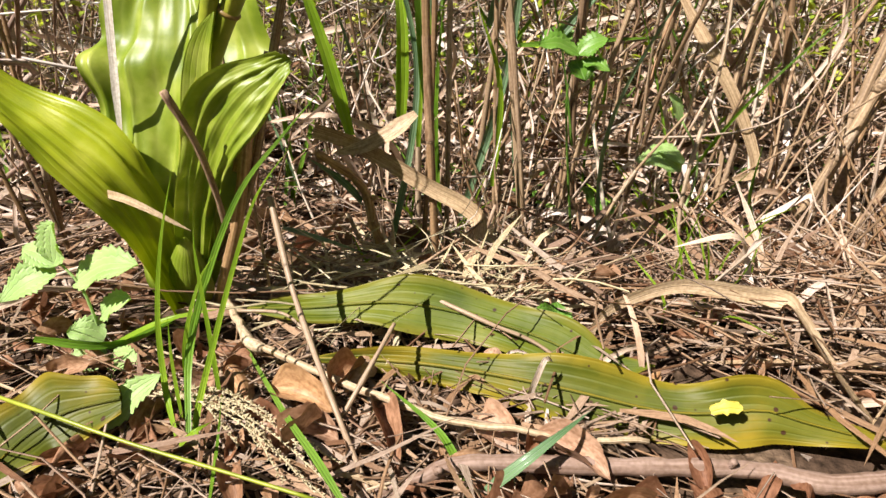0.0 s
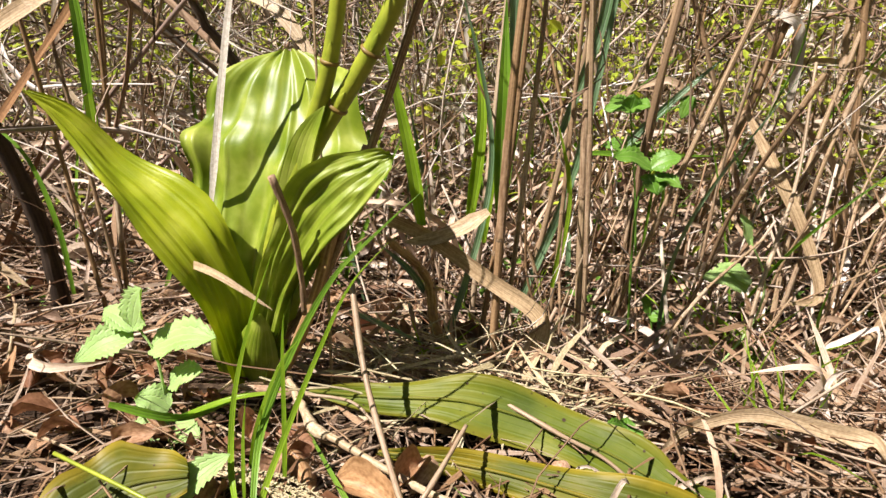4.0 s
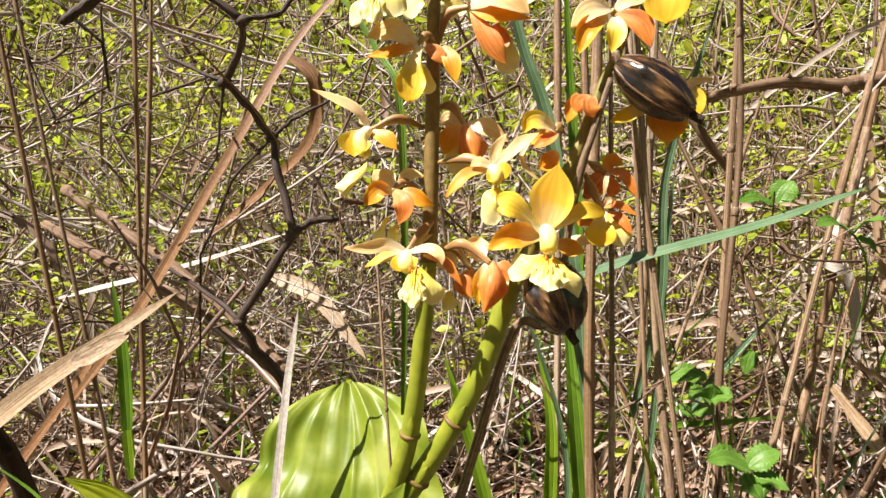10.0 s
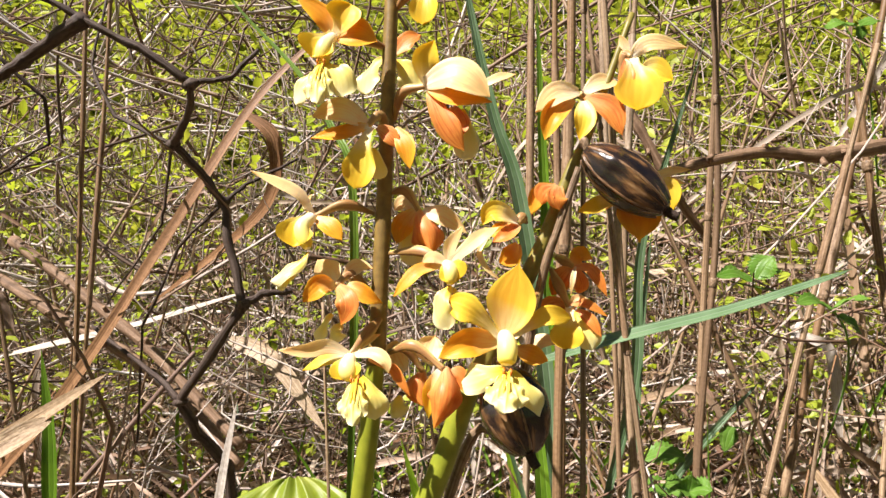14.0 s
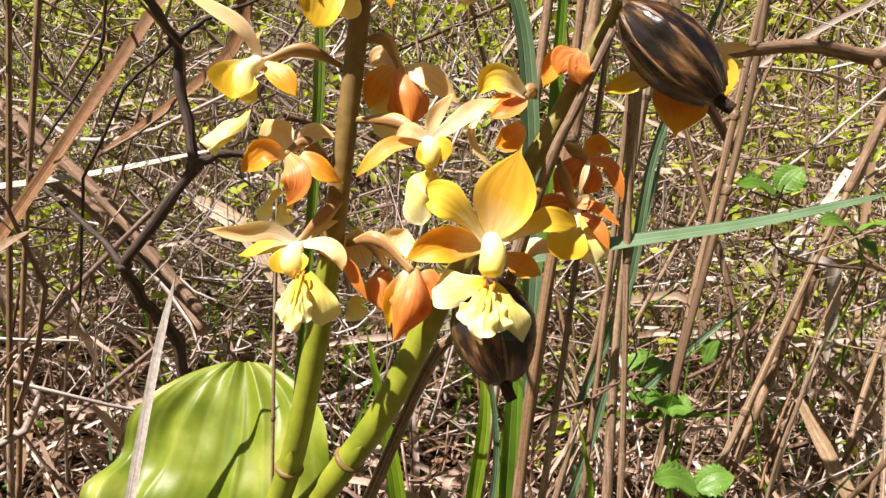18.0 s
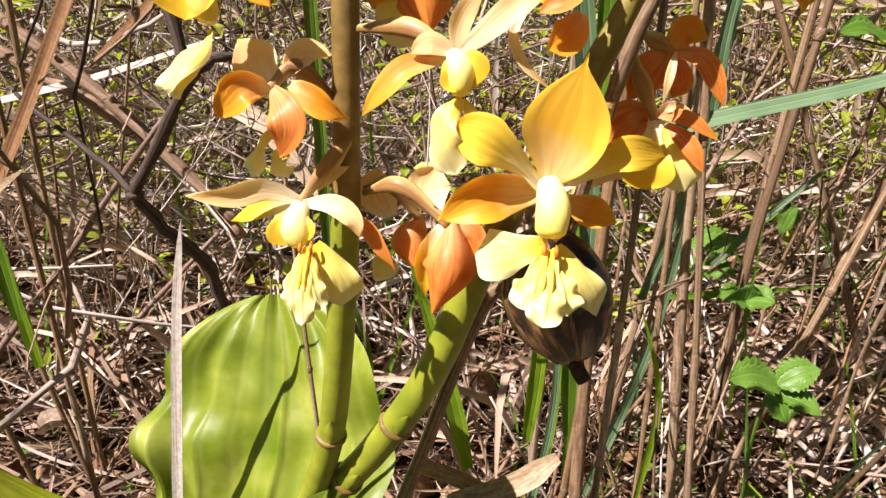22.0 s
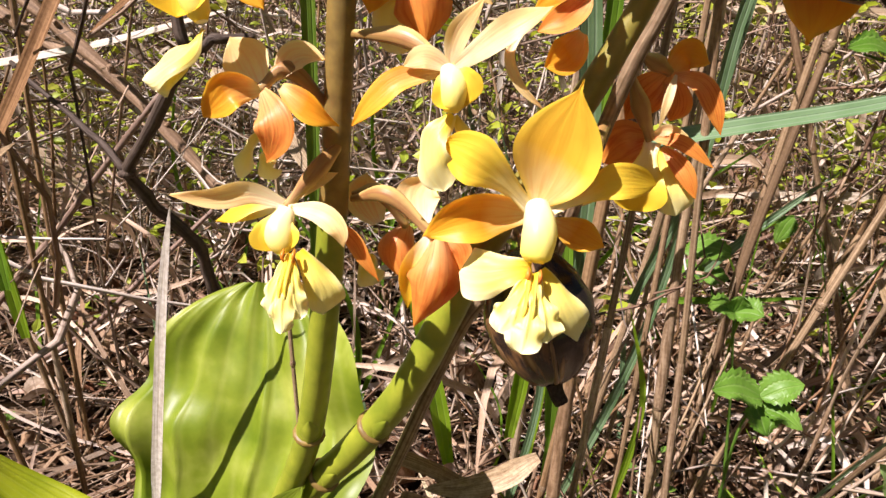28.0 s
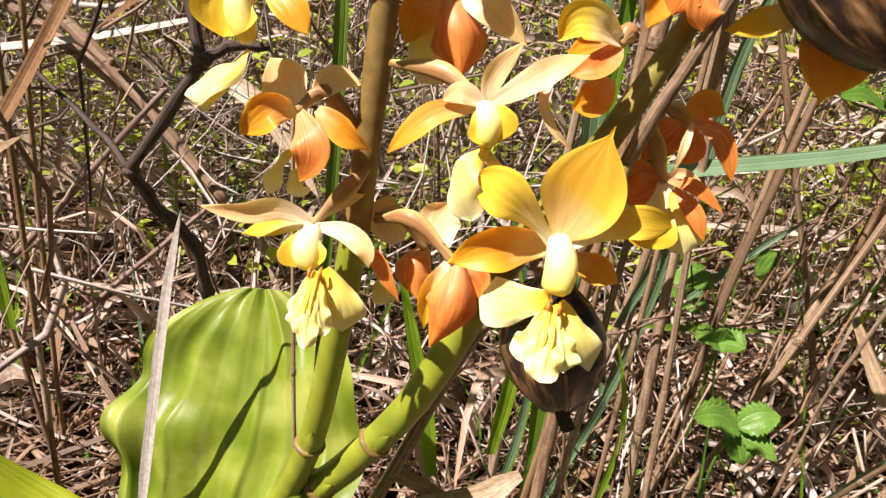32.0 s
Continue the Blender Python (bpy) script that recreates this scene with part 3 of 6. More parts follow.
single("fallen_brown_leaves", dead_leaves(560, (-0.3, 0.2, 0.08, 0.36), (0.006, 0.020), 0.003, 24), M_leaf_dead, "crumbled brown dead leaves covering the soil", "dead leaves", kind="stuff", at=(0, 0, 0))
single("fallen_brown_leaves", dead_leaves(120, (-0.1, 0.42, 0.33, 0.52), (0.008, 0.024), 0.022, 25), M_leaf_dead, "curled brown dead leaves caught in the straws", "dead leaves", kind="stuff", at=(0, 0, 0))
single("pale_litter", dead_leaves(900, (-0.6, 0.75, 0.36, 1.15), (0.01, 0.034), 0.02, 22), M_litter, "broken pale dry leaf pieces among the straws", "litter", kind="stuff", at=(0, 0, 0))


def thicket(n, region, height, radius, lean, seed, sides=4, pieces=None):
    r = random.Random(seed)
    bm = B()
    for _ in range(n):
        x, y = r.uniform(region[0], region[1]), region[2] + (region[3] - region[2]) * r.random()
        if taken(x, y):
            continue
        h = r.uniform(*height)
        p = Vector((x, y, ground_z(x, y) - 0.01))
        d = Vector((r.gauss(0, lean), r.gauss(0, lean), 1)).normalized()
        bend = Vector((r.gauss(0, 1), r.gauss(0, 1), 0)) * h * 0.05
        rr = r.uniform(*radius)
        if pieces:
            part("dry_stem", tube(B(), [p, p + d * h * 0.5 + bend, p + d * h], rr, rr * 0.6, 5, 5), M_stem_piece, pieces)
            continue
        tube(bm, [p, p + d * h * 0.5 + bend, p + d * h], rr, rr * 0.6, sides, 5, 0, False)
    return bm


def arching(n, region, zr, length, radius, seed):
    """Thin twigs that cross one another at any angle above the ground."""
    r = random.Random(seed)
    bm = B()
    for _ in range(n):
        p = Vector((r.uniform(region[0], region[1]), r.uniform(region[2], region[3]), 0))
        if taken(p.x, p.y - 0.06):
            continue
        p.z = ground_z(p.x, p.y) + r.random() ** 1.3 * zr
        d = Vector((r.gauss(0, 1), r.gauss(0, 0.6), r.gauss(0.25, 0.8))).normalized()
        l = r.uniform(*length)
        rr = r.uniform(*radius)
        s = Vector((r.gauss(0, 1), r.gauss(0, 1), r.gauss(-0.4, 0.7))) * l * 0.14
        tube(bm, [p, p + d * l * 0.33 + s, p + d * l * 0.66 + s * 1.2, p + d * l], rr, rr * 0.45, 3, 6, 0, False)
        if r.random() < 0.6:
            q = p + d * l * 0.4 + s
            e = (d + Vector((r.gauss(0, 0.7), r.gauss(0, 0.7), r.gauss(0, 0.7)))).normalized()
            tube(bm, [q, q + e * l * 0.2 + s * 0.3, q + e * l * 0.4], rr * 0.6, rr * 0.3, 3, 4, 0, False)
    return bm


def loose_blades(n, region, zr, length, width, seed, pieces=None):
    """Broad dry grass leaves that hang and cross above the ground, some of them kinked."""
    r = random.Random(seed)
    bm = B()
    for _ in range(n):
        p = Vector((r.uniform(region[0], region[1]), r.uniform(region[2], region[3]), 0))
        if taken(p.x, p.y - 0.06):
            continue
        p.z = ground_z(p.x, p.y) + r.random() ** 1.5 * zr
        d = Vector((r.gauss(0, 1), r.gauss(0, 0.5), r.gauss(0.1, 0.55))).normalized()
        l = r.uniform(*length)
        s = Vector((r.gauss(0, 1), r.gauss(0, 1), r.gauss(0.5, 0.8))) * l * 0.12
        e = p + d * l + (Vector((0, 0, -0.3 * l)) if r.random() < 0.4 else Vector((0, 0, 0)))
        e.z = max(e.z, ground_z(e.x, e.y))
        own = B() if pieces else bm
        blade(own, [p, p + d * l * 0.35 + s, p + d * l * 0.7 + s, e], r.uniform(*width), (r.gauss(0, 0.6), -0.7, r.gauss(0.5, 0.5)), STRAP, 0.4, 0, 9, 2, 0, 2, twist=r.gauss(0, 0.8))
        if pieces:
            part("dry_grass_leaf", own, M_straw_piece, pieces)
    return bm


def sprays(n, region, zr, size, seed, per=6):
    """Small leaves in loose clusters, as on the tips of shrub twigs."""
    r = random.Random(seed)
    bm = B()
    for _ in range(n):
        c = Vector((r.uniform(region[0], region[1]), r.uniform(region[2], region[3]), 0))
        c.z = ground_z(c.x, c.y) + zr[0] + (zr[1] - zr[0]) * r.random()
        ax = Vector((r.gauss(0, 1), r.gauss(0, 1), r.gauss(0.3, 0.6))).normalized()
        for k in range(per):
            p = c + ax * k * size[1] * 0.6 + Vector((r.gauss(0, 1), r.gauss(0, 1), r.gauss(0, 1))) * size[1] * 0.3
            l = r.uniform(*size)
            d = Vector((r.gauss(0, 1), r.gauss(0, 1), r.gauss(0.1, 0.5))).normalized()
            blade(bm, [p, p + d * l * 0.5 + Vector((0, 0, l * 0.08)), p + d * l], l * 0.55, (r.gauss(0, 0.4), r.gauss(-0.2, 0.4), 1), LEAF, 0.3, 0, 3, 2)
    return bm


for seed_n, (n, reg, h, rad, lean) in enumerate(((320, (-1.6, 1.9, 1.0, 2.4), (0.3, 1.4), (0.001, 0.004), 0.25), (380, (-4, 4.6, 2.4, 6.0), (0.6, 2.4), (0.002, 0.007), 0.25))):
    single("dry_stem_thicket", thicket(n, reg, h, rad, lean, 31 + seed_n), M_twig_pale, "thicket of upright dry brown stems", "dry stems", kind="stuff", at=(0, 0, 0))
single("bare_twigs", arching(560, (-0.9, 1.0, 0.62, 1.4), 0.75, (0.1, 0.45), (0.0009, 0.0034), 41), M_twig_pale, "tangle of thin bare grey twigs", "twigs", kind="stuff", at=(0, 0, 0))
single("bare_twigs", arching(1300, (-2.2, 2.4, 1.3, 3.6), 1.7, (0.2, 0.9), (0.0016, 0.007), 42), M_twig_pale, "tangle of thin bare grey twigs behind the clearing", "twigs", kind="stuff", at=(0, 0, 0))
single("bare_twigs", arching(190, (-0.8, -0.04, 0.55, 1.0), 0.65, (0.08, 0.36), (0.0007, 0.0026), 40), M_twig_grey, "tangle of pale grey bare shrub twigs", "twigs", kind="stuff", at=(0, 0, 0))
single("dark_twigs", arching(170, (-0.75, -0.06, 0.5, 0.95), 0.62, (0.06, 0.32), (0.0006, 0.0022), 43), M_twig, "tangle of dark bare shrub twigs", "twigs", kind="stuff", at=(0, 0, 0))
single("shrub_leaves", sprays(520, (-0.9, 1.1, 0.68, 1.5), (0.0, 0.22), (0.008, 0.022), 51), M_shrub, "small bright yellow-green spring leaves on thin twigs", "shrub leaves", kind="stuff", at=(0, 0, 0))
single("shrub_leaves", sprays(900, (-1.3, 1.5, 0.85, 2.0), (0.16, 1.1), (0.010, 0.030), 55), M_shrub, "small bright yellow-green spring leaves on thin twigs", "shrub leaves", kind="stuff", at=(0, 0, 0))
single("shrub_leaves", sprays(1300, (-2.6, 3.0, 1.8, 4.2), (0.05, 2.2), (0.018, 0.05), 52), M_shrub_shaded, "small bright yellow-green spring leaves behind the clearing", "shrub leaves", kind="stuff", at=(0, 0, 0))
single("shrub_leaves", sprays(1900, (-6, 7, 4.2, 9.0), (0.1, 4.0), (0.05, 0.13), 53), M_shrub_shaded, "yellow-green leaves of shrubs far back", "shrub leaves", kind="stuff", at=(0, 0, 0))
single("far_shrubs", sprays(2200, (-11, 12, 9.0, 14.0), (0.0, 6.0), (0.14, 0.34), 57), M_shrub_shaded, "dense green shrubs far behind the thicket", "shrubs", kind="stuff", at=(0, 0, 0))
single("far_woods", sprays(4000, (-26, 28, 15.0, 28.0), (0.0, 14.0), (0.6, 1.25), 56), M_shrub_shaded, "green leafy woods in the distance", "woods", kind="stuff", at=(0, 0, 0))
# added shrubs out of view behind and beside the camera, blocking low sky light
for n, reg, sd in ((1300, (-6.0, 6.0, -5.5, -1.6), 61), (700, (-6.0, -2.4, -1.6, 3.0), 62), (700, (2.6, 6.5, -1.6, 3.0), 63)):
    single("shrub_leaves", sprays(n, reg, (0.0, 2.2), (0.05, 0.13), sd), M_shrub, "unseen yellow-green shrub leaves added round the clearing to dim the sky light", "shrub leaves", kind="stuff", at=(0, 0, 0))
single("ground_weeds", sprays(170, (-0.6, 0.7, 0.42, 1.0), (0.0, 0.03), (0.005, 0.012), 54, 4), M_herb, "tiny green weed leaves among the litter", "weeds", kind="stuff", at=(0, 0, 0))


thicket(170, (-0.45, 0.6, 0.40, 0.75), (0.04, 0.18), (0.0008, 0.0022), 0.35, 35, 4, pieces=GROUND)
thicket(60, (0.06, 0.5, 0.34, 0.46), (0.02, 0.1), (0.0004, 0.0012), 0.5, 36, 4, pieces=GROUND)
single("fine_twigs", arching(240, (-0.6, 0.7, 0.42, 0.95), 0.3, (0.05, 0.2), (0.0004, 0.0012), 44), M_twig_pale, "hair-thin bare twigs crossing one another", "twigs", kind="stuff", at=(0, 0, 0))
single("fine_twigs", arching(220, (-0.5, 0.6, 0.55, 1.0), 0.5, (0.06, 0.25), (0.0004, 0.0013), 45), M_straw, "thin pale dry grass stalks crossing one another", "dry grass", kind="stuff", at=(0, 0, 0))


loose_blades(240, (-0.3, 0.55, 0.34, 0.7), 0.016, (0.04, 0.14), (0.002, 0.008), 48, pieces=GROUND)
loose_blades(150, (0.07, 0.42, 0.23, 0.44), 0.006, (0.015, 0.045), (0.0015, 0.005), 49, pieces=GROUND)
loose_blades(200, (-0.5, 0.6, 0.52, 0.9), 0.12, (0.05, 0.2), (0.002, 0.007), 46, pieces=GROUND)
single("loose_dry_blades", loose_blades(420, (-0.9, 1.0, 0.75, 1.5), 0.45, (0.08, 0.35), (0.003, 0.010), 47), M_straw, "broad pale dry grass leaves hanging in the thicket", "dry grass", kind="stuff", at=(0, 0, 0))
single("shrub_leaves", sprays(640, (-0.8, 1.0, 0.6, 1.2), (0.02, 0.5), (0.007, 0.018), 58), M_shrub, "small bright yellow-green spring leaves on thin twigs", "shrub leaves", kind="stuff", at=(0, 0, 0))


# ---- tall dry reeds ----
def reed(p, q, r, top, label="upright dry brown reed stem standing in the litter", bow=0.004, mat=M_reed):
    p, q = Vector(p), Vector(q)
    d = (q - p) / (q.z - p.z)
    g = p.copy()
    for _ in range(4):
        g = p + d * (ground_z(g.x, g.y) - 0.004 - p.z)
    e = p + d * (top - p.z)
    th = thing("dry_reed", g, label, "reed", "dry reeds round the orchid")
    l = (e - g).length
    s = Vector((rng.gauss(0, 1), rng.gauss(0, 0.4), 0)) * bow
    pts = [g, g.lerp(e, 0.3) + s, g.lerp(e, 0.65) - s * 0.6, e]
    r *= 0.78
    part("stem", tube(B(), pts, r, r * 0.7, 8, 28, 0.12), mat, th)
    c = spline(pts, 40)
    k = rng.randint(5, 9)
    while k < 38:
        t = (c[k + 1] - c[k]).normalized()
        part("node", tube(B(), [c[k] - t * r * 1.2, c[k], c[k] + t * r * 1.2], 0, 0, 8, 6, profile=lambda u: r * (0.9 + 0.2 * math.sin(math.pi * u))), M_oldstalk, th)
        if rng.random() < 0.45:
            m2 = min(k + rng.randint(4, 7), 40)
            ring = [c[k].lerp(c[m2], f) for f in (0, 0.5, 1)]
            part("leaf_sheath", tube(B(), ring, r * 1.12, r * 1.03, 8, 6, 0.1, False), M_sheath, th)
        k += rng.randint(9, 14)
    return th


reed((-0.2375, 0.447, 0.2085), (-0.2438, 0.447, 0.4987), 0.0022, 0.75)
reed((0.1583, 0.56, 0.1741), (0.1812, 0.56, 0.5349), 0.0037, 0.85)
reed((0.2337, 0.6, 0.1614), (0.332, 0.62, 0.5221), 0.0046, 0.8)
reed((0.0406, 0.41, 0.1289), (0.043, 0.41, 0.3409), 0.0037, 0.72, "thick tan dry reed stem with split sheath")
reed((0.0476, 0.42, 0.1249), (0.0529, 0.42, 0.3424), 0.0022, 0.7)
reed((0.104, 0.46, 0.0401), (0.0839, 0.46, 0.3485), 0.0034, 0.8)
reed((0.0934, 0.52, 0.3323), (0.1119, 0.52, 0.5237), 0.0031, 0.8)
reed((0.0784, 0.47, 0.3323), (0.0762, 0.47, 0.5025), 0.0022, 0.8)
reed((0.0326, 0.5, 0.4085), (0.0356, 0.5, 0.5171), 0.0034, 0.8)
reed((0.0415, 0.43, 0.3954), (0.0448, 0.43, 0.4856), 0.0026, 0.75)
reed((-0.2525, 0.41, 0.1897), (-0.2927, 0.4, 0.426), 0.0022, 0.6, "thin dry reed leaning aside")
reed((-0.2934, 0.47, 0.2558), (-0.3337, 0.47, 0.4545), 0.0020, 0.7, "thin dry reed leaning aside")
reed((0.1547, 0.55, -0.0067), (0.1669, 0.55, 0.3313), 0.0038, 0.6)
reed((0.1038, 0.43, 0.0308), (0.0768, 0.43, 0.317), 0.0022, 0.55)
reed((0.2662, 0.62, 0.1361), (0.1807, 0.62, 0.34), 0.003, 0.6)
reed((-0.2674, 0.5, 0.1512), (-0.2656, 0.5, 0.3077), 0.0022, 0.7)
reed((-0.0319, 0.6, 0.1645), (-0.0522, 0.6, 0.3201), 0.0018, 0.5)
reed((0.3589, 0.6, -0.01), (0.339, 0.6, 0.1958), 0.005, 0.5)
reed((0.2802, 0.55, -0.0163), (0.3067, 0.58, 0.166), 0.003, 0.5)
reed((0.3608, 0.5, -0.0311), (0.3875, 0.5, 0.0984), 0.0045, 0.4, "thick dry reed leaning aside")
reed((0.1252, 0.5, 0.0249), (0.1738, 0.5, 0.1932), 0.003, 0.5, "dry reed leaning aside")
reed((0.0911, 0.55, 0.0364), (0.099, 0.55, 0.2026), 0.0022, 0.5)
reed((-0.0592, 0.337, 0.20), (-0.0625, 0.337, 0.262), 0.0011, 0.33, "thin brown dry straw rising beside the flower stalks", 0.001)
for k in range(82):
    x, y = (rng.uniform(0.02, 0.75), rng.uniform(0.6, 1.05)) if k < 52 else (rng.uniform(-0.55, 0.1), rng.uniform(0.62, 1.15))
    reed((x, y, 0.05), (x + rng.gauss(0, 0.10), y + rng.gauss(0, 0.06), 0.45), rng.uniform(0.0010, 0.0034) * rng.uniform(0.5, 1), rng.uniform(0.25, 0.6 if k % 3 else 0.85), "dry brown reed stem standing in the thicket")


for k in range(58):
    x, y = rng.uniform(0.06, 0.62), rng.uniform(0.46, 0.8)
    reed((x, y, 0.05), (x + rng.gauss(0.03, 0.12), y + rng.gauss(0, 0.08), 0.35), rng.uniform(0.0008, 0.0024), rng.uniform(0.12, 0.3), "short broken dry reed stem leaning in the litter", 0.006)


for k in range(22):
    x, y = rng.uniform(0.07, 0.36), rng.uniform(0.36, 0.5)
    reed((x, y, 0.05), (x + rng.gauss(0.03, 0.10), y + rng.gauss(0.03, 0.08), 0.3), rng.uniform(0.0008, 0.0022), rng.uniform(0.10, 0.26), "short broken dry reed stem leaning in the litter", 0.006)
fan_a, fan_b = Vector((0.2906, 0.43, 0.0062)), Vector((0.3586, 0.4, 0.0157))
for k in range(11):
    p = fan_a.lerp(fan_b, k / 10) + Vector((0, rng.uniform(-0.01, 0.05), 0))
    reed(p, p + Vector((0.10 + rng.gauss(0, 0.05), rng.gauss(0, 0.04), 0.25)), rng.uniform(0.0034, 0.0066), rng.uniform(0.2, 0.34), "thick brown dry reed of a leaning clump", 0.006)


# ---- dry blades, twigs, sticks ----
def strip(name, pts, w, mat, label, category, facing=(0, -1, 0.4), cup=0.3, shape=STRAP, wave=0.0, twist=0.0, nu=22, thick=0.0005, group=""):
    bm = blade(B(), pts, w, facing, shape, cup, thick, nu, 4, wave, 2.0, twist=twist)
    th = thing(name, min((v.co for v in bm.verts), key=lambda c: c.z).copy(), label, category, group)
    part("blade", bm, mat, th)
    c = spline(pts, nu)
    rib = [q - Vector(facing).normalized() * w * 0.03 for q in c[:int(nu * 0.8)]]
    part("midrib", tube(B(), rib[::3], w * 0.035, w * 0.015, 5, 14, 0, False), mat, th)
    return th


strip("dry_grass", [(-0.2782, 0.43, 0.2217), (-0.2302, 0.43, 0.2836), (-0.1771, 0.44, 0.3777), (-0.1337, 0.45, 0.4543), (-0.0816, 0.45, 0.5055)], 0.0075, M_blade_brown, "long brown dry grass blade leaning across the thicket", "dry grass")
strip("dry_grass", [(-0.3362, 0.355, 0.1746), (-0.2938, 0.36, 0.2093), (-0.2573, 0.37, 0.2426), (-0.22, 0.378, 0.2692), (-0.183, 0.385, 0.2949)], 0.0125, M_blade_dry, "pale tan dry grass blade leaning aside, snapped end", "dry grass")
strip("dry_grass", [(-0.375, 0.44, 0.1081), (-0.3174, 0.46, 0.1981), (-0.2649, 0.47, 0.2759)], 0.007, M_blade_brown, "narrow brown dry grass blade leaning aside", "dry grass")
strip("dry_grass", [(-0.2512, 0.33, 0.0192), (-0.2509, 0.33, 0.0734), (-0.2449, 0.33, 0.1413)], 0.0125, M_blade_gold, "short upright brown dry grass blade", "dry grass", shape=lambda u: 1 - 0.35 * u)
strip("dry_grass", [(-0.0359, 0.415, 0.1461), (-0.0177, 0.415, 0.1398), (0.003, 0.412, 0.1305), (0.0351, 0.405, 0.1119), (0.0604, 0.398, 0.0995), (0.068, 0.392, 0.0901), (0.0614, 0.378, 0.0759), (0.0478, 0.355, 0.059)], 0.012, M_blade_dry, "folded pale dry grass blade bent to the ground", "dry grass", facing=(-0.5, -1, 0.25), shape=lambda u: 0.75 + 0.3 * u, nu=40)
strip("dry_grass", [(0.0288, 0.415, 0.1555), (0.0117, 0.41, 0.1439), (-0.006, 0.41, 0.1354), (-0.0241, 0.41, 0.1321)], 0.011, M_blade_dry, "short pale dry grass blade lying across a stub", "dry grass", facing=(0, -0.7, 0.7))
strip("dry_grass", [(0.1145, 0.285, 0.0645), (0.1182, 0.288, 0.077), (0.1292, 0.292, 0.0872), (0.1585, 0.294, 0.0963), (0.1935, 0.292, 0.092), (0.2066, 0.288, 0.0907), (0.2101, 0.278, 0.0881), (0.2108, 0.25, 0.0794), (0.2081, 0.215, 0.0757)], 0.0125, M_blade_dry, "arched brown dry grass blade touching the ground at both ends", "dry grass", facing=(0.35, -1, 0.2), shape=lambda u: 0.2 + 0.6 * min(1, u * 1.6), nu=44)
strip("dry_grass", [(0.2169, 0.52, 0.222), (0.2357, 0.5, 0.1845), (0.2613, 0.49, 0.1414), (0.2775, 0.48, 0.0968), (0.2512, 0.47, 0.0915)], 0.010, M_blade_dry, "pale dry grass blade hanging with a curled tip", "dry grass")
strip("dry_grass", [(-0.1478, 0.46, 0.4472), (-0.128, 0.46, 0.4289), (-0.1328, 0.47, 0.3951), (-0.1619, 0.48, 0.3675), (-0.2282, 0.5, 0.3235)], 0.009, M_blade_brown, "curved brown dry grass blade", "dry grass")
strip("dry_grass", [(-0.2244, 0.36, 0.2603), (-0.2064, 0.38, 0.2742)], 0.012, M_blade_dry, "broken dry grass blade", "dry grass")
strip("dry_grass", [(-0.121, 0.344, 0.158), (-0.1155, 0.345, 0.205), (-0.1105, 0.350, 0.258), (-0.106, 0.352, 0.288)], 0.0042, M_grey_blade, "pale grey dry grass blade upright before the broad leaf", "dry grass")
strip("dry_grass", [(-0.3073, 0.34, 0.0536), (-0.247, 0.35, 0.0574), (-0.1975, 0.36, 0.0555), (-0.1418, 0.35, 0.0577)], 0.010, M_blade_dry, "pale dry grass blade lying on the litter", "dry grass", facing=(0, -0.5, 1))
strip("dry_grass", [(-0.3702, 0.42, 0.1), (-0.3241, 0.42, 0.0945), (-0.2888, 0.42, 0.0738)], 0.008, M_blade_dry, "bent pale dry grass blade", "dry grass", facing=(0, -0.5, 1))
strip("dry_grass", [(-0.4295, 0.62, 0.2771), (-0.3069, 0.63, 0.3058), (-0.1973, 0.64, 0.3403)], 0.012, M_straw, "long whitish dry grass blade lying across twigs", "dry grass", facing=(0, -0.5, 1))
strip("dry_grass", [(-0.2075, 0.6, 0.2973), (-0.1627, 0.58, 0.2804), (-0.1168, 0.56, 0.231)], 0.014, M_blade_dry, "broad pale dry grass blade sloping down", "dry grass")
strip("dry_grass", [(0.282, 0.6, 0.2233), (0.2781, 0.6, 0.2858), (0.2633, 0.6, 0.2993), (0.2507, 0.61, 0.3034)], 0.010, M_straw, "whitish dry grass blade with a folded tip", "dry grass")


def twig(name, pts, r0, r1, mat, label, category="twig", n=20, bumps=0.25, sides=6):
    if max(r0, r1) < 0.0036:
        return single(name, tube(B(), pts, r0, r1, sides, n, bumps), mat, label, category)
    bm = tube(B(), pts, r0, r1, 10, n * 2, bumps)
    th = thing(name, min((v.co for v in bm.verts), key=lambda c: c.z).copy(), label, category)
    part("wood", bm, mat, th)
    c = spline(pts, 30)
    for k in (7, 13, 19, 24):
        d = Vector((rng.gauss(0, 0.6), -0.5, rng.gauss(0.5, 0.5))).normalized()
        part("side_stub", tube(B(), [c[k], c[k] + d * max(r0, r1) * 1.1, c[k] + d * max(r0, r1) * rng.uniform(1.3, 1.9)], max(r0, r1) * 0.5, max(r0, r1) * 0.32, 7, 6, 0.3), mat, th)
    return th


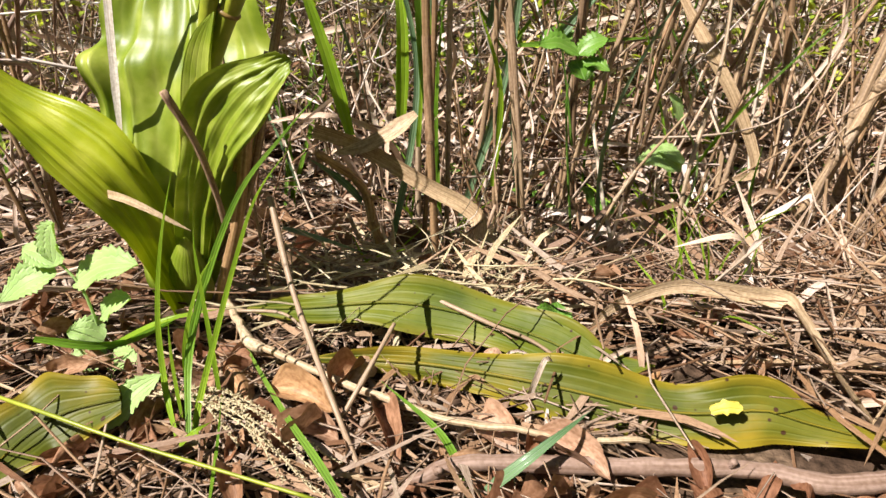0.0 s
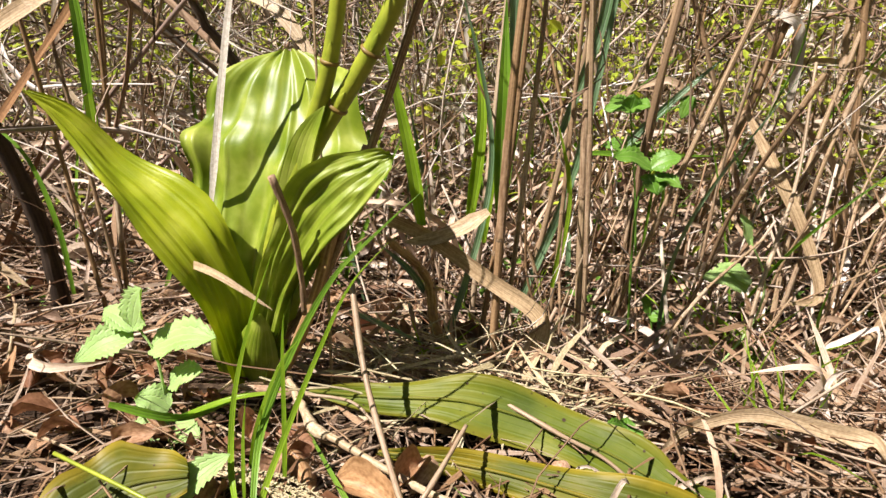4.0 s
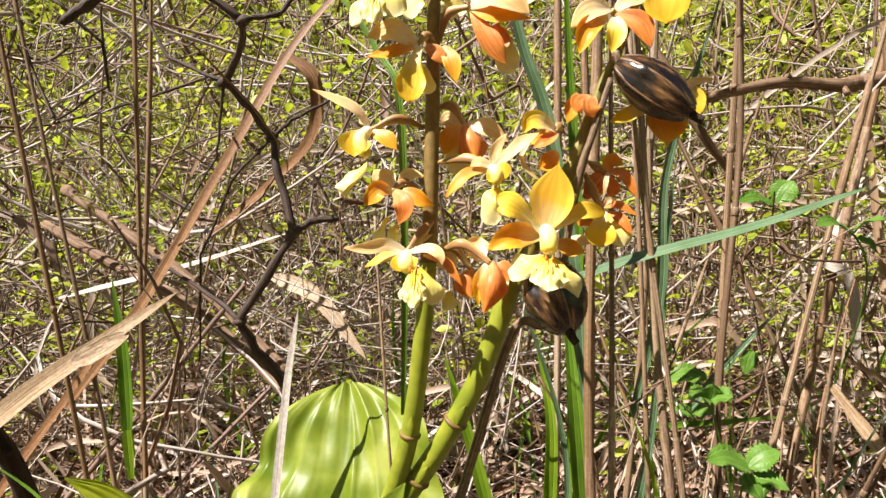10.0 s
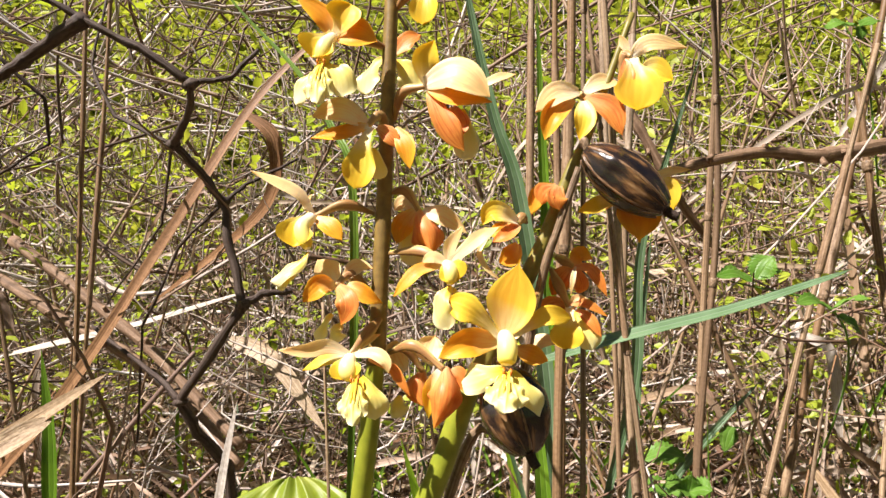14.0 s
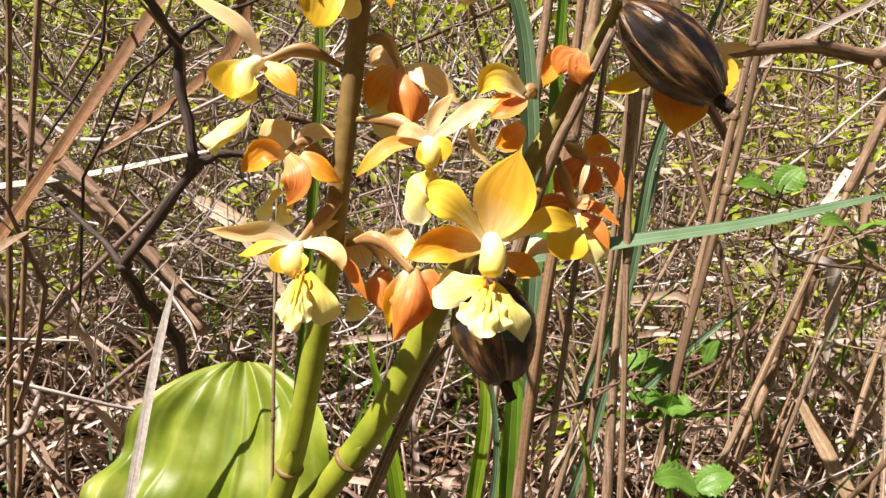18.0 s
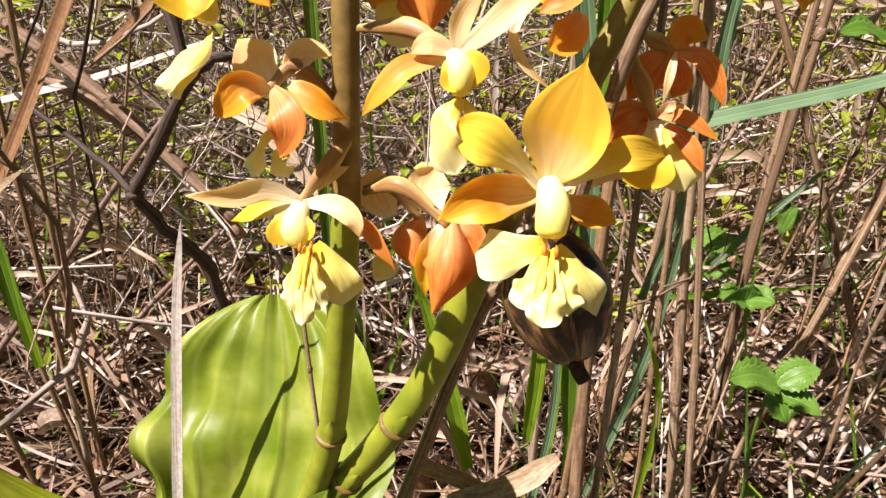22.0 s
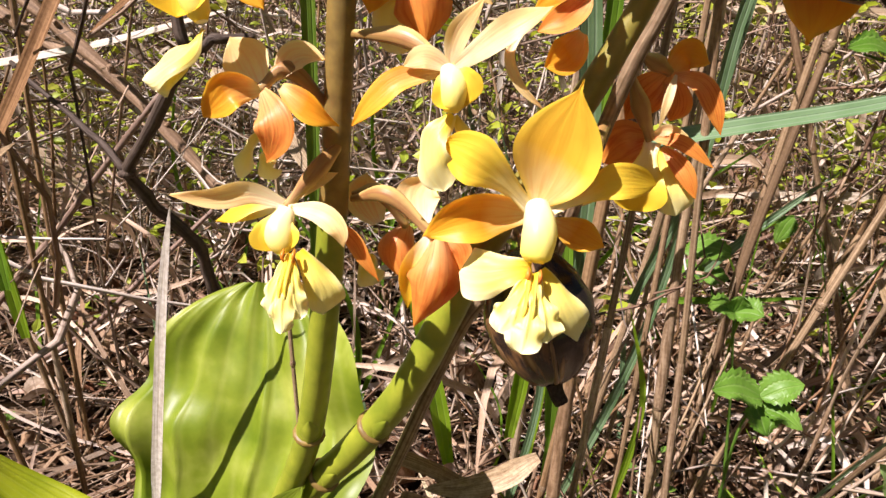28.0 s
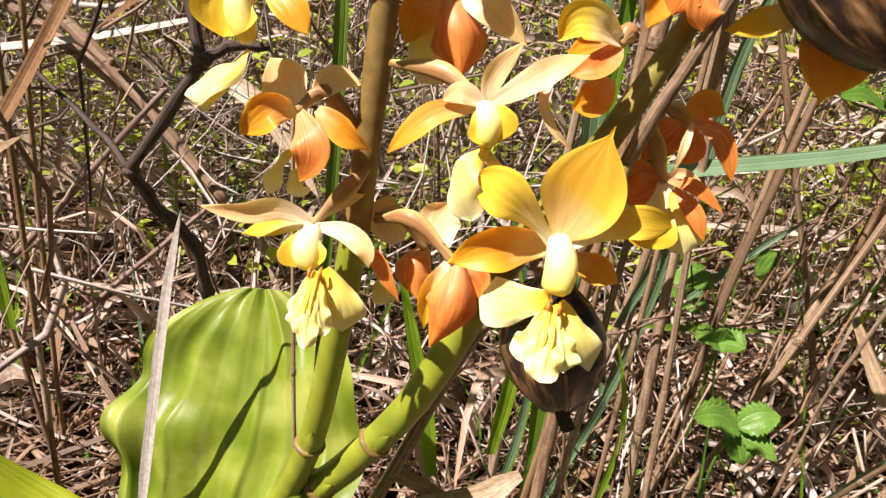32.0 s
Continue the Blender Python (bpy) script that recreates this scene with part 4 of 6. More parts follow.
twig("twig", [(0.0212, 0.31, 0.0925), (0.0657, 0.28, 0.0855), (0.0911, 0.27, 0.0777), (0.119, 0.25, 0.0602)], 0.0013, 0.0007, M_straw, "thin pale twig lying over the yellowing leaf")
twig("twig", [(-0.0341, 0.3, 0.1414), (-0.0201, 0.27, 0.1068), (0.0056, 0.22, 0.0788), (0.0206, 0.19, 0.0699)], 0.0016, 0.0011, M_straw, "pale straw leaning over the litter", "straw")
bs = thing("bent_straw", (-0.0715, 0.322, 0.07), "thick pale dry straw bent at a joint, lying over the litter", "straw")
part("stem", tube(B(), [(-0.0724, 0.3243, 0.075), (-0.0557, 0.2939, 0.077), (-0.0456, 0.2761, 0.078), (-0.0211, 0.2599, 0.078), (0.012, 0.2388, 0.078), (0.0459, 0.2198, 0.078), (0.0834, 0.2128, 0.076), (0.1233, 0.2109, 0.074)], 0.0021, 0.0012, 9, 60, 0.12, straight=True), M_blade_dry, bs)
part("joint", tube(B(), [(-0.0537, 0.2901, 0.077), (-0.0456, 0.2761, 0.078), (-0.0376, 0.2702, 0.078)], 0, 0, 9, 10, 0.2, profile=lambda u: 0.0021 + 0.0008 * math.sin(math.pi * u)), M_blade_dry, bs)
twig("runner", [(-0.1227, 0.211, 0.1), (-0.0872, 0.1964, 0.1), (-0.0572, 0.1879, 0.095), (-0.0276, 0.1813, 0.09), (0.0066, 0.1729, 0.085)], 0.0008, 0.0006, M_scape, "smooth olive-yellow runner creeping over the litter", "stem")
twig("red_cane", [(0.1958, 0.5, 0.1425), (0.21, 0.52, 0.1857), (0.2322, 0.54, 0.2345), (0.2599, 0.56, 0.2902)], 0.0009, 0.0006, M_blade_brown, "thin reddish bramble cane rising among reeds", "stem")
twig("grey_stick", [(-0.3554, 0.5, 0.1052), (-0.3203, 0.5, 0.1486), (-0.2768, 0.51, 0.2004), (-0.2342, 0.52, 0.2553), (-0.2054, 0.53, 0.2926)], 0.0026, 0.002, M_stick, "straight grey dry stick leaning behind the orchid", "stick")
twig("grey_stick", [(-0.3954, 0.55, 0.0438), (-0.3043, 0.55, 0.1016), (-0.2429, 0.56, 0.1624), (-0.1997, 0.57, 0.2063)], 0.0024, 0.0017, M_stick, "straight grey dry stick leaning behind the orchid", "stick")
strip("dry_grass", [(-0.1715, 0.37, 0.1316), (-0.1378, 0.335, 0.135), (-0.0975, 0.295, 0.1426), (-0.0669, 0.285, 0.1312)], 0.0042, M_blade_dry, "pale dry grass blade lying across the orchid's foot", "dry grass")
strip("dry_grass", [(-0.243, 0.36, 0.0569), (-0.2013, 0.37, 0.0509), (-0.1377, 0.37, 0.0443)], 0.010, M_blade_dry, "tan dry grass blade lying behind the nettle", "dry grass", facing=(0, -0.8, 0.6))
twig("twig", [(0.0248, 0.26, 0.097), (0.016, 0.24, 0.0883), (0.0056, 0.225, 0.0747)], 0.0010, 0.0012, M_straw, "short broken pale straw", "straw")
twig("twig", [(-0.0504, 0.28, 0.0929), (-0.0279, 0.275, 0.094), (-0.0146, 0.265, 0.0895)], 0.0009, 0.0007, M_straw, "thin pale straw lying low", "straw")
twig("fallen_stick", [(0.0172, 0.1913, 0.066), (0.0372, 0.1944, 0.072), (0.0553, 0.1993, 0.075), (0.1059, 0.1993, 0.073), (0.1553, 0.1972, 0.073), (0.1791, 0.1901, 0.073), (0.2119, 0.1912, 0.075)], 0.0028, 0.0037, M_stick, "grey-brown fallen stick lying on the litter", "stick", 30)
twig("fallen_stick", [(-0.0324, 0.4, 0.1358), (-0.0091, 0.42, 0.1071), (-0.0017, 0.42, 0.0746), (0.0101, 0.42, 0.0378)], 0.0026, 0.0042, M_stalk, "stubby grey-brown broken stem", "stick")
twig("charred_branch", [(-0.2737, 0.43, 0.0588), (-0.2771, 0.42, 0.1257), (-0.2883, 0.4, 0.1957), (-0.2979, 0.385, 0.2293), (-0.3022, 0.37, 0.2565), (-0.3275, 0.36, 0.2927)], 0.0062, 0.0048, M_burnt, "dark charred branch leaning out of the litter", "stick", 30)
twig("branch", [(0.1093, 0.5, 0.4109), (0.1463, 0.51, 0.4223), (0.197, 0.53, 0.4345), (0.2446, 0.55, 0.4362), (0.2645, 0.56, 0.4398), (0.3411, 0.6, 0.4575)], 0.0030, 0.0062, M_bark, "brown woody branch crossing behind the pods", "branch", 30, 0.3)
twig("branch", [(0.0936, 0.6, 0.5357), (0.1294, 0.6, 0.4773), (0.1642, 0.6, 0.4106), (0.2024, 0.62, 0.3698)], 0.005, 0.003, M_bark, "dark bare branch sloping in the thicket", "branch")
twig("branch", [(-0.495, 0.7, 0.3554), (-0.4085, 0.68, 0.3122), (-0.3282, 0.66, 0.2779), (-0.2586, 0.64, 0.234), (-0.1969, 0.6, 0.1946)], 0.006, 0.005, M_bark, "grey-brown branch leaning down into the litter", "branch")
twig("branch", [(-0.4148, 0.62, 0.3825), (-0.3301, 0.6, 0.3301), (-0.2601, 0.58, 0.2858), (-0.1772, 0.55, 0.2224)], 0.005, 0.004, M_bark, "grey-brown branch sloping in the thicket", "branch")
twig("broken_stem_stub", [(-0.0567, 0.3, 0.1241), (-0.0566, 0.294, 0.1465), (-0.058, 0.285, 0.1712), (-0.0644, 0.278, 0.1942)], 0.0014, 0.0017, M_bark, "thin brown broken stem with a blunt end", "stem")
twig("dry_stalk", [(-0.0815, 0.3312, 0.066), (-0.0565, 0.315, 0.1246), (-0.0465, 0.325, 0.1757), (-0.0558, 0.325, 0.1467), (-0.0327, 0.325, 0.2029)], 0.0034, 0.0030, M_stalk, "rough brown dry stalk beside the orchid", "stalk", 24, 0.2)

# dark zigzag shrub
zz = thing("bare_shrub", (-0.142, 0.45, 0.2148), "dark bare zigzag shrub branching among dry stems", "shrub")
part("main_stem", tube(B(), [(-0.1419, 0.45, 0.2018), (-0.1435, 0.44, 0.237), (-0.157, 0.43, 0.2568), (-0.1635, 0.421, 0.2755), (-0.1483, 0.418, 0.2973), (-0.1284, 0.415, 0.3276), (-0.1363, 0.418, 0.3557), (-0.1428, 0.42, 0.3843), (-0.1508, 0.41, 0.3983), (-0.1624, 0.4, 0.4116), (-0.1452, 0.38, 0.4206), (-0.1349, 0.36, 0.4298)], 0.0031, 0.0019, 8, 60, 0.35, straight=True), M_shrub_wood, zz)
for pts, r in (([(-0.1349, 0.36, 0.4298), (-0.1566, 0.355, 0.4452), (-0.1804, 0.35, 0.457), (-0.2156, 0.34, 0.474)], 0.0019), ([(-0.1349, 0.36, 0.4298), (-0.1182, 0.365, 0.4345), (-0.1071, 0.37, 0.4492)], 0.0013), ([(-0.1428, 0.42, 0.3843), (-0.1298, 0.43, 0.3985), (-0.1064, 0.44, 0.4133)], 0.0011),
               ([(-0.1284, 0.415, 0.3276), (-0.1195, 0.42, 0.3339), (-0.1052, 0.425, 0.3354)], 0.0022), ([(-0.1635, 0.421, 0.2755), (-0.1842, 0.43, 0.2898), (-0.2332, 0.45, 0.3146)], 0.0016), ([(-0.1624, 0.4, 0.4116), (-0.2002, 0.41, 0.4305), (-0.2215, 0.42, 0.4632), (-0.2202, 0.43, 0.5075)], 0.0010),
               ([(-0.1804, 0.35, 0.457), (-0.2138, 0.36, 0.4434), (-0.23, 0.36, 0.433)], 0.0034), ([(-0.2625, 0.4, 0.4631), (-0.2405, 0.41, 0.4409), (-0.2435, 0.42, 0.4181), (-0.2841, 0.43, 0.4013)], 0.001), ([(-0.1624, 0.4, 0.4116), (-0.1723, 0.41, 0.371), (-0.2113, 0.43, 0.3283)], 0.0008), ([(-0.1428, 0.42, 0.3843), (-0.1721, 0.43, 0.3602), (-0.1965, 0.44, 0.3148), (-0.2022, 0.45, 0.2474)], 0.0009)):
    part("branch", tube(B(), pts, r * 1.2, r * 0.7, 6, 18, 0.35, straight=True), M_shrub_wood, zz)
for c in ((-0.1349, 0.36, 0.4298), (-0.1428, 0.42, 0.3843), (-0.1624, 0.4, 0.4116), (-0.1284, 0.415, 0.3276), (-0.1635, 0.421, 0.2755)):
    part("knot", tube(B(), [Vector(c) - Vector((0.004, 0, 0.001)), c, Vector(c) + Vector((0.004, 0, 0.001))], 0, 0, 6, 6, 0.5, profile=lambda u: 0.0012 + 0.0022 * math.sin(math.pi * u)), M_shrub_wood, zz)


# ---- green grass ----
def grass(pts, w, mat=M_grass, label="narrow green grass blade", facing=(0.3, -1, 0.3), twist=0.0):
    return strip("grass_plant", pts, w, mat, label, "grass", facing, 0.35, lambda u: max(0.04, min(1, 0.6 + u * 2) * (1 - u ** 2.2)), 0.0, twist, 26, 0.0004, "green grass blades")


grass([(0.0293, 0.43, 0.2969), (0.075, 0.43, 0.3105), (0.1324, 0.43, 0.3253), (0.1805, 0.43, 0.3411), (0.1985, 0.43, 0.3478)], 0.0085, M_grass_blue, "long bluish-green grass blade arching sideways", (0, -0.7, 0.8))
grass([(0.0373, 0.45, 0.2034), (0.0356, 0.45, 0.2868), (0.021, 0.45, 0.3928), (0.0067, 0.45, 0.4405), (-0.0077, 0.45, 0.5101), (-0.019, 0.45, 0.5742)], 0.011, M_grass_blue, "tall bluish-green reed blade")
grass([(0.0364, 0.47, 0.1964), (0.0399, 0.47, 0.3326), (0.0373, 0.47, 0.4386), (0.0353, 0.47, 0.5257)], 0.009, M_grass, "tall dark green reed blade")
grass([(-0.0551, 0.34, 0.2412), (-0.052, 0.33, 0.3106), (-0.0524, 0.324, 0.3775), (-0.0623, 0.33, 0.4008), (-0.0777, 0.335, 0.4253), (-0.1051, 0.34, 0.4551), (-0.1291, 0.34, 0.4862)], 0.0036, M_grass_stem, "long green grass stem bending aside")
grass([(-0.2322, 0.42, 0.2115), (-0.2354, 0.42, 0.2603), (-0.2421, 0.42, 0.3036)], 0.008, M_grass, "upright bright green grass blade")
grass([(-0.2363, 0.43, 0.1791), (-0.2403, 0.43, 0.2241), (-0.2481, 0.43, 0.2985)], 0.007, M_grass_bright)
grass([(0.0366, 0.44, 0.1497), (0.0327, 0.44, 0.2219), (0.029, 0.45, 0.2894)], 0.012, M_grass, "broad dark green reed blade")
grass([(0.016, 0.45, 0.1374), (0.0193, 0.45, 0.2091), (0.0112, 0.46, 0.2651)], 0.009, M_grass_bright)
grass([(0.0495, 0.5, 0.0297), (0.0935, 0.52, 0.1681), (0.1132, 0.53, 0.322), (0.1211, 0.53, 0.3815)], 0.007, M_grass_blue)
grass([(0.0783, 0.5, 0.2006), (0.0985, 0.5, 0.2805), (0.1043, 0.5, 0.362), (0.1246, 0.5, 0.4296), (0.151, 0.5, 0.5058)], 0.008, M_grass_blue)
grass([(0.1393, 0.6, 0.1739), (0.1808, 0.6, 0.2231), (0.2245, 0.6, 0.268)], 0.008, M_grass_blue)
grass([(0.1047, 0.55, 0.181), (0.1606, 0.56, 0.1823), (0.2312, 0.58, 0.1828)], 0.005, M_grass)
grass([(-0.014, 0.42, 0.1412), (-0.023, 0.42, 0.1834), (-0.0341, 0.42, 0.2252), (-0.0435, 0.42, 0.2579)], 0.009, M_grass_bright)
grass([(0.0275, 0.45, 0.1254), (0.0302, 0.45, 0.1856), (0.0303, 0.45, 0.2331)], 0.005, M_grass_bright)
grass([(0.0795, 0.46, 0.0927), (0.0842, 0.46, 0.1614), (0.0684, 0.46, 0.219)], 0.005, M_grass_bright)
grass([(0.04, 0.46, 0.0713), (0.0395, 0.46, 0.1466), (0.0465, 0.46, 0.2193)], 0.005)
grass([(-0.0477, 0.36, 0.1016), (-0.0277, 0.37, 0.09), (-0.0027, 0.38, 0.0759)], 0.006, M_grass_blue, "short bluish-green grass blade lying low", (0, -0.3, 1))
grass([(-0.01, 0.42, 0.0952), (-0.0219, 0.41, 0.1143), (-0.038, 0.4, 0.1323)], 0.010, M_grass_blue, "short bluish-green grass blade", (0, -0.5, 1))
grass([(-0.0583, 0.2183, 0.072), (-0.069, 0.238, 0.0822), (-0.0699, 0.246, 0.1098), (-0.0642, 0.25, 0.1405), (-0.0564, 0.255, 0.1688)], 0.0027, M_grass_bright)
grass([(-0.0524, 0.2156, 0.072), (-0.0579, 0.238, 0.0905), (-0.0551, 0.248, 0.1085), (-0.0453, 0.256, 0.1352), (-0.0326, 0.262, 0.1594), (-0.0155, 0.266, 0.1786), (0.0036, 0.268, 0.1983)], 0.0034, M_grass, "green grass blade leaning past the foot of the orchid")
grass([(-0.0477, 0.2124, 0.072), (-0.0525, 0.226, 0.0758), (-0.0448, 0.238, 0.1038), (-0.0353, 0.246, 0.1323), (-0.025, 0.252, 0.158), (-0.0108, 0.256, 0.1762)], 0.0027, M_grass_bright, "green grass blade leaning past the foot of the orchid")
grass([(-0.046, 0.2354, 0.074), (-0.0475, 0.24, 0.1026), (-0.0499, 0.246, 0.1324), (-0.0498, 0.248, 0.146)], 0.0021, M_grass_bright)
grass([(-0.0603, 0.2291, 0.072), (-0.0629, 0.236, 0.0946), (-0.0628, 0.24, 0.1132)], 0.0016, M_grass_bright)
grass([(-0.0305, 0.1788, 0.078), (-0.0395, 0.212, 0.075), (-0.0376, 0.218, 0.0901)], 0.0014, M_grass, "thin yellow-green grass stem")
grass([(-0.0644, 0.2452, 0.074), (-0.059, 0.243, 0.1008), (-0.0522, 0.25, 0.123), (-0.0445, 0.252, 0.1345)], 0.0020, M_grass_bright)
grass([(-0.1044, 0.262, 0.0849), (-0.079, 0.262, 0.0972), (-0.0639, 0.266, 0.0996), (-0.0553, 0.27, 0.0992)], 0.0030, M_grass_bright, "short green grass blade bending low", (0, -0.5, 1))
grass([(-0.0541, 0.2114, 0.073), (-0.0469, 0.211, 0.08), (-0.043, 0.2164, 0.08)], 0.0028, M_grass_bright, "short green grass blade on the litter", (0, -0.5, 1))
grass([(0.0156, 0.1703, 0.086), (0.0036, 0.1892, 0.086), (-0.0143, 0.2179, 0.082), (-0.04, 0.2631, 0.076), (-0.0561, 0.2946, 0.07)], 0.0030, M_grass_stem, "dark green grass blade lying across the seed head", (0, -0.5, 1))
grass([(0.0552, 0.1949, 0.066), (0.0452, 0.2085, 0.08), (0.0219, 0.228, 0.09)], 0.0036, M_grass, "thin green grass blade", (0, -0.3, 1))
grass([(0.059, 0.1903, 0.068), (0.0761, 0.191, 0.085), (0.0995, 0.2089, 0.09)], 0.005, M_grass_blue, "bluish grass blade tip", (0, -0.3, 1))
grass([(0.1519, 0.2911, 0.055), (0.1834, 0.2739, 0.06), (0.2212, 0.2561, 0.06)], 0.006, M_grass, "dark green grass blade lying behind the yellowing leaf", (0, -0.3, 1))
grass([(-0.1231, 0.2454, 0.1), (-0.0979, 0.2563, 0.09), (-0.087, 0.2922, 0.08)], 0.0040)
grass([(-0.1941, 0.25, 0.0665), (-0.2072, 0.25, 0.102), (-0.2216, 0.25, 0.1307)], 0.005, M_grass, "green grass blade close to the lens")
grass([(-0.2284, 0.38, 0.0895), (-0.2349, 0.38, 0.1366), (-0.2571, 0.385, 0.1795), (-0.305, 0.39, 0.2078)], 0.0035)
grass([(-0.101, 0.2529, 0.09), (-0.0912, 0.2757, 0.085), (-0.0825, 0.3032, 0.08)], 0.0037, M_grass, "thin green grass blade bending low", (0, -0.3, 1))
for _ in range(60):
    x, y = rng.uniform(-0.35, 0.55), rng.uniform(0.42, 0.95)
    g = Vector((x, y, ground_z(x, y)))
    h = rng.uniform(0.08, 0.34)
    d = Vector((rng.gauss(0, 0.3), rng.gauss(0, 0.3), 1)).normalized()
    grass([g, g + d * h * 0.5, g + d * h + Vector((rng.gauss(0, 0.3), rng.gauss(0, 0.3), -0.1)) * h * 0.5], rng.uniform(0.002, 0.006), rng.choice((M_grass, M_grass, M_grass_blue)), "green grass blade growing through the litter")


# thin tufts
for c, n, h in (((0.2172, 0.47, 0.0488), 16, 0.08), ((0.19, 0.33, 0.053), 12, 0.05), ((0.2241, 0.44, 0.0451), 10, 0.06), ((-0.0053, 0.42, 0.0567), 8, 0.05), ((0.0446, 0.5, 0.0684), 8, 0.07)):
    tf = thing("grass_tuft", (c[0], c[1], ground_z(c[0], c[1])), "tuft of thin fresh yellow-green grass", "grass", "fresh grass tufts")
    for _ in range(n):
        g = Vector((c[0] + rng.gauss(0, 0.016), c[1] + rng.gauss(0, 0.012), 0))
        g.z = ground_z(g.x, g.y)
        d = Vector((rng.gauss(0, 0.4), rng.gauss(0, 0.4), 1)).normalized()
        l = h * rng.uniform(0.6, 1.4)
        part("blade", blade(B(), [g, g + d * l * 0.5, g + d * l + Vector((rng.gauss(0, 0.25), rng.gauss(0, 0.25), -0.08)) * l], rng.uniform(0.0010, 0.0018), (0.3, -1, 0.3), STRAP, 0.3, 0.0002, 8, 2), M_grass_bright, tf)


# ---- small green herbs ----
TOOTH = lambda u: LEAF(u) * (1 + 0.26 * (0.5 - ((u * 9) % 1.0)))


def herb(name, at, stem, leaves, label, mat=M_herb, stem_r=0.0009, category="herb"):
    th = thing(name, at, label, category)
    part("stem", tube(B(), stem, stem_r, stem_r * 0.6, 6, 14), mat, th)
    for a, b, w in leaves:
        a, b = Vector(a), Vector(b)
        part("leaf", blade(B(), [a, a.lerp(b, 0.5) + Vector((0, 0, 0.10)) * (b - a).length, b], w, (0.1, -0.55, 0.8), TOOTH, 0.25, 0.0005, 46, 6, w * 0.05, 2.0), mat, th)
    return th


herb("nettle_seedling", (-0.0893, 0.235, 0.066), [(-0.0893, 0.235, 0.066), (-0.1142, 0.275, 0.0655), (-0.1231, 0.285, 0.1), (-0.1363, 0.29, 0.1169)], [
    ((-0.137, 0.29, 0.114), (-0.1282, 0.285, 0.1358), 0.0180), ((-0.127, 0.287, 0.105), (-0.0918, 0.28, 0.1168), 0.0195), ((-0.1369, 0.29, 0.1096), (-0.1611, 0.28, 0.0972), 0.0180), ((-0.1361, 0.29, 0.1125), (-0.1572, 0.3, 0.1171), 0.0150),
    ((-0.118, 0.285, 0.0877), (-0.0989, 0.28, 0.0994), 0.0135), ((-0.1164, 0.28, 0.0782), (-0.1302, 0.275, 0.0846), 0.0165), ((-0.116, 0.278, 0.0699), (-0.1309, 0.27, 0.0691), 0.0165), ((-0.1147, 0.277, 0.0673), (-0.0972, 0.27, 0.0703), 0.0135), ((-0.0875, 0.222, 0.073), (-0.0682, 0.236, 0.0887), 0.0120)], "pale green nettle seedling with toothed leaves at the orchid's foot", M_nettle)
herb("bramble_shoot", (0.1396, 0.46, 0.0518), [(0.1396, 0.46, 0.0518), (0.1263, 0.44, 0.1563), (0.1324, 0.44, 0.1864)], [((0.1324, 0.44, 0.1864), (0.1051, 0.43, 0.1937), 0.018), ((0.1314, 0.44, 0.1826), (0.1355, 0.43, 0.1712), 0.02), ((0.1324, 0.44, 0.1864), (0.1503, 0.44, 0.1958), 0.016), ((0.135, 0.44, 0.1813), (0.1506, 0.43, 0.1767), 0.012)], "green three-parted bramble leaf on a thin stem")
herb("bramble_shoot", (0.1359, 0.46, 0.1217), [(0.1359, 0.46, 0.1217), (0.1275, 0.46, 0.1736), (0.1167, 0.455, 0.2214)], [((0.1167, 0.455, 0.2221), (0.1013, 0.448, 0.2274), 0.013), ((0.1173, 0.455, 0.2228), (0.1276, 0.448, 0.2248), 0.016), ((0.1166, 0.455, 0.2228), (0.1177, 0.452, 0.2326), 0.012)], "light green bramble leaf on a thin stem among reeds")
herb("bramble_shoot", (0.1571, 0.4, 0.0312), [(0.1571, 0.4, 0.0312), (0.1833, 0.41, 0.06), (0.2068, 0.42, 0.0924), (0.2137, 0.43, 0.1204), (0.1989, 0.43, 0.1469)], [((0.2017, 0.425, 0.1143), (0.1698, 0.42, 0.1219), 0.018), ((0.1994, 0.43, 0.1432), (0.1895, 0.43, 0.1632), 0.010), ((0.203, 0.425, 0.1182), (0.1811, 0.43, 0.1285), 0.012)], "young bramble shoot with unfolding grey-green leaves", M_nettle)
herb("bramble_shoot", (0.1711, 0.5, 0.0345), [(0.1711, 0.5, 0.0345), (0.1673, 0.5, 0.052), (0.1636, 0.5, 0.069)], [((0.1642, 0.5, 0.0618), (0.1802, 0.49, 0.059), 0.014), ((0.1642, 0.5, 0.0618), (0.1539, 0.5, 0.0786), 0.010)], "small green bramble leaf low in the litter")
herb("bramble_shoot", (0.2897, 0.62, 0.1258), [(0.2897, 0.62, 0.1258), (0.2205, 0.62, 0.2214), (0.174, 0.6, 0.2134)], [((0.1456, 0.55, 0.2175), (0.1163, 0.55, 0.2164), 0.020), ((0.2, 0.6, 0.2305), (0.1927, 0.6, 0.2106), 0.014)], "light green bramble leaves in the thicket")
